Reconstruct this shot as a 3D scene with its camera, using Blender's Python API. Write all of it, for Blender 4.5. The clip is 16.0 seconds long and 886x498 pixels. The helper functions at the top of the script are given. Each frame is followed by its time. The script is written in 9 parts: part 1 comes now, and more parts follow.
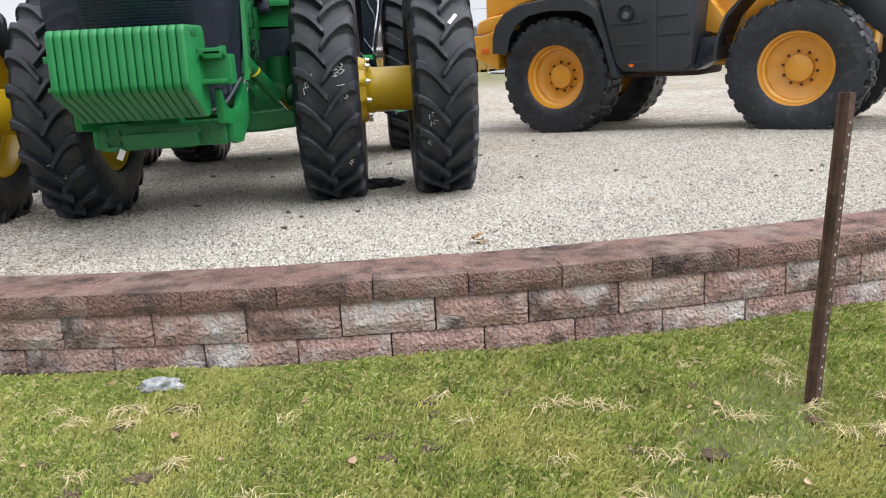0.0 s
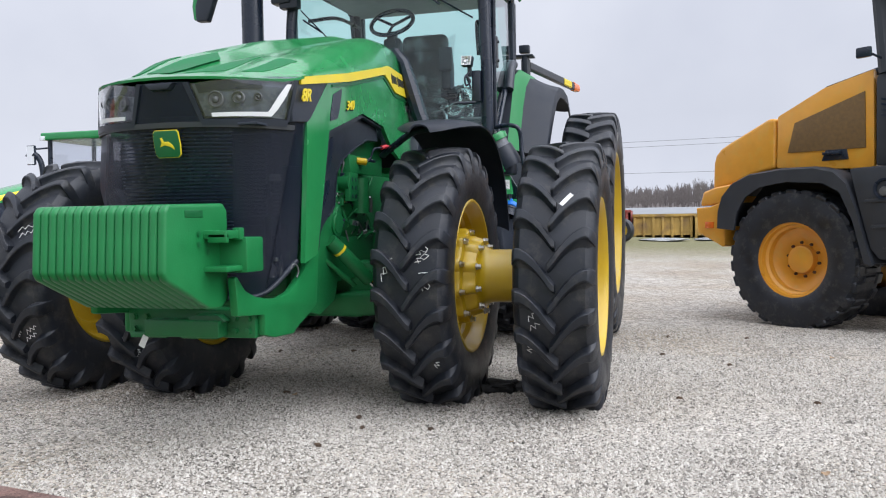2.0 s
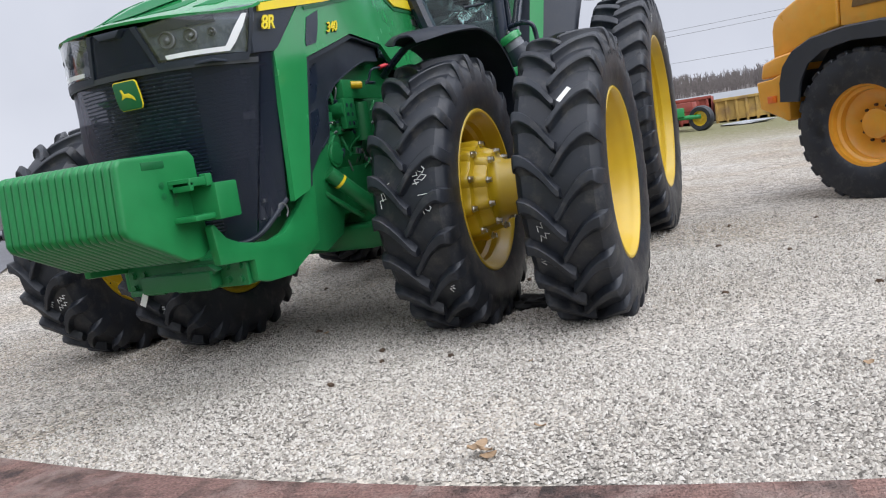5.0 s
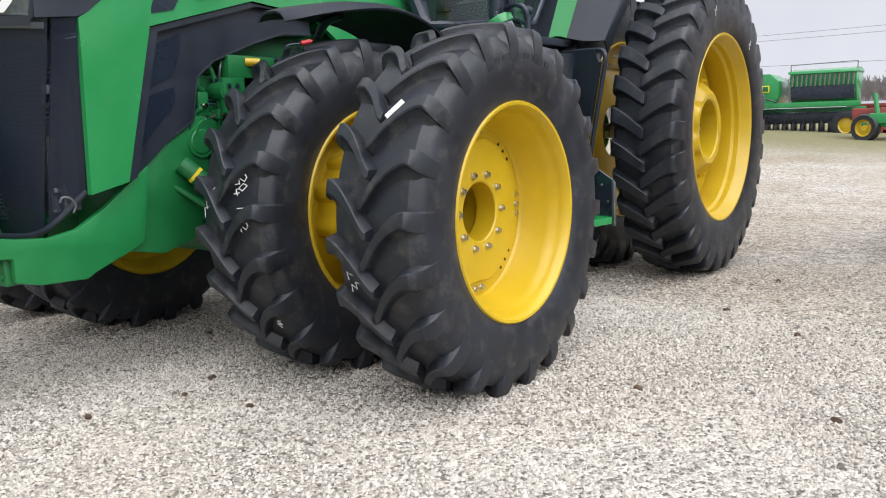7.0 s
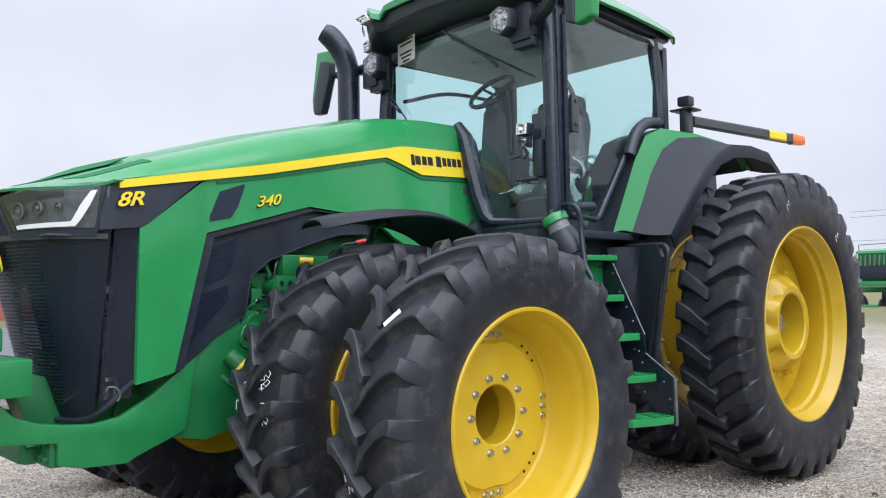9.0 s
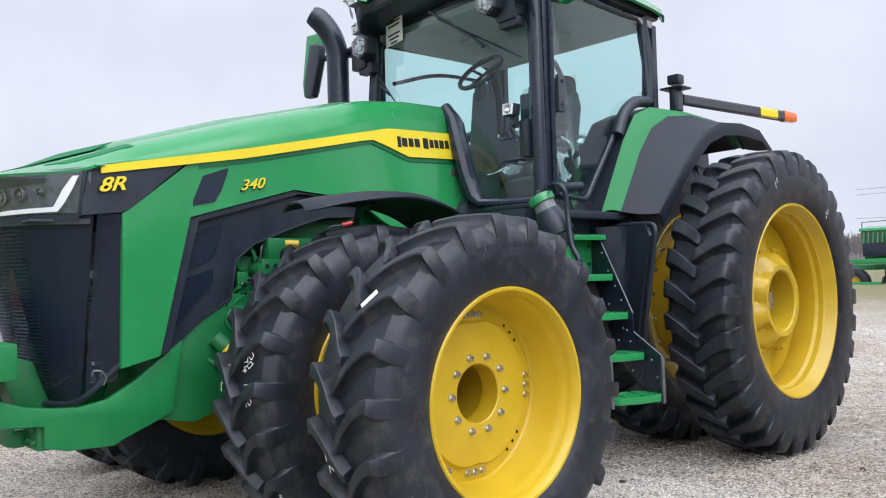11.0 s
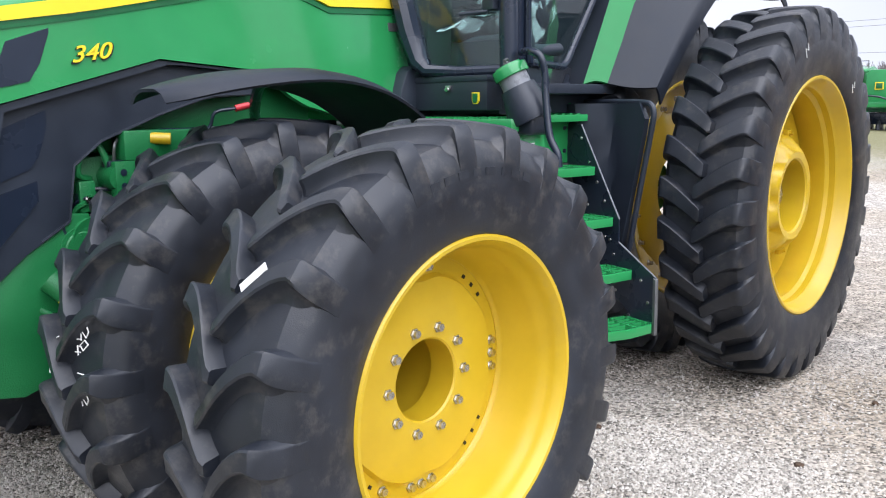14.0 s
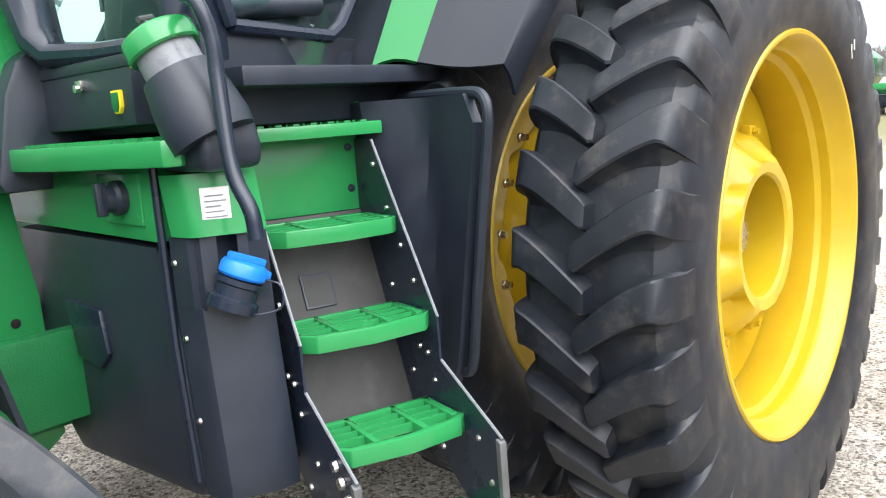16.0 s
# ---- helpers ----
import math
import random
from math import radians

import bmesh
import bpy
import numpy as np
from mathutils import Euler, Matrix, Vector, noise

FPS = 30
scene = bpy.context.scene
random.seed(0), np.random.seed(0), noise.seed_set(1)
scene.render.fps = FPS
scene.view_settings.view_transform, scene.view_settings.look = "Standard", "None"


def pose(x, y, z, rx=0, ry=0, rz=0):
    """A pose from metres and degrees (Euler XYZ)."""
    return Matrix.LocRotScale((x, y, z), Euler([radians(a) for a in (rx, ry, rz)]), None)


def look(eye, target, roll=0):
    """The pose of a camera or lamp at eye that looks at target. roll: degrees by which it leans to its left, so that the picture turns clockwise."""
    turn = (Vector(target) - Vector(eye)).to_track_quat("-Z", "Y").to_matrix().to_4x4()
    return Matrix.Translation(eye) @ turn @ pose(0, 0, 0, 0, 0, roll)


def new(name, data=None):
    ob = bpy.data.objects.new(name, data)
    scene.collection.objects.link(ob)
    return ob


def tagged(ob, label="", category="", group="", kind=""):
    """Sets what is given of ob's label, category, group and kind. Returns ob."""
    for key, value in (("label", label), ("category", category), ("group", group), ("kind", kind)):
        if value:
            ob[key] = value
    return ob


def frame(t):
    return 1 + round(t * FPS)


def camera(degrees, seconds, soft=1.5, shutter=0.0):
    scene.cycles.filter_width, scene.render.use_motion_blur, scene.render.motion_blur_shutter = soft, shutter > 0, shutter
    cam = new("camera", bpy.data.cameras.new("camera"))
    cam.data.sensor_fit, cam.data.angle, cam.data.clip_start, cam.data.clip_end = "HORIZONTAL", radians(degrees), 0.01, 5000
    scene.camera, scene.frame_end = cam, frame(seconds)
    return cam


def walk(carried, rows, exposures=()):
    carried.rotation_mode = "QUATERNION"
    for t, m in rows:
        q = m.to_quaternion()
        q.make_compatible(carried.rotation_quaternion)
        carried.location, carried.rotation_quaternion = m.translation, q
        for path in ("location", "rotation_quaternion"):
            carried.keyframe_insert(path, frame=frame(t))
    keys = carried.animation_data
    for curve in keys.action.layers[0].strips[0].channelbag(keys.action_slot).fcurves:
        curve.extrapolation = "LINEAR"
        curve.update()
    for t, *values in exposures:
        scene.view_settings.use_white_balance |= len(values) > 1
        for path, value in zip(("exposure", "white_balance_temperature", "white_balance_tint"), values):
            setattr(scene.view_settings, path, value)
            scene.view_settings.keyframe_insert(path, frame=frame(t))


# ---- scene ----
cam = camera(57.2, 16.0, soft=1.1)
PATH = [
    (0, (1.198, -6.025, 0.936), (1.327, -4.083, 0.475), -3.3),
    (0.5, (1.58, -5.723, 0.943), (1.448, -3.773, 0.521), -3.8),
    (1, (1.906, -5.39, 1.012), (1.664, -3.436, 0.66), -3.1),
    (1.5, (2.171, -5.115, 1.045), (1.722, -3.178, 0.829), -1.5),
    (2, (2.224, -4.812, 1.072), (1.678, -2.889, 1.0), -0.9),
    (2.5, (2.301, -4.739, 1.117), (1.648, -2.85, 1.18), -1.1),
    (3, (2.379, -4.702, 1.135), (1.671, -2.837, 1.273), -1.3),
    (3.5, (2.391, -4.698, 1.128), (1.668, -2.839, 1.284), -1.7),
    (4, (2.391, -4.697, 1.126), (1.678, -2.831, 1.231), -2.8),
    (4.5, (2.389, -4.672, 1.044), (1.685, -2.802, 0.946), -6.3),
    (4.7, (2.436, -4.597, 1.017), (1.716, -2.744, 0.799), -8.0),
    (6.8, (3.518, -3.05, 1.065), (2.382, -1.439, 0.725), -2.5),
    (7, (3.564, -2.912, 1.107), (2.39, -1.321, 0.803), -1.8),
    (7.5, (3.673, -2.736, 1.198), (2.333, -1.257, 1.061), -0.7),
    (8, (3.815, -2.648, 1.251), (2.368, -1.268, 1.267), -0.5),
    (8.5, (3.909, -2.654, 1.26), (2.457, -1.282, 1.348), -0.6),
    (8.7, (3.988, -2.637, 1.256), (2.541, -1.261, 1.364), -0.7),
    (10.8, (4.138, -2.538, 1.249), (2.684, -1.168, 1.327), -1.5),
    (11, (4.129, -2.537, 1.243), (2.67, -1.171, 1.31), -1.5),
    (11.5, (4.132, -2.533, 1.24), (2.646, -1.194, 1.266), -1.5),
    (12, (4.072, -2.497, 1.179), (2.562, -1.187, 1.156), -0.9),
    (12.5, (3.954, -2.389, 1.144), (2.416, -1.114, 1.061), -0.2),
    (13, (3.721, -2.184, 1.142), (2.125, -0.99, 0.981), 1.7),
    (13.5, (3.364, -1.969, 1.375), (1.872, -0.668, 1.086), 2.3),
    (14, (3.261, -1.695, 1.552), (1.925, -0.249, 1.201), -0.7),
    (14.5, (3.033, -1.299, 1.539), (1.73, 0.19, 1.245), -1.7),
    (15, (2.8, -0.832, 1.554), (1.53, 0.69, 1.291), -2.5),
    (15.5, (2.695, -0.259, 1.526), (1.399, 1.241, 1.26), -3.5),
    (16, (2.586, 0.318, 1.498), (1.271, 1.789, 1.169), -4.1),
]
walk(cam, [(t, look(eye, target, roll)) for t, eye, target, roll in PATH], exposures=[(0, 0.5, 6350, 10), (0.5, 0.48, 6250, 10), (1, 0.54, 6100, 10), (1.5, 0.36, 6080, 11), (2, 0.31, 6060, 13), (3.5, 0.21, 6030, 14), (4.7, 0.22, 6060, 13), (7, 0.46, 6350, 12), (8.5, 0.42, 6020, 14), (11, 0.38, 5980, 14), (12.5, 0.51, 6290, 15), (13.5, 0.78, 6170, 14), (14, 0.76, 5990, 15), (14.5, 0.85, 6140, 11), (15, 1.0, 6190, 12), (16, 1.34, 6390, 11)])

# ---------- world, sun ----------
world = bpy.data.worlds.new("overcast_sky")
scene.world = world
world.use_nodes = True
wn, wl = world.node_tree.nodes, world.node_tree.links
wn.clear()
sky = wn.new("ShaderNodeTexSky")
sky.sky_type = "NISHITA"
sky.sun_disc = False
sky.sun_elevation, sky.sun_rotation = radians(51), radians(107)
sky.dust_density, sky.air_density, sky.ozone_density = 4.0, 1.0, 1.0
grey = wn.new("ShaderNodeHueSaturation")
grey.inputs["Saturation"].default_value = 0.12
cloud = wn.new("ShaderNodeTexNoise")
cloud.inputs["Scale"].default_value = 2.2
cloud.inputs["Detail"].default_value = 5.0
cloud_ramp = wn.new("ShaderNodeValToRGB")
cloud_ramp.color_ramp.elements[0].position, cloud_ramp.color_ramp.elements[0].color = 0.34, (0.485, 0.498, 0.532, 1)
cloud_ramp.color_ramp.elements[1].position, cloud_ramp.color_ramp.elements[1].color = 0.66, (0.614, 0.620, 0.637, 1)
sky_gain = wn.new("ShaderNodeVectorMath")
sky_gain.operation = "SCALE"
sky_gain.inputs["Scale"].default_value = 0.05
sky_mix = wn.new("ShaderNodeMixRGB")
sky_mix.inputs[0].default_value = 0.85
sky_bg = wn.new("ShaderNodeBackground")
sky_bg.inputs["Strength"].default_value = 1.0
sky_out = wn.new("ShaderNodeOutputWorld")
wl.new(sky.outputs[0], grey.inputs["Color"])
wl.new(grey.outputs[0], sky_gain.inputs[0])
wl.new(cloud.outputs["Fac"], cloud_ramp.inputs[0])
wl.new(sky_gain.outputs[0], sky_mix.inputs[1])
wl.new(cloud_ramp.outputs[0], sky_mix.inputs[2])
sky_dir = wn.new("ShaderNodeTexCoord")
sky_sep = wn.new("ShaderNodeSeparateXYZ")
sky_lift = wn.new("ShaderNodeMapRange")   # an overcast sky is brighter overhead
sky_lift.inputs["From Min"].default_value, sky_lift.inputs["From Max"].default_value = 0.12, 1.0
sky_lift.inputs["To Min"].default_value, sky_lift.inputs["To Max"].default_value = 1.0, 2.35
sky_over = wn.new("ShaderNodeVectorMath")
sky_over.operation = "SCALE"
wl.new(sky_dir.outputs["Generated"], sky_sep.inputs[0])
wl.new(sky_sep.outputs["Z"], sky_lift.inputs["Value"])
wl.new(sky_mix.outputs[0], sky_over.inputs[0])
sky_haze = wn.new("ShaderNodeMapRange")   # and paler in the haze along the horizon
sky_haze.inputs["From Min"].default_value, sky_haze.inputs["From Max"].default_value = 0.0, 0.30
sky_haze.inputs["To Min"].default_value, sky_haze.inputs["To Max"].default_value = 0.34, 0.0
sky_sum = wn.new("ShaderNodeMath")
sky_sum.operation = "ADD"
wl.new(sky_sep.outputs["Z"], sky_haze.inputs["Value"])
wl.new(sky_lift.outputs[0], sky_sum.inputs[0])
wl.new(sky_haze.outputs[0], sky_sum.inputs[1])
wl.new(sky_sum.outputs[0], sky_over.inputs["Scale"])
wl.new(sky_over.outputs[0], sky_bg.inputs["Color"])
wl.new(sky_bg.outputs[0], sky_out.inputs["Surface"])

sun = new("sun", bpy.data.lights.new("sun", "SUN"))
sun.data.energy, sun.data.angle, sun.data.color = 2.5, radians(80), (1.0, 0.99, 0.975)
sun.matrix_world = look((11.5, -3.5, 15), (0, 0, 0))


# ---------- materials ----------
def principled(name):
    m = bpy.data.materials.new(name)
    m.use_nodes = True
    nt = m.node_tree
    return m, nt, nt.nodes["Principled BSDF"]


def paint(name, color, rough=0.4, metal=0.0, var=0.12, scale=6.0, fine=90.0, bump=0.02, coat=0.0, dirt=None, spec=0.5, wear=0.06, grit=0.5):
    """A surface with two scales of variation in colour and roughness, and a fine relief."""
    m, nt, p = principled(name)
    N, L = nt.nodes, nt.links
    tc = N.new("ShaderNodeTexCoord")
    big = N.new("ShaderNodeTexNoise")
    big.inputs["Scale"].default_value, big.inputs["Detail"].default_value = scale, 4
    small = N.new("ShaderNodeTexNoise")
    small.inputs["Scale"].default_value, small.inputs["Detail"].default_value = fine, 3
    for n in (big, small):
        L.new(tc.outputs["Object"], n.inputs["Vector"])
    mix = N.new("ShaderNodeMixRGB")
    lo = tuple(c * (1 - var) for c in color)
    hi = tuple(min(1, c * (1 + var)) for c in color)
    mix.inputs[1].default_value, mix.inputs[2].default_value = (*lo, 1), (*hi, 1)
    spread = N.new("ShaderNodeMapRange")
    spread.inputs["From Min"].default_value, spread.inputs["From Max"].default_value = 0.3, 0.7
    L.new(big.outputs["Fac"], spread.inputs["Value"])
    L.new(spread.outputs[0], mix.inputs[0])
    last = mix.outputs[0]
    if dirt:
        ramp = N.new("ShaderNodeValToRGB")
        ramp.color_ramp.elements[0].position, ramp.color_ramp.elements[1].position = 0.52, 0.75
        patch = N.new("ShaderNodeTexNoise")
        patch.inputs["Scale"].default_value, patch.inputs["Detail"].default_value = scale * 1.7, 10
        patch.inputs["Roughness"].default_value = grit
        L.new(tc.outputs["Object"], patch.inputs["Vector"])
        L.new(patch.outputs["Fac"], ramp.inputs[0])
        over = N.new("ShaderNodeMixRGB")
        over.inputs[2].default_value = (*dirt, 1)
        L.new(ramp.outputs[0], over.inputs[0])
        L.new(last, over.inputs[1])
        last = over.outputs[0]
    L.new(last, p.inputs["Base Color"])
    rr = N.new("ShaderNodeMapRange")
    rr.inputs["To Min"].default_value, rr.inputs["To Max"].default_value = max(0.02, rough - wear), min(1, rough + wear)
    L.new(spread.outputs[0], rr.inputs["Value"])
    L.new(rr.outputs[0], p.inputs["Roughness"])
    p.inputs["Metallic"].default_value = metal
    p.inputs["Specular IOR Level"].default_value = spec
    if coat:
        p.inputs["Coat Weight"].default_value, p.inputs["Coat Roughness"].default_value = coat, 0.06
    if bump:
        b = N.new("ShaderNodeBump")
        b.inputs["Strength"].default_value, b.inputs["Distance"].default_value = bump, 0.01
        L.new(small.outputs["Fac"], b.inputs["Height"])
        L.new(b.outputs[0], p.inputs["Normal"])
    return m


GREEN = paint("green_enamel", (0.026, 0.25, 0.074), 0.22, var=0.05, coat=0.26, bump=0.003, spec=0.46)
# Casting paint, duller than the hood and darkened for weak light in front.
GREEN_WEIGHT = paint("green_weight_dim", (0.014, 0.185, 0.052), 0.38, var=0.10, scale=9, fine=140, bump=0.10, spec=0.4)
# The hood's green, darkened here for the shade around engine and axle.
GREEN_CAST_DIM = paint("green_cast_dim", (0.012, 0.15, 0.044), 0.36, var=0.12, bump=0.25, fine=160)
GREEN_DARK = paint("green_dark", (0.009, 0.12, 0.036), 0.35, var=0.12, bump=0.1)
# Fender green, dulled and darkened against the sky light it catches.
GREEN_FENDER_DIM = paint("green_fender_dim", (0.019, 0.20, 0.057), 0.46, var=0.07, scale=5, fine=200, bump=0.03, spec=0.3)
INSET = paint("green_inset", (0.012, 0.15, 0.05), 0.6, var=0.12, bump=0.1, spec=0.2)
YELLOW = paint("yellow_enamel", (0.55, 0.372, 0.012), 0.34, var=0.06, coat=0.12, bump=0.006)
YELLOW_DECAL = paint("yellow_decal", (0.80, 0.62, 0.02), 0.35, var=0.03, bump=0.0)
RUBBER = paint("black_rubber", (0.0128, 0.0158, 0.0225), 0.46, var=0.35, scale=7, fine=320, bump=0.10, dirt=(0.066, 0.062, 0.058), wear=0.12, grit=0.72)
PLASTIC = paint("black_plastic", (0.0195, 0.0255, 0.038), 0.40, var=0.15, scale=9, fine=400, bump=0.12)
GREY_PLASTIC = paint("grey_plastic", (0.050, 0.054, 0.062), 0.45, var=0.12, scale=8, fine=400, bump=0.12)
BACK_GREY = paint("dusty_grey_panel", (0.036, 0.035, 0.035), 0.6, var=0.2, scale=10, fine=300, bump=0.1, dirt=(0.05, 0.048, 0.045))
LAMP_MIRROR = paint("lamp_mirror", (0.90, 0.90, 0.92), 0.12, metal=0.3, var=0.04, bump=0.0)
BLACK_GLOSS = paint("black_paint", (0.013, 0.0195, 0.035), 0.28, var=0.1, bump=0.01)
STEEL = paint("bright_steel", (0.55, 0.54, 0.52), 0.28, metal=1.0, var=0.15, scale=20, bump=0.05)
CHROME = paint("chrome", (0.75, 0.75, 0.76), 0.1, metal=1.0, var=0.05, bump=0.0)
GREY_METAL = paint("grey_metal", (0.16, 0.165, 0.17), 0.45, metal=0.6, var=0.15, scale=14, bump=0.1)
WHITE_LABEL = paint("white_label", (0.75, 0.75, 0.73), 0.5, var=0.05, bump=0.0)
INK = paint("black_ink", (0.01, 0.01, 0.01), 0.5, var=0.1, bump=0.0)
RED_PLASTIC = paint("red_plastic", (0.5, 0.03, 0.04), 0.4, var=0.1)
BLUE_PLASTIC = paint("blue_plastic", (0.015, 0.2, 0.75), 0.35, var=0.06)
AMBER = paint("amber_lens", (0.75, 0.16, 0.02), 0.15, var=0.15, scale=40, bump=0.1, coat=0.6)
CHALK = paint("white_chalk", (0.72, 0.72, 0.70), 0.9, var=0.2, scale=60, bump=0.2)
SEAT_GREY = paint("seat_cloth", (0.07, 0.075, 0.08), 0.7, var=0.2, scale=12, bump=0.3)
LOADER_YELLOW = paint("loader_yellow", (0.72, 0.335, 0.032), 0.33, var=0.06, coat=0.3, bump=0.01, dirt=(0.68, 0.36, 0.05))
LOADER_DARK = paint("loader_dark_grey", (0.028, 0.032, 0.04), 0.5, var=0.15, fine=300, bump=0.12)
BROWN_MESH = paint("brown_mesh", (0.16, 0.09, 0.025), 0.5, var=0.2, scale=30, fine=500, bump=0.4)
RUST = paint("rusty_steel", (0.085, 0.048, 0.035), 0.75, metal=0.2, var=0.4, scale=16, bump=0.4, dirt=(0.16, 0.09, 0.065))
SILVER_CAR = paint("silver_paint", (0.115, 0.12, 0.13), 0.3, metal=0.3, var=0.04, coat=0.6, bump=0.0)
ASPHALT = paint("asphalt", (0.14, 0.14, 0.15), 0.85, var=0.15, scale=1.5, fine=120, bump=0.4)
CONT_YELLOW = paint("worn_yellow_steel", (0.44, 0.285, 0.075), 0.65, var=0.25, scale=1.4, bump=0.1, dirt=(0.24, 0.15, 0.07))
CONT_RED = paint("worn_red_steel", (0.30, 0.055, 0.04), 0.6, var=0.2, scale=1.4, bump=0.1, dirt=(0.2, 0.06, 0.05))
WHITE_WALL = paint("white_cladding", (0.42, 0.45, 0.48), 0.6, var=0.1, scale=1.0, bump=0.05)
ORANGE = paint("orange_paint", (0.65, 0.25, 0.03), 0.4, var=0.1)
BRICK_WALL = paint("far_brick", (0.28, 0.09, 0.06), 0.8, var=0.25, scale=3, bump=0.2)
ROOF_GREY = paint("grey_roof", (0.25, 0.26, 0.27), 0.7, var=0.1, scale=1)
# Bark paled and greyed in colour for the haze of distance.
BARK_HAZED = paint("hazed_wood", (0.17, 0.15, 0.145), 0.9, var=0.3, scale=2)
STONE_GREY = paint("pale_stone", (0.33, 0.34, 0.35), 0.8, var=0.5, scale=40, fine=150, bump=0.6, dirt=(0.15, 0.16, 0.17))
SOIL = paint("dark_soil", (0.085, 0.056, 0.036), 0.95, var=0.4, scale=30, bump=0.6)
LEAF_DRY = paint("dry_leaf", (0.36, 0.25, 0.15), 0.8, var=0.35, scale=25, bump=0.2)
CLOTH_BLACK = paint("black_rag", (0.012, 0.012, 0.012), 0.85, var=0.3, scale=20, bump=0.3)
WIRE = paint("wire", (0.2, 0.2, 0.22), 0.6, var=0.1, bump=0)


def see_through(name, tint, gloss_rough=0.03, extra=1.0):
    """A pane: tinted, clear along the ray, with a Fresnel gloss."""
    m = bpy.data.materials.new(name)
    m.use_nodes = True
    N, L = m.node_tree.nodes, m.node_tree.links
    N.clear()
    t = N.new("ShaderNodeBsdfTransparent")
    t.inputs["Color"].default_value = (*tint, 1)
    g = N.new("ShaderNodeBsdfGlossy")
    g.inputs["Roughness"].default_value = gloss_rough
    f = N.new("ShaderNodeLayerWeight")
    pw = N.new("ShaderNodeMath")
    pw.operation = "POWER"
    pw.inputs[1].default_value = 4.0
    k = N.new("ShaderNodeMath")
    k.operation = "MULTIPLY_ADD"
    k.use_clamp = True
    k.inputs[1].default_value = 0.9 * extra
    k.inputs[2].default_value = 0.045 * extra
    mix = N.new("ShaderNodeMixShader")
    out = N.new("ShaderNodeOutputMaterial")
    L.new(f.outputs["Facing"], pw.inputs[0])
    L.new(pw.outputs[0], k.inputs[0])
    L.new(k.outputs[0], mix.inputs[0])
    L.new(t.outputs[0], mix.inputs[1])
    L.new(g.outputs[0], mix.inputs[2])
    L.new(mix.outputs[0], out.inputs["Surface"])
    return m


GLASS = see_through("tinted_glass", (0.765, 0.955, 0.925), 0.02, 1.3)
LENS = see_through("lamp_lens", (0.93, 0.94, 0.96), 0.04, 1.8)
FILM = see_through("plastic_film", (0.88, 0.90, 0.91), 0.12, 3.2)


def grille_material():
    """Black perforated sheet: dark plastic with rows of small holes."""
    m, nt, p = principled("grille_mesh")
    N, L = nt.nodes, nt.links
    p.inputs["Base Color"].default_value, p.inputs["Roughness"].default_value = (0.012, 0.018, 0.034, 1), 0.4
    tr = N.new("ShaderNodeBsdfTransparent")
    tr.inputs["Color"].default_value = (0.9, 0.9, 0.95, 1)
    mix = N.new("ShaderNodeMixShader")
    mix.inputs[0].default_value = 0.36
    L.new(p.outputs[0], mix.inputs[1])
    L.new(tr.outputs[0], mix.inputs[2])
    L.new(mix.outputs[0], N["Material Output"].inputs["Surface"])
    return m


GRILLE = grille_material()


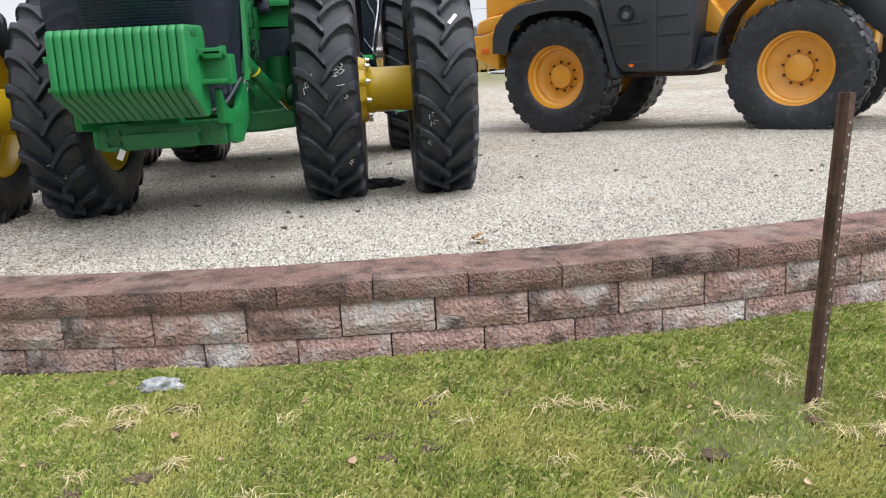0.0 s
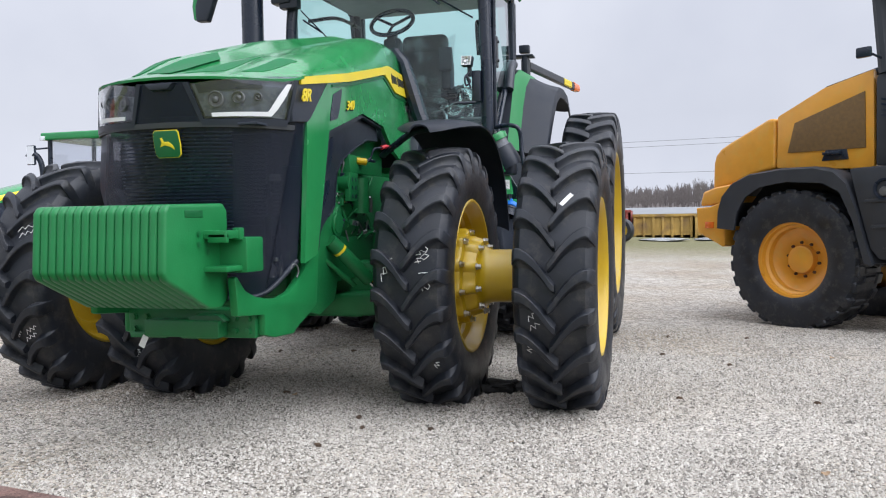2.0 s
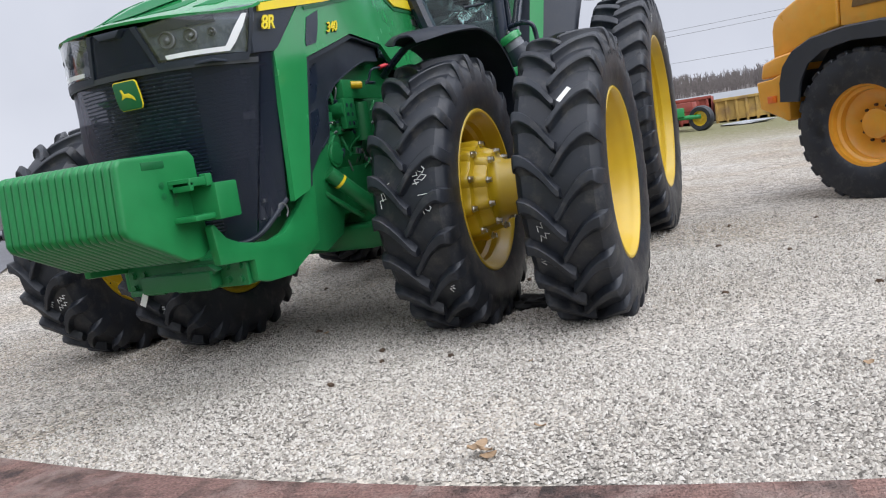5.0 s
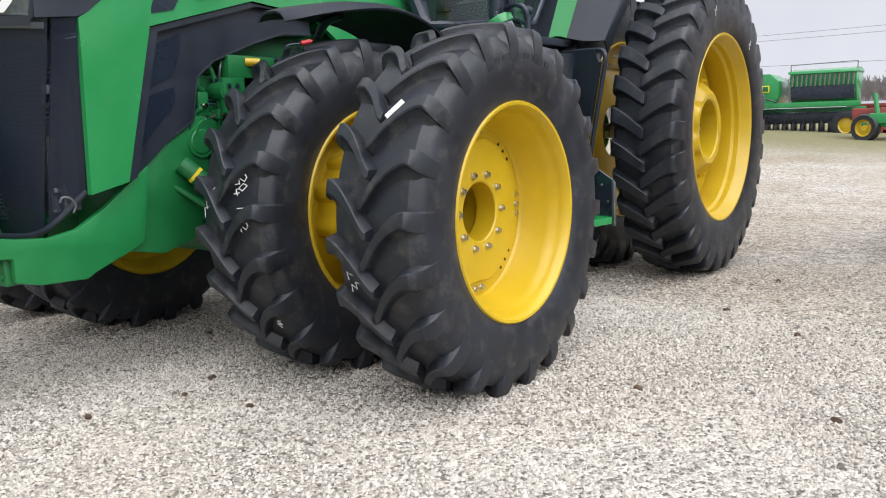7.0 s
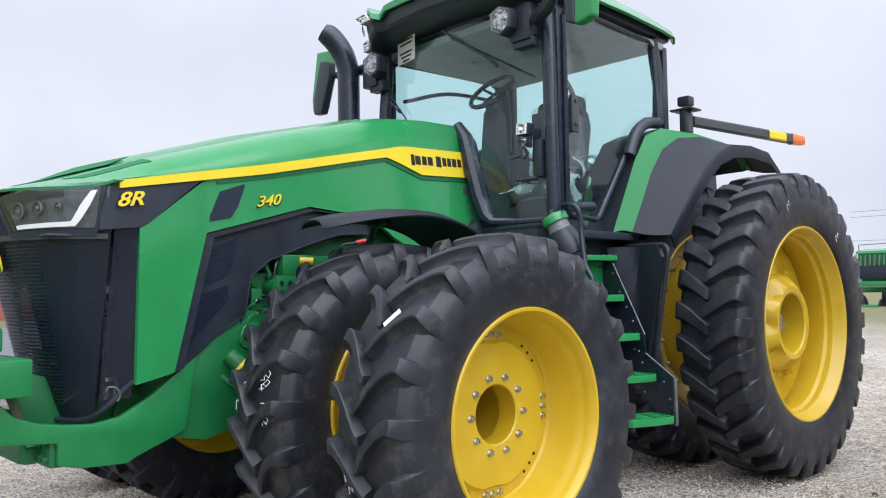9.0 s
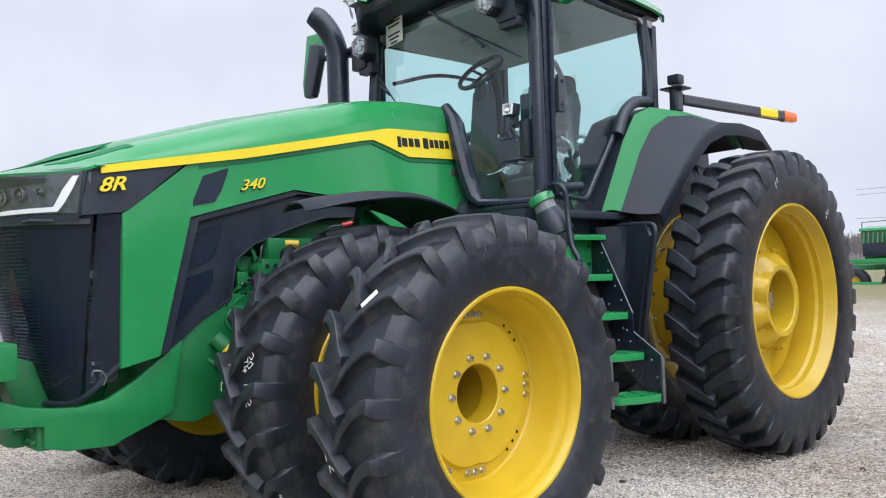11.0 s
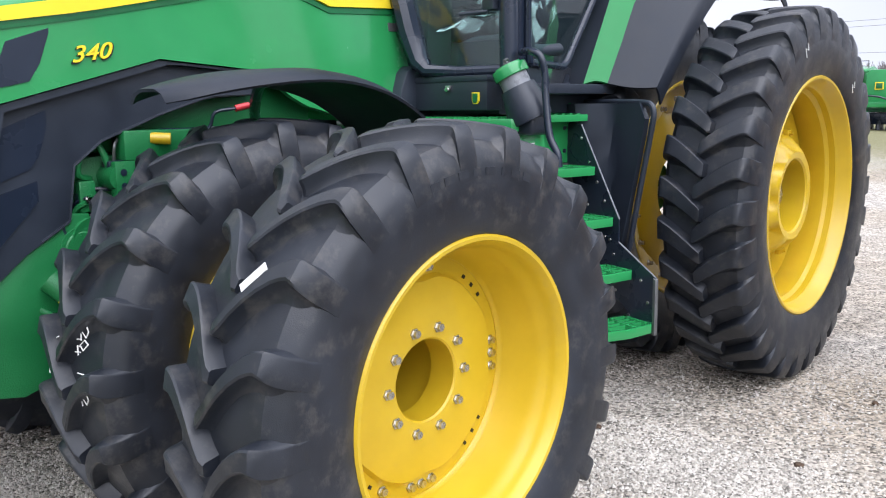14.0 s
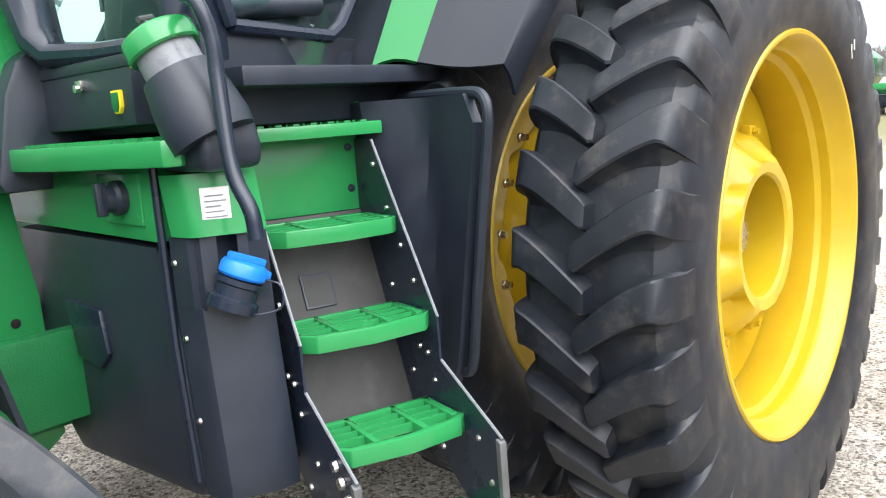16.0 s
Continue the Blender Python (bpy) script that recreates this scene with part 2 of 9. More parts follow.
def gravel_material():
    m, nt, p = principled("limestone_gravel")
    N, L = nt.nodes, nt.links
    tc = N.new("ShaderNodeTexCoord")
    v = N.new("ShaderNodeTexVoronoi")
    v.inputs["Scale"].default_value = 66
    v2 = N.new("ShaderNodeTexVoronoi")
    v2.inputs["Scale"].default_value = 130
    n = N.new("ShaderNodeTexNoise")
    n.inputs["Scale"].default_value, n.inputs["Detail"].default_value = 0.55, 6
    n2 = N.new("ShaderNodeTexNoise")
    n2.inputs["Scale"].default_value, n2.inputs["Detail"].default_value = 9, 6
    for q in (v, v2, n, n2):
        L.new(tc.outputs["Object"], q.inputs["Vector"])
    bw = N.new("ShaderNodeRGBToBW")
    L.new(v.outputs["Color"], bw.inputs[0])
    ramp = N.new("ShaderNodeValToRGB")
    e = ramp.color_ramp.elements
    e[0].position, e[0].color = 0.12, (0.120, 0.110, 0.097, 1)
    e[1].position, e[1].color = 0.8, (0.64, 0.595, 0.530, 1)
    mid = e.new(0.45)
    mid.color = (0.43, 0.402, 0.355, 1)
    L.new(bw.outputs[0], ramp.inputs[0])
    tone = N.new("ShaderNodeMixRGB")
    tone.blend_type = "MULTIPLY"
    tone.inputs[0].default_value = 0.8
    tr = N.new("ShaderNodeValToRGB")
    tr.color_ramp.elements[0].position, tr.color_ramp.elements[0].color = 0.32, (0.74, 0.665, 0.56, 1)
    tr.color_ramp.elements[1].position, tr.color_ramp.elements[1].color = 0.65, (1, 1, 1, 1)
    L.new(n.outputs["Fac"], tr.inputs[0])
    L.new(ramp.outputs[0], tone.inputs[1])
    L.new(tr.outputs[0], tone.inputs[2])
    # far away the lot turns to thin winter grass
    sep = N.new("ShaderNodeSeparateXYZ")
    L.new(tc.outputs["Object"], sep.inputs[0])
    far = N.new("ShaderNodeMapRange")
    far.inputs["From Min"].default_value, far.inputs["From Max"].default_value = 10.5, 23
    L.new(sep.outputs["Y"], far.inputs["Value"])
    add = N.new("ShaderNodeMath")
    add.operation = "ADD"
    sub = N.new("ShaderNodeMath")
    sub.operation = "SUBTRACT"
    sub.inputs[1].default_value = 0.55
    L.new(n2.outputs["Fac"], sub.inputs[0])
    L.new(far.outputs[0], add.inputs[0])
    L.new(sub.outputs[0], add.inputs[1])
    clampn = N.new("ShaderNodeMapRange")
    clampn.inputs["From Min"].default_value, clampn.inputs["From Max"].default_value = 0.25, 0.75
    L.new(add.outputs[0], clampn.inputs["Value"])
    grass = N.new("ShaderNodeMixRGB")
    grass.inputs[2].default_value = (0.20, 0.19, 0.10, 1)
    L.new(clampn.outputs[0], grass.inputs[0])
    # dark chips scattered in the pale stone, and patches a hand wide
    v3 = N.new("ShaderNodeTexVoronoi")
    v3.inputs["Scale"].default_value = 27
    L.new(tc.outputs["Object"], v3.inputs["Vector"])
    pick = N.new("ShaderNodeRGBToBW")
    L.new(v3.outputs["Color"], pick.inputs[0])
    some = N.new("ShaderNodeMath")
    some.operation = "GREATER_THAN"
    some.inputs[1].default_value = 0.52
    L.new(pick.outputs[0], some.inputs[0])
    core = N.new("ShaderNodeMapRange")
    core.inputs["From Min"].default_value, core.inputs["From Max"].default_value = 0.20, 0.36
    core.inputs["To Min"].default_value, core.inputs["To Max"].default_value = 0.85, 0.0
    L.new(v3.outputs["Distance"], core.inputs["Value"])
    chip = N.new("ShaderNodeMath")
    chip.operation = "MULTIPLY"
    L.new(some.outputs[0], chip.inputs[0])
    L.new(core.outputs[0], chip.inputs[1])
    chips = N.new("ShaderNodeMixRGB")
    chips.inputs[2].default_value = (0.115, 0.105, 0.092, 1)
    L.new(chip.outputs[0], chips.inputs[0])
    L.new(tone.outputs[0], chips.inputs[1])
    patch = N.new("ShaderNodeMapRange")
    patch.inputs["From Min"].default_value, patch.inputs["From Max"].default_value = 0.36, 0.62
    patch.inputs["To Min"].default_value, patch.inputs["To Max"].default_value = 0.84, 1.18
    L.new(n2.outputs["Fac"], patch.inputs["Value"])
    mottled = N.new("ShaderNodeVectorMath")
    mottled.operation = "SCALE"
    L.new(chips.outputs[0], mottled.inputs[0])
    L.new(patch.outputs[0], mottled.inputs["Scale"])
    L.new(mottled.outputs[0], grass.inputs[1])
    L.new(grass.outputs[0], p.inputs["Base Color"])
    p.inputs["Roughness"].default_value = 0.9
    p.inputs["Specular IOR Level"].default_value = 0.25
    b = N.new("ShaderNodeBump")
    b.inputs["Strength"].default_value, b.inputs["Distance"].default_value = 0.9, 0.012
    L.new(v.outputs["Distance"], b.inputs["Height"])
    b.invert = True
    b2 = N.new("ShaderNodeBump")
    b2.inputs["Strength"].default_value, b2.inputs["Distance"].default_value = 0.5, 0.006
    L.new(v2.outputs["Distance"], b2.inputs["Height"])
    L.new(b.outputs[0], b2.inputs["Normal"])
    L.new(b2.outputs[0], p.inputs["Normal"])
    return m


def island_material(name, stops, rough=0.85, bump=0.3, fine=120, blotch=None, spec=0.3, blotch_scale=7, by_object=False):
    """Colour picked per island (or per object) from a ramp, with noise over it."""
    m, nt, p = principled(name)
    N, L = nt.nodes, nt.links
    tc = N.new("ShaderNodeTexCoord")
    if by_object:
        rnd = N.new("ShaderNodeObjectInfo").outputs["Random"]
    else:
        rnd = N.new("ShaderNodeNewGeometry").outputs["Random Per Island"]
    ramp = N.new("ShaderNodeValToRGB")
    e = ramp.color_ramp.elements
    e[0].position, e[0].color = 0.0, (*stops[0], 1)
    e[1].position, e[1].color = 1.0, (*stops[-1], 1)
    for i, c in enumerate(stops[1:-1], 1):
        e.new(i / (len(stops) - 1)).color = (*c, 1)
    L.new(rnd, ramp.inputs[0])
    nz = N.new("ShaderNodeTexNoise")
    nz.inputs["Scale"].default_value, nz.inputs["Detail"].default_value = fine, 6
    L.new(tc.outputs["Object"], nz.inputs["Vector"])
    mul = N.new("ShaderNodeMixRGB")
    mul.blend_type = "OVERLAY"
    mul.inputs[0].default_value = 0.8 if by_object else 0.6
    L.new(ramp.outputs[0], mul.inputs[1])
    L.new(nz.outputs["Fac"], mul.inputs[2])
    last = mul.outputs[0]
    for k, col in enumerate(blotch or ()):
        bn = N.new("ShaderNodeTexNoise")
        bn.noise_dimensions = "4D"
        bn.inputs["W"].default_value = 3.7 * k + 1
        if by_object:
            shift = N.new("ShaderNodeMath")
            shift.operation = "MULTIPLY_ADD"
            shift.inputs[1].default_value, shift.inputs[2].default_value = 41.0, 3.7 * k
            L.new(rnd, shift.inputs[0])
            L.new(shift.outputs[0], bn.inputs["W"])
        bn.inputs["Scale"].default_value, bn.inputs["Detail"].default_value, bn.inputs["Roughness"].default_value = blotch_scale, 7, 0.65
        L.new(tc.outputs["Object"], bn.inputs["Vector"])
        br = N.new("ShaderNodeValToRGB")
        br.color_ramp.elements[0].position, br.color_ramp.elements[1].position = 0.50, 0.66
        L.new(bn.outputs["Fac"], br.inputs[0])
        mx = N.new("ShaderNodeMixRGB")
        mx.inputs[2].default_value = (*col, 1)
        L.new(br.outputs[0], mx.inputs[0])
        L.new(last, mx.inputs[1])
        last = mx.outputs[0]
    L.new(last, p.inputs["Base Color"])
    p.inputs["Roughness"].default_value = rough
    p.inputs["Specular IOR Level"].default_value = spec
    b = N.new("ShaderNodeBump")
    b.inputs["Strength"].default_value, b.inputs["Distance"].default_value = bump, (0.05 if by_object else 0.02)
    L.new(nz.outputs["Fac"], b.inputs["Height"])
    L.new(b.outputs[0], p.inputs["Normal"])
    return m


GRAVEL = gravel_material()
PEBBLES = island_material("loose_pebbles", [(0.29, 0.271, 0.240), (0.46, 0.428, 0.375), (0.54, 0.508, 0.452), (0.61, 0.578, 0.522), (0.38, 0.350, 0.305), (0.13, 0.120, 0.106)], bump=0.2)
BLADES = island_material("grass_blades", [(0.15, 0.22, 0.040), (0.235, 0.305, 0.060), (0.32, 0.375, 0.092), (0.41, 0.425, 0.13), (0.62, 0.54, 0.31)], rough=0.7, bump=0.0, fine=8, blotch=[(0.50, 0.475, 0.16)], blotch_scale=2.0)
TURF = island_material("turf_soil", [(0.12, 0.135, 0.045), (0.12, 0.135, 0.045)], bump=0.6, fine=60, blotch=[(0.16, 0.12, 0.06), (0.13, 0.17, 0.03)], blotch_scale=3)
CAP_STONE = island_material("cap_block", [(0.37, 0.22, 0.185), (0.30, 0.18, 0.155), (0.42, 0.26, 0.215)], bump=1.0, fine=90, blotch=[(0.13, 0.09, 0.08), (0.08, 0.06, 0.055), (0.42, 0.31, 0.27)], blotch_scale=5, by_object=True)
FACE_STONE = island_material("face_block", [(0.58, 0.39, 0.34), (0.44, 0.28, 0.25), (0.64, 0.47, 0.42)], bump=1.0, fine=60, blotch=[(0.72, 0.69, 0.675), (0.11, 0.08, 0.073)], blotch_scale=4.4, by_object=True)
HEAD_GREY = paint("headlight_housing", (0.15, 0.17, 0.21), 0.28, var=0.2, scale=25, bump=0.02, coat=0.3)
LAMP_GREY = paint("lamp_housing", (0.20, 0.21, 0.23), 0.3, var=0.15, scale=25, bump=0.02)
# Cloth made paler to carry the sky reflected in the windscreen.
HEADLINER = paint("headliner_cloth", (0.40, 0.405, 0.41), 0.8, var=0.1, scale=6, bump=0.1)
FENDER = paint("fender_plastic", (0.013, 0.017, 0.026), 0.52, var=0.15, scale=8, fine=400, bump=0.12, spec=0.3)
STRAW = paint("dead_straw", (0.60, 0.50, 0.29), 0.85, var=0.3, scale=30, bump=0.0)
MATTE = paint("matte_black", (0.012, 0.014, 0.020), 0.85, var=0.15, scale=9, bump=0.05, spec=0.15)
GLOW_WHITE = paint("lamp_reflector", (0.85, 0.86, 0.88), 0.15, var=0.05, bump=0.0, coat=0.5)


# ---------- mesh tools ----------
def link(name, bm, material, parent=None, label="", smooth=None):
    """One bmesh as one mesh object, under a thing or a part when a parent is given."""
    bmesh.ops.recalc_face_normals(bm, faces=bm.faces[:])
    me = bpy.data.meshes.new(name)
    bm.to_mesh(me)
    bm.free()
    me.materials.append(material)
    if smooth is not None:
        me.polygons.foreach_set("use_smooth", [True] * len(me.polygons))
        me.set_sharp_from_angle(angle=radians(smooth))
    ob = new(name, me)
    if parent is not None:
        ob.parent = parent
    if label:
        ob["label"] = label
    return ob


def part(name, bm, material, parent, label="", smooth=35):
    return link(name, bm, material, parent, label, smooth)


def thing(name, label, category, group="", kind=""):
    return tagged(new(name), label, category, group, kind)


def from_faces(verts, faces):
    bm = bmesh.new()
    vs = [bm.verts.new(v) for v in verts]
    for f in faces:
        try:
            bm.faces.new([vs[i] for i in f])
        except ValueError:
            pass
    return bm


def add(bm, other):
    """Pour other into bm."""
    me = bpy.data.meshes.new("tmp")
    other.to_mesh(me)
    other.free()
    bm.from_mesh(me)
    bpy.data.meshes.remove(me)
    return bm


def joined(*bms):
    first = bms[0]
    for b in bms[1:]:
        add(first, b)
    return first


def moved(bm, m):
    bmesh.ops.transform(bm, matrix=m, verts=bm.verts[:])
    return bm


def bevelled(bm, w, seg=2, limit=25):
    if w > 0:
        edges = [e for e in bm.edges if len(e.link_faces) == 2 and e.calc_face_angle(0) > radians(limit)]
        bmesh.ops.bevel(bm, geom=edges, offset=w, segments=seg, profile=0.6, affect="EDGES", clamp_overlap=True)
    return bm


def box(x0, x1, y0, y1, z0, z1, bev=0.0, seg=2):
    v = [(x, y, z) for x in (x0, x1) for y in (y0, y1) for z in (z0, z1)]
    bm = from_faces(v, [(0, 1, 3, 2), (4, 6, 7, 5), (0, 4, 5, 1), (2, 3, 7, 6), (0, 2, 6, 4), (1, 5, 7, 3)])
    bmesh.ops.recalc_face_normals(bm, faces=bm.faces[:])
    return bevelled(bm, bev, seg)


def prism(poly, axis, a, b, bev=0.0, seg=2):
    """A polygon in the plane across axis ('x': (y, z); 'y': (x, z); 'z': (x, y)), from a to b."""
    def at(p, t):
        return {"x": (t, p[0], p[1]), "y": (p[0], t, p[1]), "z": (p[0], p[1], t)}[axis]
    n = len(poly)
    v = [at(p, a) for p in poly] + [at(p, b) for p in poly]
    f = [tuple(range(n)), tuple(range(2 * n - 1, n - 1, -1))] + [(i, (i + 1) % n, n + (i + 1) % n, n + i) for i in range(n)]
    bm = from_faces(v, f)
    bmesh.ops.recalc_face_normals(bm, faces=bm.faces[:])
    return bevelled(bm, bev, seg)


def tube(points, r, seg=10, caps=True):
    """A round bar along points; r a number or one for each point."""
    pts = [Vector(p) for p in points]
    rs = r if isinstance(r, (list, tuple)) else [r] * len(pts)
    side = None
    verts, faces = [], []
    for i, p in enumerate(pts):
        d = ((pts[i + 1] - p) if i == 0 else (p - pts[i - 1]) if i == len(pts) - 1 else (pts[i + 1] - p).normalized() + (p - pts[i - 1]).normalized()).normalized()
        if side is None:
            side = d.orthogonal().normalized()
        side = (side - d * side.dot(d)).normalized()
        up = d.cross(side)
        for k in range(seg):
            a = 2 * math.pi * k / seg
            verts.append(p + (side * math.cos(a) + up * math.sin(a)) * rs[i])
    n = len(pts)
    for i in range(n - 1):
        for k in range(seg):
            faces.append((i * seg + k, i * seg + (k + 1) % seg, (i + 1) * seg + (k + 1) % seg, (i + 1) * seg + k))
    if caps:
        faces += [tuple(range(seg)), tuple(range((n - 1) * seg, n * seg))]
    return from_faces(verts, faces)


def smooth_path(points, steps=6):
    """A Catmull-Rom curve through points."""
    p = [Vector(q) for q in points]
    p = [2 * p[0] - p[1]] + p + [2 * p[-1] - p[-2]]
    out = []
    for i in range(1, len(p) - 2):
        for s in range(steps):
            t = s / steps
            out.append(0.5 * ((2 * p[i]) + (p[i + 1] - p[i - 1]) * t + (2 * p[i - 1] - 5 * p[i] + 4 * p[i + 1] - p[i + 2]) * t**2 + (3 * p[i] - p[i - 1] - 3 * p[i + 1] + p[i + 2]) * t**3))
    return out + [p[-2]]


def lathe(profile, seg=48, closed=False, x_sign=1):
    """Rings (r, x) turned about the x axis."""
    verts, faces = [], []
    for r, x in profile:
        for k in range(seg):
            a = 2 * math.pi * k / seg
            verts.append((x_sign * x, r * math.cos(a), r * math.sin(a)))
    n = len(profile)
    for i in range(n if closed else n - 1):
        j = (i + 1) % n
        for k in range(seg):
            faces.append((i * seg + k, i * seg + (k + 1) % seg, j * seg + (k + 1) % seg, j * seg + k))
    return from_faces(verts, faces)


def loft(rows, cap=False):
    """Faces between rows of points, all of one length."""
    n = len(rows[0])
    verts = [p for r in rows for p in r]
    faces = [(i * n + k, i * n + k + 1, (i + 1) * n + k + 1, (i + 1) * n + k) for i in range(len(rows) - 1) for k in range(n - 1)]
    if cap:
        faces += [tuple(range(n)), tuple(range((len(rows) - 1) * n, len(rows) * n))]
    return from_faces(verts, faces)


def thick(bm, t):
    """Give a sheet thickness t, to the back of its normals."""
    bmesh.ops.recalc_face_normals(bm, faces=bm.faces[:])
    bmesh.ops.solidify(bm, geom=bm.faces[:], thickness=t)
    return bm


def interp(x, table):
    xs, ys = zip(*table)
    return float(np.interp(x, xs, ys))


def text_bm(body, size, depth=0.002, bold=0.0):
    """Letters as a mesh in the xy plane, centred."""
    cu = bpy.data.curves.new("letters", "FONT")
    cu.body, cu.size, cu.extrude, cu.align_x, cu.align_y = body, size, depth, "CENTER", "CENTER"
    cu.offset = bold
    ob = new("letters", cu)
    me = bpy.data.meshes.new_from_object(ob.evaluated_get(bpy.context.evaluated_depsgraph_get()))
    bpy.data.objects.remove(ob)
    bpy.data.curves.remove(cu)
    bm = bmesh.new()
    bm.from_mesh(me)
    bpy.data.meshes.remove(me)
    return bm


def step01(t):
    t = min(1.0, max(0.0, t))
    return t * t * (3 - 2 * t)

# ---------- ground ----------
def wall_y(x):
    """The front of the retaining wall's cap: a slight bow."""
    d = abs(x - 1.4)
    return -2.75 + (0.05 * d * d if d < 7 else 0.05 * 49 + 0.7 * (d - 7))


def ground_z(x, y):
    z = 0.02 - 0.045 * step01((y + 2.2) / 1.8) - 0.055 * step01((y - 2.6) / 1.7)
    r = math.hypot(x - 2, y + 4)
    return z + 0.42 * step01((3 - x) / 10) * step01((r - 8) / 9) + 0.27 * step01((y - 8) / 18)


def ground_sheet():
    xs = sorted({round(v, 3) for v in list(np.linspace(-8, 9, 69)) + [s * d for s in (-1, 1) for d in (12, 16, 20, 25, 32, 45, 70, 120, 250, 600)]})
    vs = [0.0, 0.15, 0.3, 0.5, 0.75, 1, 1.3, 1.6, 2, 2.5, 3, 3.6, 4.3, 5, 5.7, 6.4, 7, 8, 9, 10, 11.5, 13, 15, 17, 20, 23, 27, 32, 40, 55, 80, 130, 250, 600, 1500]
    rows = []
    for v in vs:
        rows.append([(x, (y := wall_y(x) + 0.2 + v), ground_z(x, y) + (0.006 * noise.noise((x * 1.3, y * 1.3, 0)) if v < 20 else 0)) for x in xs])
    return loft(rows)


ground = link("ground", ground_sheet(), GRAVEL, smooth=60)
tagged(ground, "pale crushed limestone gravel yard turning to thin grass", "gravel", kind="structure")


def lawn_z(x, y):
    d = max(0.0, wall_y(x) - y)
    return -0.315 - 0.10 * min(d, 3) - 0.02 * max(0, d - 3) + 0.012 * noise.noise((x * 2.1, y * 2.1, 3))


def lawn_sheet():
    xs = sorted({round(v, 3) for v in list(np.linspace(-6, 8, 71)) + [s * d for s in (-1, 1) for d in (9, 12, 16, 25, 45, 120, 400)]})
    vs = [-0.3, 0, 0.15, 0.3, 0.45, 0.6, 0.8, 1, 1.3, 1.7, 2.2, 3, 4, 6, 10, 20, 60, 300]
    return loft([[(x, wall_y(x) - v, lawn_z(x, wall_y(x) - v)) for x in xs] for v in vs])


tagged(link("lawn", lawn_sheet(), TURF, smooth=60), "green lawn with yellow and worn patches", "lawn", kind="structure")


def grass_blades(n):
    rng = random.Random(4)
    verts, faces = [], []
    while len(faces) < n:
        x = rng.uniform(-1.6, 3.9)
        d = rng.random() ** 1.25 * 1.95 + 0.03
        y = wall_y(x) - d
        bare = noise.noise((x * 2.3 + 7, y * 2.3, 0.4))
        if bare > 0.34 and rng.random() < 0.75:
            continue
        z = lawn_z(x, y)
        h = rng.uniform(0.014, 0.046) * (1.25 if d < 0.25 else 1) * (0.8 + 0.5 * noise.noise((x * 1.2, y * 1.2, 9)))
        a, lean, w = rng.uniform(0, 6.283), rng.uniform(0.1, 1.1), rng.uniform(0.0008, 0.0018)
        dx, dy = math.cos(a), math.sin(a)
        k = len(verts)
        bx, by = -dy * w, dx * w
        verts += [(x - bx, y - by, z - 0.004), (x + bx, y + by, z - 0.004), (x + dx * h * lean * 0.4 + bx * 0.7, y + dy * h * lean * 0.4 + by * 0.7, z + h * 0.65), (x + dx * h * lean, y + dy * h * lean, z + h * (1 - 0.25 * lean))]
        faces += [(k, k + 1, k + 2), (k, k + 2, k + 3)]
    me = bpy.data.meshes.new("grass")
    me.from_pydata(verts, [], faces)
    me.materials.append(BLADES)
    return new("grass", me)


tagged(grass_blades(540000), "short green and straw-coloured grass blades on the lawn", "grass", kind="stuff")


def pebble_field(n):
    rng = random.Random(7)
    verts, faces = [], []
    for _ in range(n):
        if rng.random() < 0.55:
            x, y = rng.uniform(-0.5, 4.8), rng.uniform(-2.3, 1.8)
        else:
            x, y = rng.uniform(-3.5, 6.0), rng.uniform(-2.3, 4.0)
        y = max(y, wall_y(x) + 0.42)
        s = rng.uniform(0.0032, 0.0100) * (1.6 if rng.random() < 0.04 else 1)
        z = ground_z(x, y) + s * 0.15
        a = rng.uniform(0, 6.283)
        k = len(verts)
        ca, sa = math.cos(a) * s, math.sin(a) * s
        e = rng.uniform(0.6, 1.2)
        verts += [(x + ca, y + sa, z), (x - sa * e, y + ca * e, z + s * 0.1), (x - ca, y - sa, z), (x + sa * e, y - ca * e, z - s * 0.1), (x + ca * 0.2, y + sa * 0.3, z + s * rng.uniform(0.55, 1.15))]
        faces += [(k, k + 1, k + 4), (k + 1, k + 2, k + 4), (k + 2, k + 3, k + 4), (k + 3, k, k + 4)]
    me = bpy.data.meshes.new("loose_gravel")
    me.from_pydata(verts, [], faces)
    me.materials.append(PEBBLES)
    return new("loose_gravel", me)


tagged(pebble_field(230000), "loose pale limestone chips lying on the yard", "gravel", kind="stuff")

# asphalt road beside the yard
road_rows = []
for s in np.linspace(-8, 60, 30):
    row = []
    for w in (0, 1, 2, 4, 6, 9, 12):
        x, y = -7.8 - 0.65 * s - 0.76 * w, 3.85 + 0.76 * s - 0.65 * w
        row.append((x, y, ground_z(x, y) + 0.012))
    road_rows.append(row)
tagged(link("road", loft(road_rows), ASPHALT, smooth=60), "grey asphalt road beside the gravel yard", "road", kind="structure")


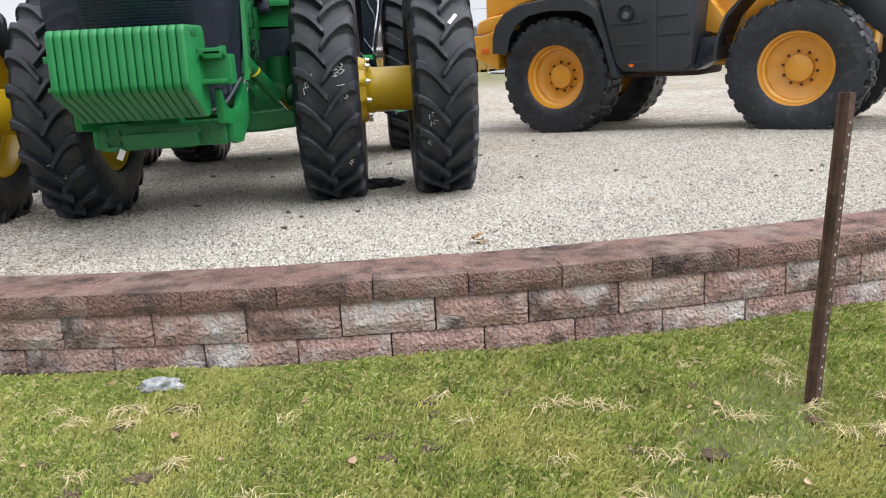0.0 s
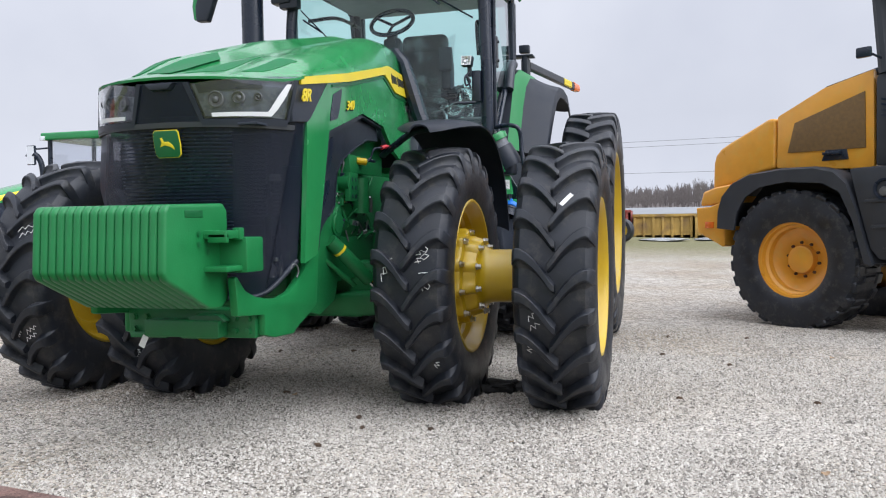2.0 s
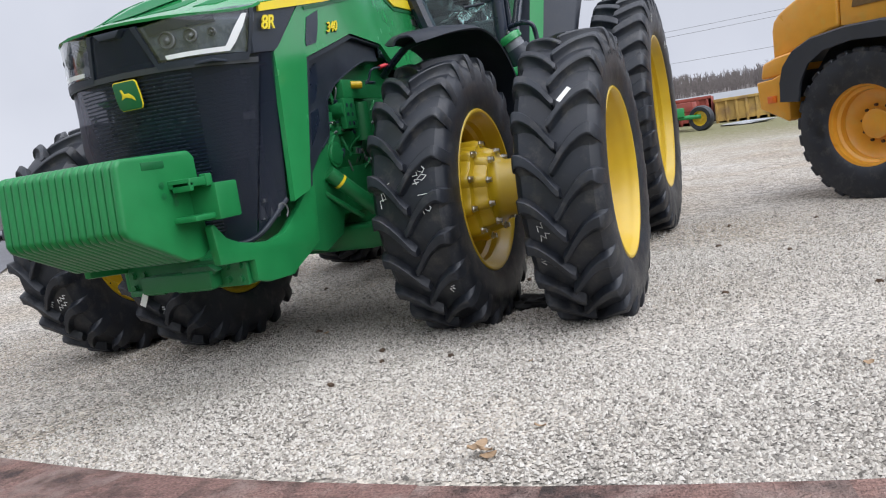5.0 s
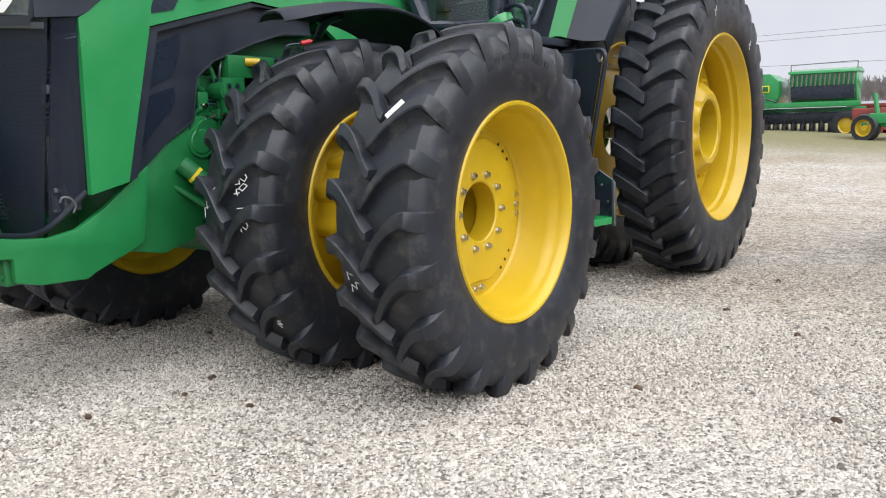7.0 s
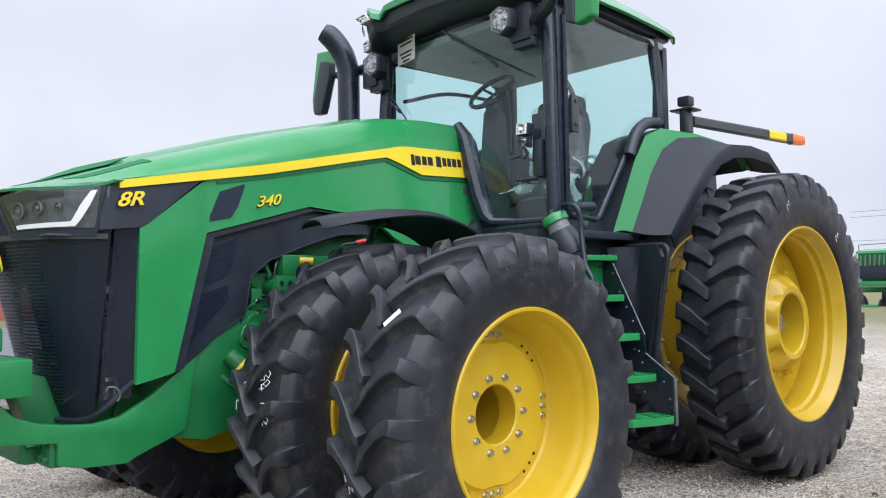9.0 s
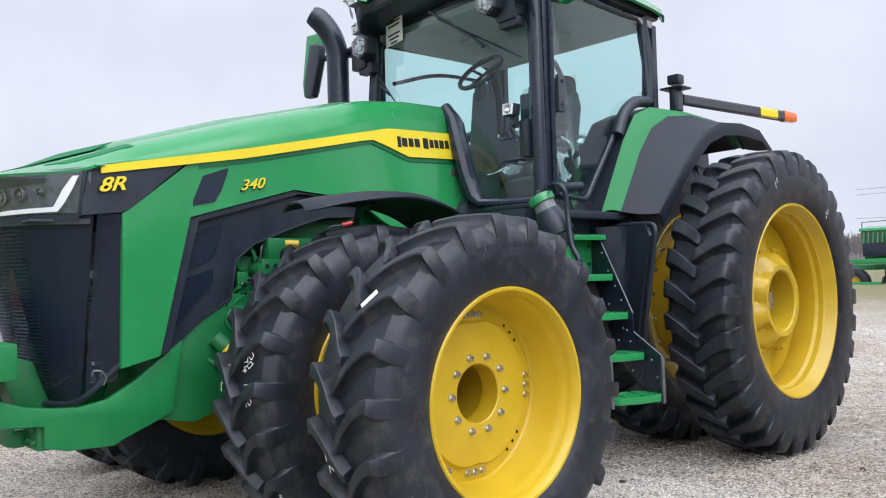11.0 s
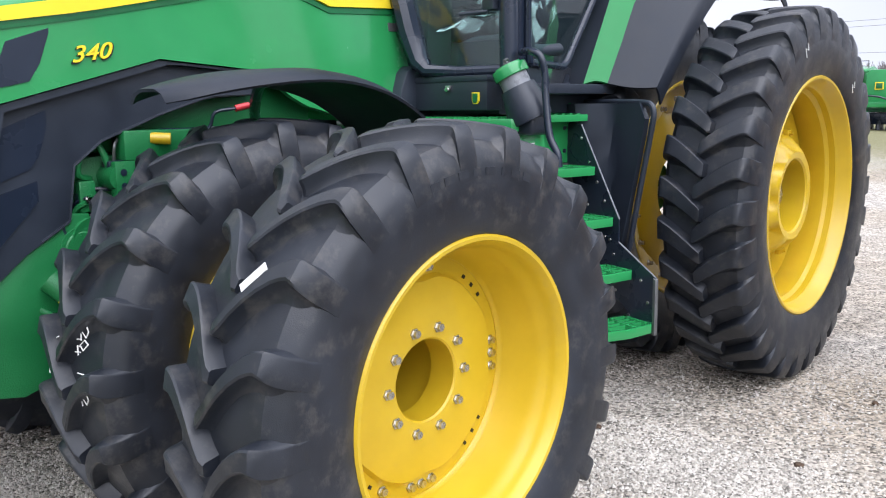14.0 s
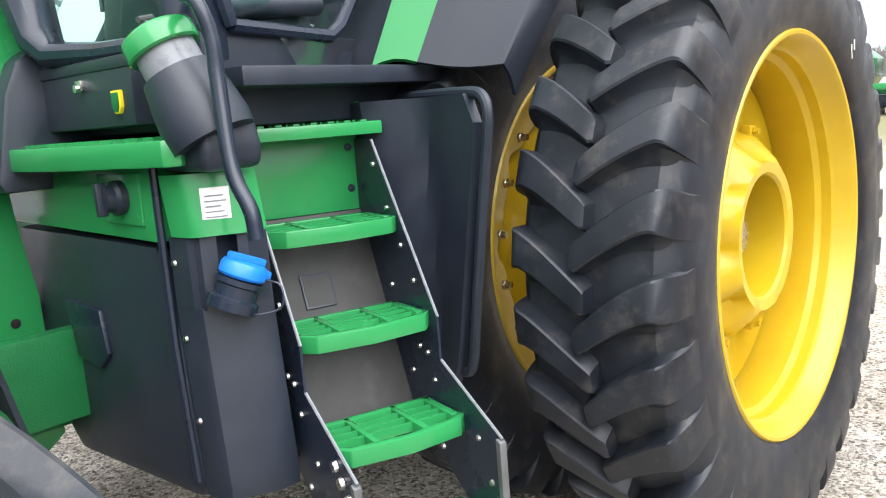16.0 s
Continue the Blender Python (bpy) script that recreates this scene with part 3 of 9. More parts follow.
# ---------- the tractor: wheels ----------
def tyre_mesh(R, rim, half, lugs, lug_h, sweep, flat, wide=1.0, bow=1.5, hook=0.0, phase=0.0):
    """A lug tyre about the x axis; sweep: how far a lug trails; flat: how far below the axle the ground is."""
    prof = [(rim + 0.002, -half * 0.78), (rim + 0.004, -half * 0.90), (rim + 0.018, -half * 0.955), (rim + (R - rim) * 0.18, -half * 1.02), (rim + (R - rim) * 0.38, -half * 1.06), (R - lug_h - (R - rim) * 0.22, -half * 1.04),
            (R - lug_h - 0.04, -half * 0.97), (R - lug_h - 0.010, -half * 0.82), (R - lug_h, -half * 0.4), (R - lug_h, 0)]
    prof = prof + [(r, -x) for r, x in reversed(prof[:-1])]
    bm = lathe(prof, 120)
    verts, faces = [], []
    pitch = 2 * math.pi / lugs
    us = [-0.09, -0.03, 0.06, 0.16, 0.30, 0.46, 0.62, 0.74, 0.83, 0.90, 0.955, 1.0, 1.035, 1.05]
    for s in (-1, 1):
        for i in range(lugs):
            t0 = (i + phase) * pitch + (pitch / 2 if s > 0 else 0)
            k0 = len(verts)
            for j, u in enumerate(us):
                v = min(max(u, 0.0), 1.0)
                arc = half * sweep * (1 - (1 - v) ** bow) - 0.5 * half * max(0.0, -u) - hook * half * (max(0.0, v - 0.62) / 0.38) ** 2
                x = s * half * u
                low, high = (0.019 + 0.004 * v) * wide, (0.022 + 0.010 * v) * wide
                top, base = R - 0.014 * u * u, R - lug_h - 0.010
                fillet = 0.030 + 0.022 * v
                if j == 0:
                    low, high, top = low * 0.75, high * 0.75, R - 0.005
                if u > 0.85:
                    top = R - interp(u, [(0.85, 0.010), (0.90, 0.014), (0.955, 0.027), (1.0, 0.052), (1.035, 0.088), (1.05, 0.135)])
                    base = R - interp(u, [(0.85, lug_h + 0.012), (0.955, lug_h + 0.045), (1.0, lug_h + 0.08), (1.05, lug_h + 0.14)])
                    low += 0.10 * (u - 0.85)
                    fillet *= 1 - 2.5 * (u - 0.85)
                drop = top - base
                for rr, off in ((base, -low - fillet), (base + 0.16 * drop, -low - fillet * 0.55), (base + 0.5 * drop, -low - fillet * 0.2), (top - 0.005, -low - 0.003), (top, -low + 0.004), (top, high - 0.004), (top - 0.005, high + 0.002), (base, high + 0.014)):
                    th = t0 + (arc + off) / R
                    verts.append((x, -rr * math.cos(th), rr * math.sin(th)))
            m = 8
            for j in range(len(us) - 1):
                a = k0 + m * j
                faces += [(a + q, a + q + 1, a + m + q + 1, a + m + q) for q in range(m - 1)]
            last = k0 + m * (len(us) - 1)
            faces += [tuple(k0 + q for q in range(m)), tuple(last + q for q in range(m))]
    add(bm, from_faces(verts, faces))
    for v in bm.verts:
        if v.co.z < -flat:
            v.co.x *= 1 + 0.5 * (-flat - v.co.z)
            v.co.z = -flat + (v.co.z + flat) * 0.06
    bmesh.ops.recalc_face_normals(bm, faces=bm.faces[:])
    me = bpy.data.meshes.new("tyre")
    bm.to_mesh(me)
    bm.free()
    me.materials.append(RUBBER)
    me.polygons.foreach_set("use_smooth", [True] * len(me.polygons))
    me.set_sharp_from_angle(angle=radians(31))
    return me


FR, RR_, FRIM, RRIM = 0.785, 1.045, 0.457, 0.66
FZ, RZ = 0.728, 1.014
FRONT_TYRE = tyre_mesh(FR, FRIM, 0.205, 22, 0.050, 0.86, FZ + 0.026, 1.0, 1.9, 0.06)
REAR_TYRE = tyre_mesh(RR_, RRIM, 0.222, 30, 0.055, 0.56, RZ + 0.030, 1.8, 1.35, 0.03)


def bolt_bm(r=0.014, h=0.014):
    bm = lathe([(r * 1.35, 0), (r * 1.35, h * 0.3), (r, h * 0.3), (r, h), (0.0005, h)], 6)
    return bm


def ring_of(make, count, radius, x, phase=0.0):
    out = bmesh.new()
    for i in range(count):
        a = phase + 2 * math.pi * i / count
        add(out, moved(make(), Matrix.Translation((x, radius * math.cos(a), radius * math.sin(a)))))
    return out


def barrel(rim, depth_in, sgn, plain=False):
    """A wheel rim: flange, bead seat, stepped or plain well, inner flange."""
    p = [(rim + 0.002, -0.024), (rim + 0.008, -0.014), (rim + 0.009, 0.0), (rim + 0.003, 0.007), (rim - 0.008, 0.005), (rim - 0.022, -0.012), (rim - 0.034, -0.06), (rim - 0.05, -0.075), (rim - 0.052, -0.11), (rim - 0.070, -0.13),
         (rim - 0.074, -0.21), (rim - 0.06, -0.235), (rim - 0.058, -0.30), (rim - 0.028, -depth_in + 0.03), (rim - 0.024, -depth_in + 0.014), (rim, -depth_in), (rim - 0.012, -depth_in - 0.006)]
    if plain:
        p[5:13] = [(rim - 0.020, -0.014), (rim - 0.028, -0.036), (rim - 0.031, -0.058), (rim - 0.040, -0.070), (rim - 0.044, -0.105), (rim - 0.050, -0.118), (rim - 0.062, -0.215), (rim - 0.076, -0.232), (rim - 0.076, -0.25), (rim - 0.055, -0.262), (rim - 0.05, -0.30)]
    bm = lathe(p, 64, x_sign=sgn)
    return bm


def wheel(parent, tyre, rim, centre, sgn, kind, half):
    """One wheel: rim under the tractor; tyre, disc and bolts under the rim."""
    face = half * 0.92
    root = part("wheel_rim", barrel(rim, 2 * face - 0.01, sgn, kind == "front_outer"), YELLOW, parent, "yellow steel wheel rim", 38)
    place = Matrix.Translation((centre[0] + sgn * face, centre[1], centre[2]))
    root.matrix_basis = place
    t = new("tyre", tyre)
    t.parent = root
    t.matrix_basis = Matrix.Translation((-sgn * face, 0, 0))
    t["label"] = "black lug tyre with dusty sidewall"
    if kind == "front_outer":
        disc = lathe([(0.127, -0.30), (0.127, -0.202), (0.133, -0.197), (0.205, -0.197), (0.225, -0.200), (0.285, -0.206), (0.318, -0.210), (0.330, -0.228), (0.345, -0.234), (rim - 0.072, -0.236)], 120, x_sign=sgn)
        for v in disc.verts:
            rr = math.hypot(v.co.y, v.co.z)
            if 0.31 < rr < 0.34:
                a = math.atan2(v.co.z, v.co.y)
                k = 1 - 0.045 * max(0.0, math.cos(4 * a)) ** 4 - 0.015 * max(0.0, math.cos(4 * a + math.pi)) ** 8
                v.co.y *= k
                v.co.z *= k
        part("wheel_disc", disc, YELLOW, root)
        slots = bmesh.new()
        for q in range(4):
            for d in (-0.14, 0, 0.14):
                a = math.pi / 4 + q * math.pi / 2 + d
                add(slots, moved(moved(box(-0.001, 0.003, -0.0055, 0.0055, -0.0055, 0.0055), Matrix.Translation((0, 0.352, 0))), Matrix.Translation((-sgn * 0.233, 0, 0)) @ Matrix.Rotation(a, 4, "X")))
        tagged(part("rim_slots", slots, INK, root, "small dark square holes", None), kind="stuff")
        one = bolt_bm(0.013, 0.018)
        moved(one, Matrix.Diagonal((sgn, 1, 1, 1)))
        me = bpy.data.meshes.new("bolt")
        one.to_mesh(me)
        one.free()
        me.materials.append(STEEL)
        spots = [(0.165, math.radians(108) + 2 * math.pi * i / 10, -0.197) for i in range(10)]
        spots += [(0.345, q * math.pi / 2 + d, -0.234) for q in range(4) for d in (-0.13, 0, 0.13)]
        spots += [(0.352, math.radians(118), -0.234), (0.352, math.radians(-118), -0.234)]
        for rad, a, xx in spots:
            b = new("bolt", me)
            b.parent = root
            b.matrix_basis = Matrix.Translation((sgn * xx, rad * math.cos(a), rad * math.sin(a)))
    elif kind == "front_inner":
        disc = lathe([(0.10, -0.14), (0.24, -0.14), (0.285, -0.15), (0.30, -0.17), (0.335, -0.19), (rim - 0.072, -0.21)], 56, x_sign=sgn)
        part("wheel_disc", disc, YELLOW, root)
        hub = lathe([(0.29, -0.15), (0.29, -0.04), (0.28, -0.02), (0.245, -0.01), (0.24, 0.02), (0.235, 0.03), (0.225, 0.06), (0.21, 0.07), (0.19, 0.075), (0.175, 0.09), (0.16, 0.12), (0.158, 0.50), (0.145, 0.50)], 80, x_sign=sgn)
        for v in hub.verts:
            if -0.16 < sgn * v.co.x < 0.065:
                a = math.atan2(v.co.z, v.co.y) - 0.3
                k = 0.90 + 0.10 * max(0.0, math.cos(10 * a)) ** 0.5
                v.co.y *= k
                v.co.z *= k
        part("hub", hub, YELLOW, root, "yellow hub extension joining the dual wheels")
        one = bolt_bm(0.016, 0.03)
        moved(one, Matrix.Diagonal((sgn, 1, 1, 1)))
        me = bpy.data.meshes.new("bolt")
        one.to_mesh(me)
        one.free()
        me.materials.append(STEEL)
        for n, rad, xx in ((10, 0.265, -0.018), (10, 0.212, 0.068)):
            for i in range(n):
                a = 0.3 + 2 * math.pi * i / n
                b = new("bolt", me)
                b.parent = root
                b.matrix_basis = Matrix.Translation((sgn * xx, rad * math.cos(a), rad * math.sin(a)))
    elif kind == "rear_outer":
        disc = lathe([(0.205, -0.33), (0.205, -0.115), (0.215, -0.105), (0.25, -0.10), (0.275, -0.112), (0.33, -0.165), (0.345, -0.18), (0.36, -0.23), (0.40, -0.26), (rim - 0.07, -0.275)], 72, x_sign=sgn)
        for v in disc.verts:
            rr = math.hypot(v.co.y, v.co.z)
            if 0.26 < rr < 0.37:
                a = math.atan2(v.co.z, v.co.y)
                lobe = (0.5 + 0.5 * math.cos(8 * a)) ** 2
                v.co.x -= sgn * 0.05 * lobe
                v.co.y *= 1 - 0.06 * lobe
                v.co.z *= 1 - 0.06 * lobe
        part("wheel_disc", disc, YELLOW, root, "cast yellow wheel centre with lobed hub")
        for i in range(8):
            a = 0.39 + math.pi * i / 4
            part("rim_clip", moved(joined(box(-0.02, 0.015, -0.03, 0.03, -0.022, 0.022, 0.006), moved(bolt_bm(0.012, 0.02), Matrix.Translation((0.015, 0, 0)))), Matrix.Translation((-sgn * 0.215, 0.375 * math.cos(a), 0.375 * math.sin(a)))), YELLOW, root)
    else:
        disc = lathe([(0.2, -0.09), (0.42, -0.09), (0.47, -0.11), (0.50, -0.075), (0.515, -0.07), (0.60, -0.06), (rim - 0.03, -0.055)], 120, x_sign=sgn)
        for v in disc.verts:
            rr = math.hypot(v.co.y, v.co.z)
            if 0.44 < rr < 0.53:
                k = 1 + 0.07 * max(0.0, math.cos(10 * math.atan2(v.co.z, v.co.y))) ** 2
                v.co.y *= k
                v.co.z *= k
        part("wheel_disc", disc, YELLOW, root, "yellow inner wheel disc")
        one = bolt_bm(0.013, 0.03)
        moved(one, Matrix.Diagonal((sgn, 1, 1, 1)))
        me = bpy.data.meshes.new("bolt")
        one.to_mesh(me)
        one.free()
        me.materials.append(STEEL)
        for i in range(20):
            a = 0.2 + 2 * math.pi * i / 20
            b = new("bolt", me)
            b.parent = root
            b.matrix_basis = Matrix.Translation((-sgn * 0.04, 0.565 * math.cos(a), 0.565 * math.sin(a)))
    return root


tractor = thing("tractor", "new green row-crop tractor with yellow dual wheels on gravel", "tractor")
for sx in (1, -1):
    wheel(tractor, FRONT_TYRE, FRIM, (1.630 if sx > 0 else -1.645, 0.0 if sx > 0 else -0.08, FZ), sx, "front_outer", 0.205)
    wheel(tractor, FRONT_TYRE, FRIM, (0.858 if sx > 0 else -0.872, 0.0 if sx > 0 else -0.05, FZ), sx, "front_inner", 0.205)
    wheel(tractor, REAR_TYRE, RRIM, (sx * 1.505, 3.05, RZ), sx, "rear_outer", 0.222)
    wheel(tractor, REAR_TYRE, RRIM, (sx * 0.745, 3.05, RZ), sx, "rear_inner", 0.222)

# ---------- the tractor: hood and nose ----------
HOOD_W = [(-1.6, 0.42), (-1.25, 0.485), (-0.95, 0.465), (-0.75, 0.445), (-0.4, 0.42), (0.3, 0.34), (0.7, 0.275), (1.34, 0.165)]
HOOD_TOP = [(-1.6, 1.735), (-1.57, 1.745), (-1.31, 1.815), (-0.9, 1.945), (-0.3, 2.125), (0.5, 2.335), (0.9, 2.385), (1.34, 2.405)]
HOOD_EDGE = [(-1.6, 1.732), (-1.25, 1.762), (-1.16, 1.785), (-0.42, 1.935), (0.5, 2.135), (0.65, 2.165), (1.34, 2.215)]


def hood_x(y, z):
    """How far out the hood's flank lies at (y, z): it leans in towards the top and tucks in below."""
    w = interp(y, HOOD_W)
    e = interp(y, HOOD_EDGE)
    lean = interp(y, [(-0.4, 0.0), (0.5, 0.10), (1.34, 0.17)])
    return w - 0.05 * max(0, z - e) + lean * max(0.0, e - z) - 0.045 * max(0.0, e - 0.35 - z)


def flank(ys, upper, lower, out=0.0, t=0.02, sgn=1, rows=6):
    """A panel on the hood's flank between two lines of z over y."""
    grid = []
    for y in ys:
        zu, zl = interp(y, upper), interp(y, lower)
        grid.append([(sgn * (hood_x(y, zl + (zu - zl) * k / rows) + out), y, zl + (zu - zl) * k / rows) for k in range(rows + 1)])
    bm = loft(grid)
    bmesh.ops.recalc_face_normals(bm, faces=bm.faces[:])
    if sum(f.normal.x for f in bm.faces) * sgn < 0:
        bmesh.ops.reverse_faces(bm, faces=bm.faces[:])
    bmesh.ops.solidify(bm, geom=bm.faces[:], thickness=t)
    return bm


def yline(a, b, *extra, n=24):
    return sorted({round(float(v), 4) for v in list(np.linspace(a, b, n)) + list(extra)})


def nose_point(f, z):
    """The nose at side fraction f (-1..1) and height z: a blunt wedge that slopes back downwards."""
    k = min(1.0, max(0.0, (z - 0.70) / 1.0))
    w = 0.285 + 0.23 * k
    yc = -1.30 - 0.30 * k**0.9
    ys = -1.22
    a = abs(f)
    y = yc + (ys - yc) * (0.25 * a + 0.75 * a**3.2)
    if f < 0:
        w += min(0.13, 0.30 * (1 - k))
        return (w * f * (1 + 0.10 * a), y - 0.06 * a, z)
    return (w * f, y, z)


HOOD_SEC = [(0, 1.0), (0.2, 1.03), (0.45, 1.03), (0.66, 0.96), (0.80, 0.80), (0.90, 0.54), (0.97, 0.20), (1.0, 0.0), (1.002, -0.12)]


def hood_point(y, f, side=1):
    """The hood's top at y (before the nose sweep) and side fraction f."""
    w, zt, ze = interp(y, HOOD_W), interp(y, HOOD_TOP), interp(y, HOOD_EDGE)
    yy = y
    if y < -1.0:
        k = (-1.0 - y) / 0.6
        nose = nose_point(side * min(abs(f), 1.0), 1.71)
        yy = -1.0 + (nose[1] - 0.012 + 1.0) * k
        w = w * (1 - k * k) + (0.522 if side > 0 else 0.572) * k * k
        ze = ze + (interp(yy, HOOD_EDGE) - ze) * min(1.0, abs(f)) ** 2
    rise = interp(abs(f), [(a, b) for a, b in HOOD_SEC])
    if side < 0:
        rise = 1.15 * max(rise, 0.0) ** 0.45 if rise > 0 else rise
    swell = 0.035 * interp(y, [(-1.45, 0.0), (-1.15, 1.0), (-0.3, 0.8), (0.5, 0.0)]) * min(1.0, abs(f) / 0.35) * (1 if rise > 0.3 else 0) if side < 0 else 0.0
    return (w * f, yy, ze + (zt - ze) * rise + swell)


def hood_top():
    rows = []
    for y in yline(-1.6, 1.34, -1.57, -1.25, n=34):
        half = [hood_point(y, f) for f, _ in HOOD_SEC]
        other = [hood_point(y, f, -1) for f, _ in HOOD_SEC]
        rows.append([(-x, yy, z) for x, yy, z in reversed(other[1:])] + half)
    return thick(loft(rows), 0.012)


part("hood", hood_top(), GREEN, tractor, "glossy green hood rising towards the cab", 40)
G_UP = [(-1.09, 1.565), (-1.05, 1.59), (-0.74, 1.83), (-0.70, 1.87), (-0.42, 1.93), (0.5, 2.13), (0.65, 2.16), (1.34, 2.21)]
G_LO = [(-1.09, 0.865), (-0.905, 0.905), (-0.75, 1.56), (-0.13, 1.73), (0.32, 1.70), (0.55, 1.56), (0.8, 1.50), (1.34, 1.47)]
for sx in (1, -1):
    part("hood_side_panel", flank(yline(-1.09, 1.34, -1.05, -0.905, -0.75, -0.74, -0.13, 0.32, n=30), G_UP, G_LO, 0, 0.025, sx, 8), GREEN, tractor)
    part("nose_panel", flank(yline(-1.27, -0.735, -1.09, -1.05, n=14), [(-1.27, 1.745), (-0.74, 1.86)], [(-1.27, 1.55), (-1.09, 1.57), (-1.05, 1.59), (-0.735, 1.85)], 0.004, 0.03, sx), PLASTIC, tractor, "black panel behind the headlight")
    part("hood_stripe", flank(yline(-1.19, 0.56, n=20), [(-1.19, 1.772), (-1.16, 1.779), (-0.42, 1.925), (0.5, 2.13), (0.56, 2.145)], [(-1.19, 1.737), (-0.42, 1.875), (0.46, 2.07), (0.56, 2.05)], 0.015, 0.012, sx, 2), YELLOW_DECAL, tractor, "yellow stripe")
    part("hood_banner", flank(yline(0.555, 1.30, 0.78, n=12), [(0.555, 2.145), (0.65, 2.16), (1.30, 2.205)], [(0.555, 2.052), (0.78, 1.995), (1.30, 2.03)], 0.015, 0.012, sx, 2), YELLOW_DECAL, tractor, "yellow banner with dark lettering bars")
    part("banner_edge", flank(yline(-0.7, 1.30, 0.46, 0.78, n=24), [(-0.7, 1.815), (-0.42, 1.868), (0.46, 2.062), (0.555, 2.044), (0.78, 1.987), (1.30, 2.022)], [(-0.7, 1.80), (-0.42, 1.853), (0.46, 2.045), (0.555, 2.022), (0.78, 1.965), (1.30, 2.0)], 0.006, 0.005, sx, 1), GREEN_DARK, tractor, "dark green pinstripe")
    # bars in place of the maker's lettering
    y = 0.685
    for i, wd in enumerate((0.038, 0.062, 0.054, 0.060, 0.0, 0.062, 0.048, 0.048, 0.056, 0.048)):
        if wd:
            zc = 2.085 + (y - 0.72) * 0.075
            h = 0.034 if i in (0, 5) else 0.027
            part("lettering_bar", flank([y, y + wd * 0.80], [(0, zc + h), (3, zc + h)], [(0, zc - h), (3, zc - h)], 0.018, 0.005, sx, 1), INK, tractor, "dark bar")
        y += wd * 1.06 if wd else 0.022
    part("hood_label", flank([1.20, 1.30], [(0, 1.955), (3, 1.955)], [(0, 1.915), (3, 1.915)], 0.004, 0.004, sx, 1), GREY_METAL, tractor, "small grey label")
    vent = flank(yline(-0.735, -0.54, -0.68, n=6), [(-0.735, 1.64), (-0.68, 1.765), (-0.54, 1.815)], [(-0.735, 1.615), (-0.6, 1.645), (-0.54, 1.80)], 0.004, 0.012, sx, 3)
    part("hood_vent", vent, BLACK_GLOSS, tractor, "black vent")
    A_UP = [(-0.905, 0.91), (-0.75, 1.555), (-0.13, 1.725), (0.34, 1.695)]
    A_LO = [(-0.905, 0.90), (-0.80, 0.94), (-0.654, 1.06), (-0.50, 1.15), (-0.47, 1.345), (-0.358, 1.43), (-0.11, 1.523), (0.114, 1.590), (0.34, 1.60)]
    liner = [[(sx * (hood_x(y, interp(y, A_LO)) - 0.05 - 0.22 * k), y + 0.02 * k, interp(y, A_LO) + 0.012 - 0.02 * k) for k in (0, 0.5, 1)] for y in yline(-0.60, 0.34, -0.50, -0.47, -0.358, -0.11, n=14)]
    part("arch_liner", thick(loft(liner), 0.008), PLASTIC, tractor, "black liner over the engine")
    A_IN = [(y, max(interp(y - 0.05, A_UP) - 0.012, interp(y, A_LO))) for y in yline(-0.90, 0.34, -0.85, -0.70, -0.08, n=20)]
    part("arch_rim", flank(yline(-0.90, 0.34, -0.85, -0.75, -0.70, -0.13, n=24), A_UP, A_IN, -0.014, 0.03, sx, 2), PLASTIC, tractor, "black rim of the wheel arch")
    part("wheel_arch_panel", flank(yline(-0.90, 0.34, -0.8, -0.654, -0.50, -0.47, -0.358, -0.11, n=20), A_UP, A_LO, -0.055, 0.02, sx), PLASTIC, tractor, "black plastic wheel arch panel")
    for up, lo, a, b in (([(-0.75, 1.47), (-0.55, 1.55)], [(-0.76, 1.30), (-0.60, 1.36), (-0.55, 1.50)], -0.755, -0.555), ([(-0.85, 1.02), (-0.775, 1.26), (-0.60, 1.31)], [(-0.85, 0.99), (-0.6, 1.24)], -0.845, -0.60)):
        part("arch_inset", flank(yline(a, b, n=7), up, lo, -0.048, 0.008, sx, 2), BLACK_GLOSS, tractor)
    # hood-top dark panels
    for quad in (((-1.47, 0.07), (-1.04, 0.06), (-0.90, 0.28), (-1.42, 0.41)), ((-1.42, 0.56), (-1.01, 0.60), (-1.00, 0.82), (-1.39, 0.71))):
        (ya, fa), (yb, fb), (yc, fc), (yd, fd) = quad
        rows = []
        for k in np.linspace(0, 1, 7):
            p0, p1 = (ya + (yb - ya) * k, fa + (fb - fa) * k), (yd + (yc - yd) * k, fd + (fc - fd) * k)
            rows.append([(lambda p: (sx * p[0], p[1], p[2] + 0.0025))(hood_point(p0[0] + (p1[0] - p0[0]) * q, p0[1] + (p1[1] - p0[1]) * q, sx)) for q in np.linspace(0, 1, 5)])
        part("hood_inset", thick(loft(rows), 0.003), INSET, tractor, "darker green inset on the hood top")

# decals that can be read
def flank_text(body, size, y, z, material, sgn, out, tilt=0.0, bold=0.006):
    slant = Matrix.Identity(4)
    slant[0][1] = 0.55
    bm = moved(text_bm(body, size, 0.003, bold * size), slant @ Matrix.Diagonal((1.3, 1, 1, 1)))
    a = hood_x(y, z)
    slope = math.atan2(hood_x(y + 0.1, z) - hood_x(y - 0.1, z), 0.2)
    m = Matrix.Translation((sgn * (a + out), y, z)) @ Matrix.Rotation(-slope * sgn, 4, "Z") @ Matrix.Rotation(radians(90 * sgn), 4, "Z") @ Matrix.Rotation(radians(90), 4, "X") @ Matrix.Rotation(tilt, 4, "Z")
    part("model_number", moved(bm, m), material, tractor)


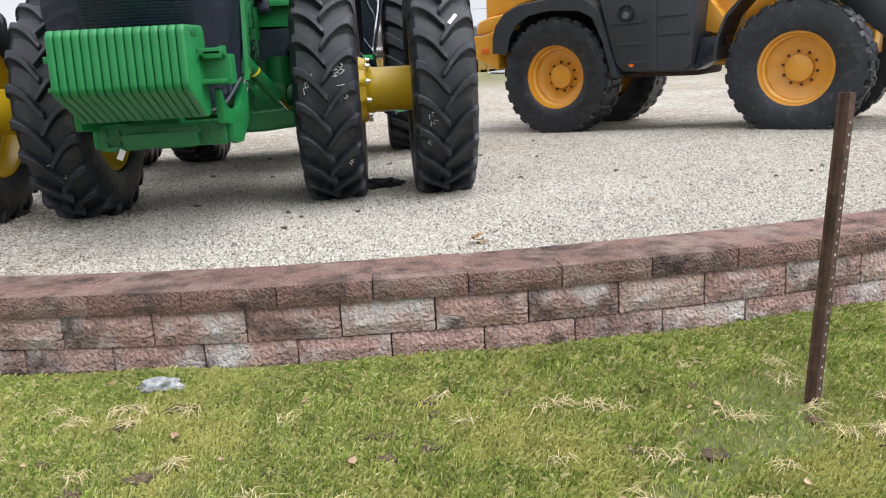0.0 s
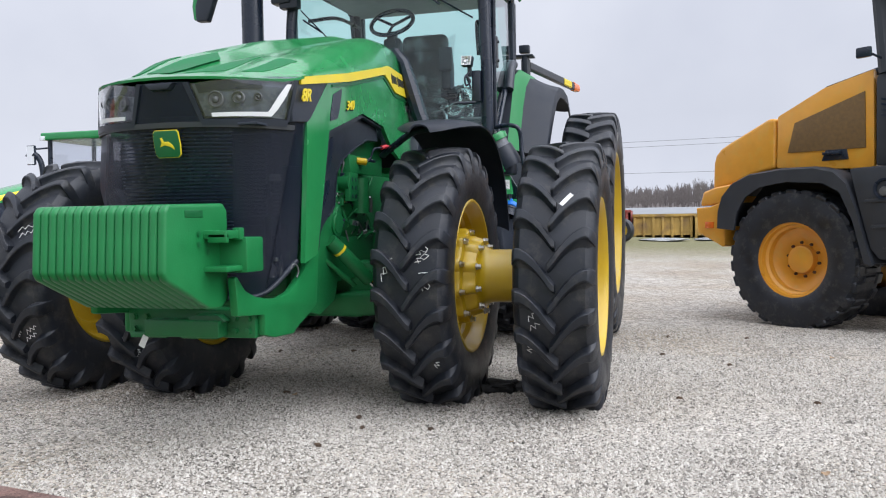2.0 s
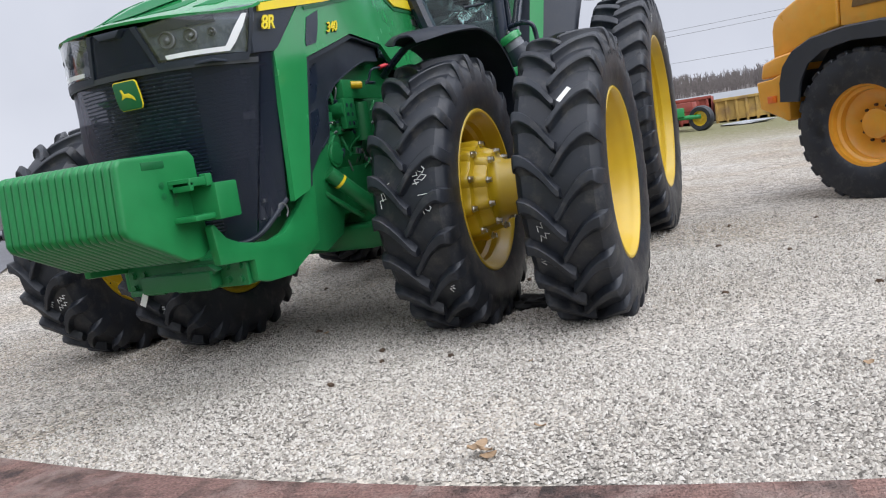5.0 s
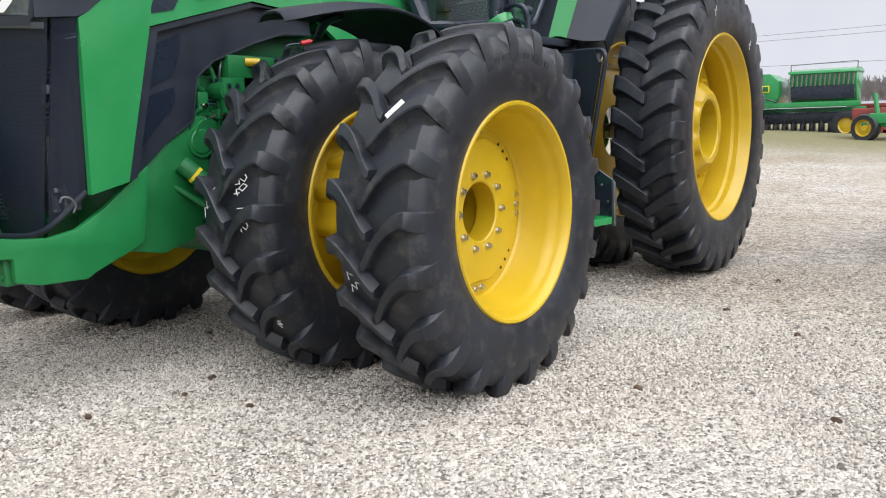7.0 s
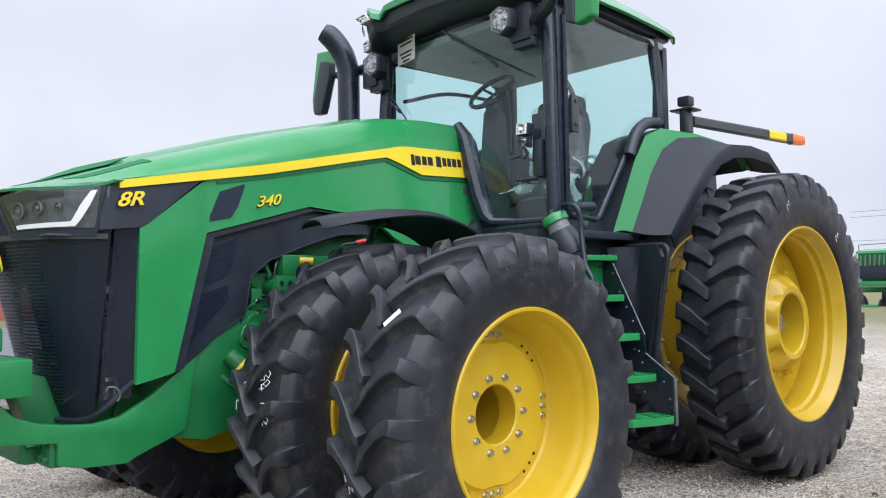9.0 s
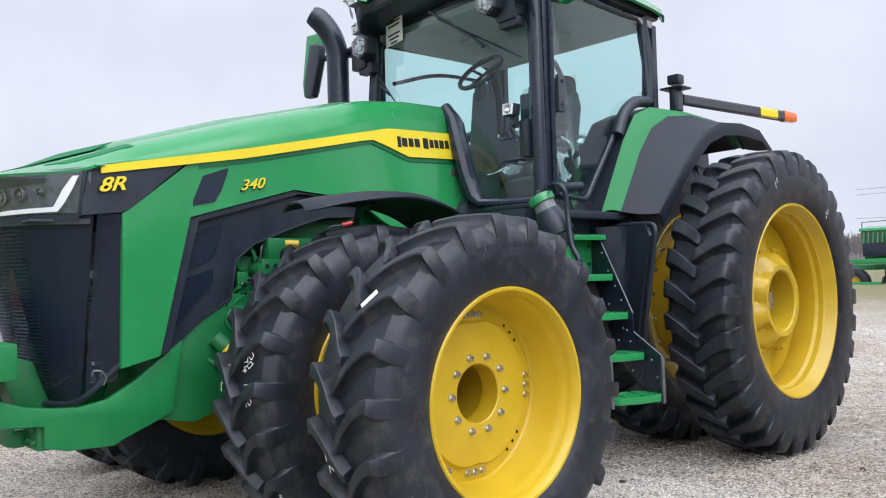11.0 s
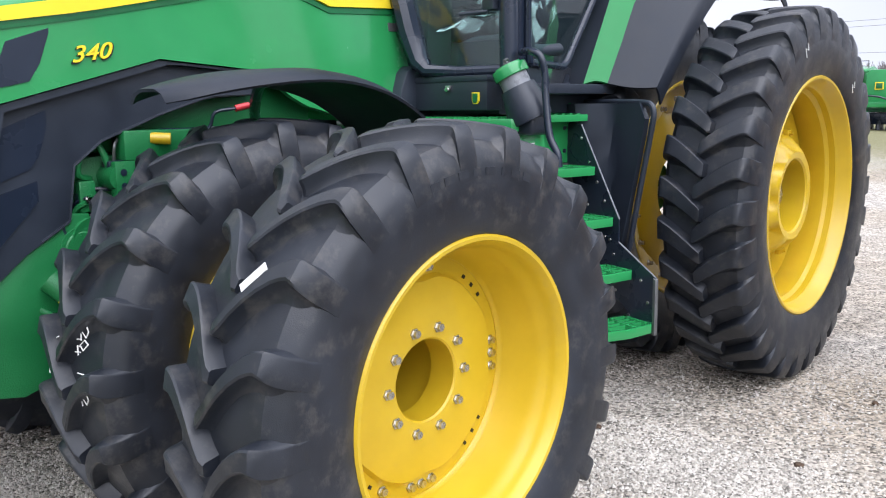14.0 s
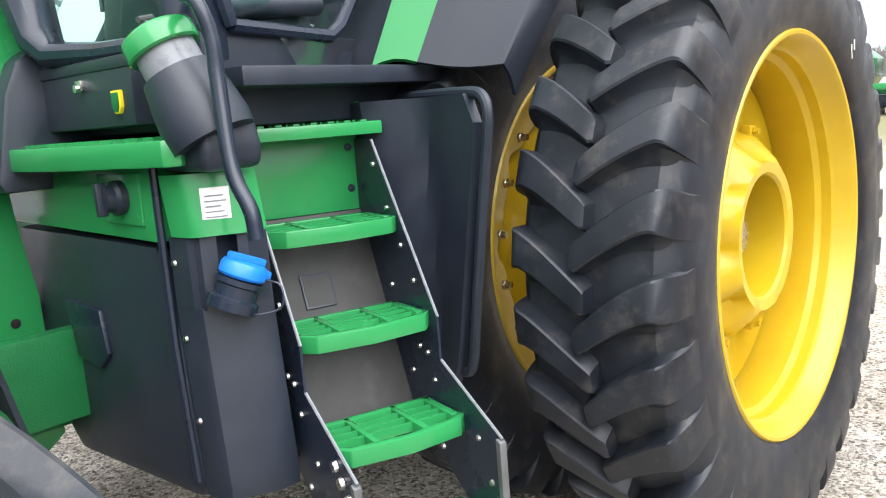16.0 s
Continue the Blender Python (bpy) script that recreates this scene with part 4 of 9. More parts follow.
for sx in (1, -1):
    flank_text("8R", 0.086, -1.135, 1.690, YELLOW_DECAL, sx, 0.022, 0.13 * sx, 0.018)
    flank_text("340", 0.080, -0.392, 1.737, INK, sx, 0.004, 0.16 * sx)
    flank_text("340", 0.075, -0.394, 1.740, YELLOW_DECAL, sx, 0.0075, 0.16 * sx)


grille_rows = [[nose_point(f, z) for f in np.linspace(-1, 1, 17)] for z in np.linspace(0.715, 1.56, 12)]
part("grille", thick(loft(grille_rows), 0.012), GRILLE, tractor, "black mesh grille")
for sx in (1, -1):
    side = [[(sx * (0.285 + 0.19 * k + (0.115 - 0.12 * k) * t), -1.20 + (0.115) * t, 0.715 + (0.845 + 0.02 * t) * k + 0.14 * t * (1 - k)) for t in np.linspace(0, 1, 5)] for k in np.linspace(0, 1, 10)]
    part("grille_side", thick(loft(side), 0.01), GRILLE, tractor, "black mesh side grille")
part("grille_rim", tube(smooth_path([(-0.40, -1.08, 0.88), (-0.29, -1.22, 0.725), (-0.12, -1.31, 0.705), (0.12, -1.31, 0.705), (0.29, -1.22, 0.725), (0.40, -1.08, 0.88)], 6), 0.013), PLASTIC, tractor)
band = [[nose_point(f, z) for f in np.linspace(-1, 1, 21)] for z in (1.512, 1.535)]
part("nose_band", thick(loft([[(x * 1.008, y - 0.014, z) for x, y, z in r] for r in band]), 0.02), GREY_PLASTIC, tractor, "black band under the headlights")
centre = [[nose_point(f * (0.25 + 0.12 * (1 - k)), 1.52 + 0.19 * k) for f in np.linspace(-1, 1, 9)] for k in (0, 0.33, 0.66, 1)]
part("nose_cap", thick(loft([[(x, y - 0.010, z) for x, y, z in r] for r in centre]), 0.015), GRILLE, tractor, "black nose centre between the headlights")
part("nose_cap_back", thick(loft([[(x, y + 0.03, z) for x, y, z in r] for r in centre]), 0.01), BLACK_GLOSS, tractor)
part("nose_camera", joined(prism([(-0.075, 1.705), (0.075, 1.705), (0.045, 1.675), (-0.045, 1.675)], "y", -1.625, -1.58, 0.006)), PLASTIC, tractor)
ribs = bmesh.new()
for z in np.linspace(0.78, 1.49, 44):
    add(ribs, thick(loft([[(x, y - 0.004, zz) for x, y, zz in [nose_point(f, z + d) for f in np.linspace(-0.58, 0.58, 9)]] for d in (-0.003, 0.003)]), 0.005))
part("grille_slats", ribs, BLACK_GLOSS, tractor)
for sx in (1, -1):
    def lamp_pt(u, v, out):
        # u across from the nose outwards, v up
        a0 = 0.355 - 0.105 * v
        f = a0 + (0.975 - 0.02 * (1 - v) - a0) * u
        x, y, z = nose_point(sx * f, 1.545 + 0.012 * u + v * (0.158 + 0.05 * u))
        return (x * (1 + 0.9 * out * u), y - out, z)
    shell = [[lamp_pt(u, v, -0.016) for u in np.linspace(0.0, 1.0, 11)] for v in np.linspace(0, 1, 5)]
    hl = part("headlight", thick(loft(shell), 0.004), HEAD_GREY, tractor, "grey headlight behind a clear lens")
    part("headlight_lens", thick(loft([[lamp_pt(u, v, 0.012) for u in np.linspace(0.01, 0.99, 11)] for v in np.linspace(0.02, 0.98, 5)]), 0.003), LENS, hl)
    strip = [[lamp_pt(u, v, 0.0145) for u in np.linspace(0.14, 0.80, 9)] for v in (0.06, 0.165)]
    tick = [[lamp_pt(u0 + d * w, v, 0.0145) for d in (0, 1)] for u0, v, w in ((0.76, 0.06, 0.07), (0.81, 0.22, 0.07), (0.87, 0.52, 0.065), (0.93, 0.80, 0.035))]
    part("light_strip", joined(thick(loft(strip), 0.003), thick(loft(tick), 0.003)), GLOW_WHITE, hl, "white light strip")
    for u0, u1, v0, v1 in ((-0.05, 1.0, -0.16, 0.0), (-0.06, 0.0, -0.05, 1.04), (0.985, 1.01, -0.05, 0.9)):
        frame_rows = [[lamp_pt(u, v, 0.016) for u in np.linspace(u0, u1, 9)] for v in np.linspace(v0, v1, 3)]
        part("headlight_bezel", thick(loft(frame_rows), 0.02), PLASTIC, hl)
    part("lamp_bridge", thick(loft([[lamp_pt(u, v, -0.006) for u in np.linspace(0.05, 0.72, 7)] for v in (0.72, 0.98)]), 0.006), BLACK_GLOSS, hl)
    for u, rr in ((0.22, 0.038), (0.48, 0.030), (0.68, 0.018)):
        c = lamp_pt(u, 0.52, -0.008)
        lens = moved(lathe([(rr, 0), (rr, 0.016), (rr * 0.86, 0.018), (rr * 0.80, 0.006), (rr * 0.45, 0.004), (rr * 0.40, 0.014), (0.0005, 0.020)], 24), Matrix.Translation(c) @ Matrix.Rotation(radians(-90 + sx * 22), 4, "Z"))
        part("lamp_reflector", lens, GREY_METAL, hl)

# badge, shown as plain shapes
bx, by, bz = nose_point(0, 1.44)
plate = [(-0.054, 0.062), (0.054, 0.062), (0.064, 0.052), (0.067, 0.0), (0.064, -0.046), (0.052, -0.060), (-0.052, -0.060), (-0.064, -0.046), (-0.067, 0.0), (-0.064, 0.052)]
badge = part("badge", moved(prism([(a * 1.05, b * 1.05) for a, b in plate], "y", -0.011, -0.002, 0.004), Matrix.Translation((-0.012, by - 0.012, bz)) @ Matrix.Rotation(radians(12), 4, "X")), YELLOW_DECAL, tractor, "green and yellow badge")
part("badge_field", moved(prism([(a * 1.0, b * 1.0) for a, b in plate], "y", -0.0135, -0.008, 0.002), Matrix.Translation((-0.012, by - 0.012, bz)) @ Matrix.Rotation(radians(12), 4, "X")), GREEN_DARK, badge)
part("badge_mark", moved(prism([(-0.035, -0.012), (-0.01, -0.004), (0.02, -0.012), (0.04, -0.026), (0.034, -0.006), (0.012, 0.012), (-0.012, 0.012), (-0.02, 0.032), (-0.03, 0.03), (-0.024, 0.008)], "y", -0.016, -0.012, 0.001), Matrix.Translation((-0.012, by - 0.012, bz)) @ Matrix.Rotation(radians(12), 4, "X")), YELLOW_DECAL, badge)

# radiator and pipework behind the grille
# Two plates added out of sight, to stop sky showing through the grille.
part("sky_block", box(-0.40, 0.40, -1.46, -1.05, 1.522, 1.534, 0.003), PLASTIC, tractor, "black plate added to block sky above the radiator")
part("sky_block", prism([(-1.42, 1.52), (-1.13, 1.52), (-1.13, 0.80), (-1.25, 0.80)], "x", -0.15, -0.142), PLASTIC, tractor, "black upright plate added to block the view through")
part("radiator", box(-0.30, 0.30, -1.13, -1.05, 0.80, 1.52, 0.01), GREY_METAL, tractor, "grey radiator core")
fins = bmesh.new()
for i in range(34):
    z = 0.84 + i * 0.0195
    add(fins, box(-0.27, 0.27, -1.145, -1.129, z, z + 0.007))
part("radiator_fins", fins, GREY_METAL, tractor, smooth=None)
for sx in (1, -1):
    louvres = bmesh.new()
    for i in range(20):
        z = 1.10 + i * 0.0195
        add(louvres, loft([[(sx * x, y, z + dz) for x, y in ((0.10, -1.235), (0.24, -1.20), (0.37, -1.15))] for dz in (0.0, 0.011)]))
    part("cooler_louvres", louvres, LAMP_GREY, tractor, "grey louvred cooler", None)
    part("cooler_box", prism([(sx * 0.14, -1.20), (sx * 0.35, -1.15), (sx * 0.35, -1.08), (sx * 0.14, -1.08)], "z", 0.80, 1.06, 0.006), GREY_PLASTIC, tractor)
    part("radiator_hose", tube(smooth_path([(sx * 0.20, -1.18, 1.12), (sx * 0.28, -1.17, 1.18), (sx * 0.33, -1.16, 1.30), (sx * 0.33, -1.12, 1.45)], 5), 0.013), BLACK_GLOSS, tractor)
    part("cooler_tube", tube([(sx * 0.30, -1.165, 0.80), (sx * 0.30, -1.165, 1.10)], 0.024, 14), GREY_METAL, tractor, "bare metal cooler tube")
    for z in (0.88, 0.99, 1.22):
        part("clamp", joined(box(sx * 0.305 - 0.035, sx * 0.305 + 0.035, -1.185, -1.15, z, z + 0.018, 0.003), box(sx * 0.305 - 0.012, sx * 0.305 + 0.012, -1.19, -1.15, z - 0.02, z + 0.04, 0.003)), GREY_METAL, tractor)
    part("paper_label", box(sx * 0.335 - 0.03, sx * 0.335 + 0.03, -1.178, -1.172, 1.275, 1.31), WHITE_LABEL, tractor)

# ---------- front frame, weights ----------
plate_poly = [(-1.40, 0.545), (-1.30, 0.52), (-1.10, 0.512), (-1.06, 0.535), (-0.89, 0.60), (-0.82, 0.63), (-0.77, 0.965), (-0.89, 0.885), (-1.00, 0.80), (-1.13, 0.725), (-1.25, 0.705), (-1.37, 0.715), (-1.48, 0.735), (-1.57, 0.77), (-1.64, 0.84), (-1.66, 0.83), (-1.64, 0.66), (-1.40, 0.64)]
rear_poly = [(-0.90, 0.60), (-0.70, 0.56), (-0.50, 0.62), (-0.42, 0.80), (-0.42, 1.18), (-0.50, 1.185), (-0.62, 1.12), (-0.74, 1.02), (-0.80, 0.95)]
for sx in (1, -1):
    part("front_frame_plate", prism(plate_poly, "x", sx * 0.345, sx * 0.385, 0.012), GREEN_WEIGHT, tractor, "green front frame side plate")
    part("front_frame_plate", prism(rear_poly, "x", sx * 0.315, sx * 0.35, 0.008), GREEN_CAST_DIM, tractor)
    part("frame_hole", moved(lathe([(0.0005, 0.004), (0.055, 0.004), (0.06, 0.0), (0.075, 0.0), (0.075, -0.02)], 24), Matrix.Translation((sx * 0.36, -0.46, 1.06))), GREEN_CAST_DIM, tractor)
    part("tow_hook", tube(smooth_path([(sx * 0.44, -1.17, 0.80), (sx * 0.445, -1.16, 0.83), (sx * 0.445, -1.18, 0.86), (sx * 0.44, -1.21, 0.865), (sx * 0.435, -1.22, 0.845)], 5), 0.0045), GREY_METAL, tractor)
part("front_casting", joined(box(-0.345, 0.345, -1.42, -1.28, 0.53, 0.665, 0.012), box(-0.20, 0.20, -1.50, -1.40, 0.54, 0.62, 0.01), prism([(-1.42, 0.66), (-1.28, 0.66), (-1.30, 0.74), (-1.36, 0.90), (-1.50, 0.95), (-1.53, 0.92)], "x", -0.10, 0.10, 0.01)), GREEN_CAST_DIM, tractor, "green cast front support")
for x in (-0.31, -0.24, 0.24, 0.31):
    for z in (0.565, 0.625):
        part("bolt", moved(bolt_bm(0.015, 0.016), Matrix.Translation((x, -1.42, z)) @ Matrix.Rotation(radians(-90), 4, "Z")), GREEN_CAST_DIM, tractor)
part("paper_tag", moved(box(-0.016, 0.016, -0.002, 0.002, -0.03, 0.03), Matrix.Translation((-0.222, -1.475, 0.512)) @ Matrix.Rotation(radians(28), 4, "Y")), WHITE_LABEL, tractor, "white paper tag")
# No hollow is cut; the recess's shade is a dark green block.
part("recess_shade", prism([(-0.02, 0.60), (0.06, 0.645), (0.18, 0.645), (0.22, 0.615), (0.17, 0.585), (0.05, 0.578)], "y", -1.476, -1.42, 0.004), GREEN_DARK, tractor, "dark green block for the recess shade in the casting")
part("tow_pin", joined(box(-0.30, -0.10, -1.47, -1.42, 0.53, 0.555, 0.004), box(-0.02, 0.17, -1.47, -1.42, 0.53, 0.555, 0.004)), GREEN_CAST_DIM, tractor)
w_poly = [(-2.035, 1.15), (-2.06, 1.125), (-2.078, 0.875), (-2.06, 0.845), (-1.76, 0.705), (-1.66, 0.70), (-1.605, 0.73), (-1.605, 0.885), (-1.655, 0.89), (-1.655, 1.03), (-1.60, 1.035), (-1.60, 1.13), (-1.63, 1.16)]
slab = prism(w_poly, "x", 0.0, 0.0385, 0.0165, 3)
slab_me = None
for i in range(16):
    if slab_me is None:
        first = part("suitcase_weight", slab, GREEN_WEIGHT, tractor, "green cast suitcase weight")
        slab_me = first.data
    else:
        first = new("suitcase_weight", slab_me)
        first.parent = tractor
        first["label"] = "green cast suitcase weight"
    first.matrix_basis = Matrix.Translation((-0.31 + i * 0.0395, 0, 0))
part("weight_beam", joined(box(-0.43, 0.43, -1.80, -1.66, 1.006, 1.042, 0.008), box(-0.43, 0.43, -1.80, -1.66, 0.866, 0.890, 0.008), box(0.34, 0.43, -1.80, -1.775, 0.99, 1.03, 0.006)), GREEN_WEIGHT, tractor, "green hollow weight support beam")
part("beam_flange", joined(box(-0.452, 0.452, -1.672, -1.522, 0.856, 1.010, 0.010), box(0.40, 0.436, -1.70, -1.66, 1.0, 1.052, 0.006)), GREEN_WEIGHT, tractor)
# The side is flat: dark green discs and plate give the holes' shade.
for y, z in ((-1.835, 1.03), (-1.835, 0.985), (-1.77, 1.02), (-1.77, 0.985), (-1.77, 0.95)):
    part("hole_shade", moved(lathe([(0.014, 0.002), (0.0005, 0.003)], 14), Matrix.Translation((0.323, y, z))), GREEN_DARK, tractor)
part("slot_shade", box(0.318, 0.3235, -1.93, -1.80, 1.097, 1.127, 0.002), GREEN_DARK, tractor, "dark green plate for the slot's shade")

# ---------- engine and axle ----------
part("engine_block", box(-0.27, 0.27, -0.75, 0.75, 0.92, 1.38, 0.02), GREEN_CAST_DIM, tractor, "green engine block", 30)
part("cylinder_head", box(-0.22, 0.22, -0.7, 0.7, 1.382, 1.66, 0.03), GREEN_CAST_DIM, tractor, "green cylinder head", 30)
part("side_cover", box(-0.30, 0.30, -0.45, 0.15, 1.02, 1.20, 0.02), GREEN_CAST_DIM, tractor, "", 30)
part("oil_pan", box(-0.2, 0.2, -0.8, 1.4, 0.66, 0.917, 0.03), GREEN_CAST_DIM, tractor, "green oil pan", 30)
part("engine_frame", joined(box(-0.33, -0.27, -0.9, 1.4, 0.72, 0.98, 0.01), box(0.27, 0.33, -0.9, 1.4, 0.72, 0.98, 0.01)), GREEN_CAST_DIM, tractor)
part("axle_housing", joined(tube([(-0.72, 0, FZ), (0.72, 0, FZ)], 0.10, 18), box(-0.55, 0.55, -0.13, 0.13, 0.58, 0.82, 0.03), tube([(0.5, -0.02, 0.5), (0.5, -0.02, 1.0)], 0.09, 14), tube([(-0.5, -0.02, 0.5), (-0.5, -0.02, 1.0)], 0.09, 14)), GREEN_CAST_DIM, tractor, "green front axle housing", 30)
part("axle_support", loft([[(0.30 + 0.05 * k, y, zb + (zt - zb) * k) for k in (0, 0.5, 1)] + [(0.30, y, zt + 0.01)] for y, zb, zt in ((-0.72, 0.98, 1.10), (-0.55, 0.95, 1.13), (-0.40, 0.93, 1.11), (-0.25, 0.92, 1.05), (-0.10, 0.92, 1.04))]), GREEN_CAST_DIM, tractor, "green cast axle support", 50)
part("axle_beam", joined(prism([(-0.62, 0.52), (-0.40, 0.50), (0.40, 0.50), (0.62, 0.52), (0.64, 0.58), (0.60, 0.655), (0.30, 0.640), (-0.30, 0.640), (-0.60, 0.655), (-0.64, 0.58)], "y", -0.32, -0.05, 0.03, 3)), GREEN_CAST_DIM, tractor, "green front axle beam", 40)
part("rear_axle", joined(tube([(-0.75, 3.05, RZ), (0.75, 3.05, RZ)], 0.16, 20), box(-0.35, 0.35, 1.4, 3.5, 0.65, 1.35, 0.05)), GREEN_CAST_DIM, tractor, "green transmission and rear axle", 30)
part("rear_axle_shaft", tube([(-1.52, 3.05, RZ), (1.52, 3.05, RZ)], 0.06, 16), STEEL, tractor)
for sx in (1, -1):
    cyl = part("steering_cylinder", tube([(sx * 0.365, -0.59, 0.965), (sx * 0.52, -0.39, 0.73)], 0.042, 18), GREEN_CAST_DIM, tractor, "green hydraulic cylinder")
    part("piston_rod", tube([(sx * 0.515, -0.395, 0.735), (sx * 0.575, -0.32, 0.645)], 0.019, 14), CHROME, cyl)
    part("warning_label", moved(lathe([(0.043, -0.012), (0.043, 0.004)], 18), Matrix.Translation((sx * 0.404, -0.54, 0.906)) @ Vector((sx * 0.155, 0.20, -0.235)).to_track_quat("X", "Z").to_matrix().to_4x4()), YELLOW_DECAL, cyl)
    part("lift_strut", tube([(sx * 0.34, -0.62, 0.86), (sx * 0.44, -0.42, 0.70)], 0.015, 12), GREEN_CAST_DIM, tractor)
    for pts, r, mt in (
        ([(sx * 0.28, -0.45, 1.5), (sx * 0.36, -0.35, 1.42), (sx * 0.36, -0.3, 1.2), (sx * 0.32, -0.32, 1.0)], 0.012, GREEN_CAST_DIM),
        ([(sx * 0.30, -0.1, 1.45), (sx * 0.38, -0.2, 1.36), (sx * 0.34, -0.28, 1.22)], 0.009, GREEN_CAST_DIM),
        ([(sx * 0.24, -0.6, 1.35), (sx * 0.38, -0.55, 1.25), (sx * 0.39, -0.5, 1.08), (sx * 0.30, -0.45, 1.0)], 0.010, BLACK_GLOSS),
        ([(sx * 0.30, 0.2, 1.52), (sx * 0.40, 0.05, 1.55), (sx * 0.40, -0.12, 1.48)], 0.014, BLACK_GLOSS),
        ([(sx * 0.34, -0.25, 1.5), (sx * 0.39, -0.3, 1.42), (sx * 0.37, -0.3, 1.36)], 0.006, GREY_METAL),
        ([(sx * 0.30, -0.65, 1.28), (sx * 0.38, -0.62, 1.2), (sx * 0.38, -0.62, 1.0)], 0.007, BLACK_GLOSS)):
        part("engine_pipe", tube(smooth_path([(x * 0.86, y, min(z, 1.46)) for x, y, z in pts], 5), r, 8), mt, tractor)
    part("oil_filter", tube([(sx * 0.34, -0.05, 1.12), (sx * 0.34, -0.05, 1.34)], 0.055, 20), GREEN_CAST_DIM, tractor)
    part("pump_body", tube([(sx * 0.25, -0.44, 1.10), (sx * 0.35, -0.42, 1.09)], 0.075, 18), GREEN_CAST_DIM, tractor, "", 30)
    part("pump_body", tube([(sx * 0.27, -0.30, 1.30), (sx * 0.38, -0.30, 1.30)], 0.05, 14), GREEN_CAST_DIM, tractor, "", 30)
    part("valve_block", box(min(sx * 0.27, sx * 0.37), max(sx * 0.27, sx * 0.37), -0.28, 0.02, 1.36, 1.47, 0.01), GREEN_CAST_DIM, tractor, "", 30)
    for yy in (-0.30, -0.25):
        for zz in (1.22, 1.27, 1.32):
            part("bracket_hole", moved(lathe([(0.013, 0.001), (0.0005, 0.002)], 10), Matrix.Translation((sx * 0.39, yy, zz)) @ Matrix.Diagonal((sx, 1, 1, 1))), BLACK_GLOSS, tractor)
    part("bracket_plate", box(min(sx * 0.35, sx * 0.388), max(sx * 0.35, sx * 0.388), -0.33, -0.2, 1.19, 1.36, 0.006), GREEN_CAST_DIM, tractor)
rng = random.Random(31)
for i in range(30):
    y, z = rng.uniform(-0.46, 0.12), rng.uniform(0.98, 1.42)
    x = rng.uniform(0.29, 0.34)
    pts = [(x - 0.06, y, z)]
    for _ in range(3):
        last = pts[-1]
        step = rng.choice(((0, 0.09, 0.0), (0, -0.09, 0.02), (0, 0.01, 0.12), (0, 0.02, -0.12), (0.03, 0.05, 0.05)))
        pts.append((min(0.345, last[0] + 0.035 + step[0] * rng.random()), last[1] + step[1] * rng.uniform(0.5, 1.3), min(1.46, max(0.95, last[2] + step[2] * rng.uniform(0.5, 1.2)))))
    mat = (GREEN_CAST_DIM, GREEN_CAST_DIM, BLACK_GLOSS, BLACK_GLOSS, GREY_METAL)[i % 5]
    part("engine_pipe", tube(smooth_path(pts, 4), rng.uniform(0.005, 0.012), 7), mat, tractor)
for i in range(10):
    y, z = rng.uniform(-0.44, 0.05), rng.uniform(1.0, 1.42)
    w, h = rng.uniform(0.02, 0.05), rng.uniform(0.02, 0.06)
    part("engine_bracket", box(0.28, rng.uniform(0.32, 0.345), y - w, y + w, z - h, z + h, 0.008), (GREEN_CAST_DIM, BLACK_GLOSS, GREEN_CAST_DIM)[i % 3], tractor)
    part("bolt", moved(bolt_bm(0.010, 0.014), Matrix.Translation((0.345, y, z))), STEEL if i % 2 else GREEN_CAST_DIM, tractor)
part("cable_boot", joined(tube([(0.40, 0.18, 1.545), (0.415, 0.235, 1.557)], 0.014, 12), tube([(0.415, 0.235, 1.557), (0.42, 0.27, 1.56)], 0.008, 10)), RED_PLASTIC, tractor, "red battery cable boot")
part("cable", tube(smooth_path([(0.40, 0.18, 1.545), (0.38, 0.1, 1.53), (0.36, 0.08, 1.47), (0.34, 0.0, 1.42)], 5), 0.007, 8), BLACK_GLOSS, tractor)
part("oil_cap", tube([(0.36, -0.17, 1.44), (0.40, -0.11, 1.435)], 0.022, 14), YELLOW, tractor, "yellow oil filler cap")

# ---------- front fenders ----------
for sx in (1, -1):
    line = smooth_path([(0, -0.40, 1.598), (0, -0.22, 1.640), (0, 0.0, 1.668), (0, 0.20, 1.664), (0, 0.40, 1.615), (0, 0.57, 1.52), (0, 0.70, 1.39), (0, 0.79, 1.22), (0, 0.84, 1.02)], 4)
    rows = []
    for p in line:
        w = 0.055 + 0.205 * min(1.0, max(0.0, (p.y + 0.40) / 0.42)) ** 0.6
        rows.append([(sx * (0.85 + w * q), p.y - 0.03 * (1 - q) * (1 if p.y < 0 else 0), p.z + 0.012 - 0.045 * abs(q) ** 4) for q in (-1, -0.93, -0.75, -0.4, 0, 0.4, 0.75, 0.93, 1)])
    part("front_fender", thick(loft(rows), 0.010), FENDER, tractor, "black plastic front fender")
    part("fender_bracket", tube(smooth_path([(sx * 0.36, 0.30, 1.50), (sx * 0.48, 0.22, 1.56), (sx * 0.62, 0.15, 1.63), (sx * 0.75, 0.12, 1.65)], 5), 0.022), BLACK_GLOSS, tractor)
    part("fender_bracket", tube([(sx * 0.45, 0.05, 0.85), (sx * 0.55, 0.60, 1.1), (sx * 0.75, 0.74, 1.3)], 0.025), BLACK_GLOSS, tractor)

# ---------- cab ----------
PX, PY = 0.825, 1.40          # front pillars


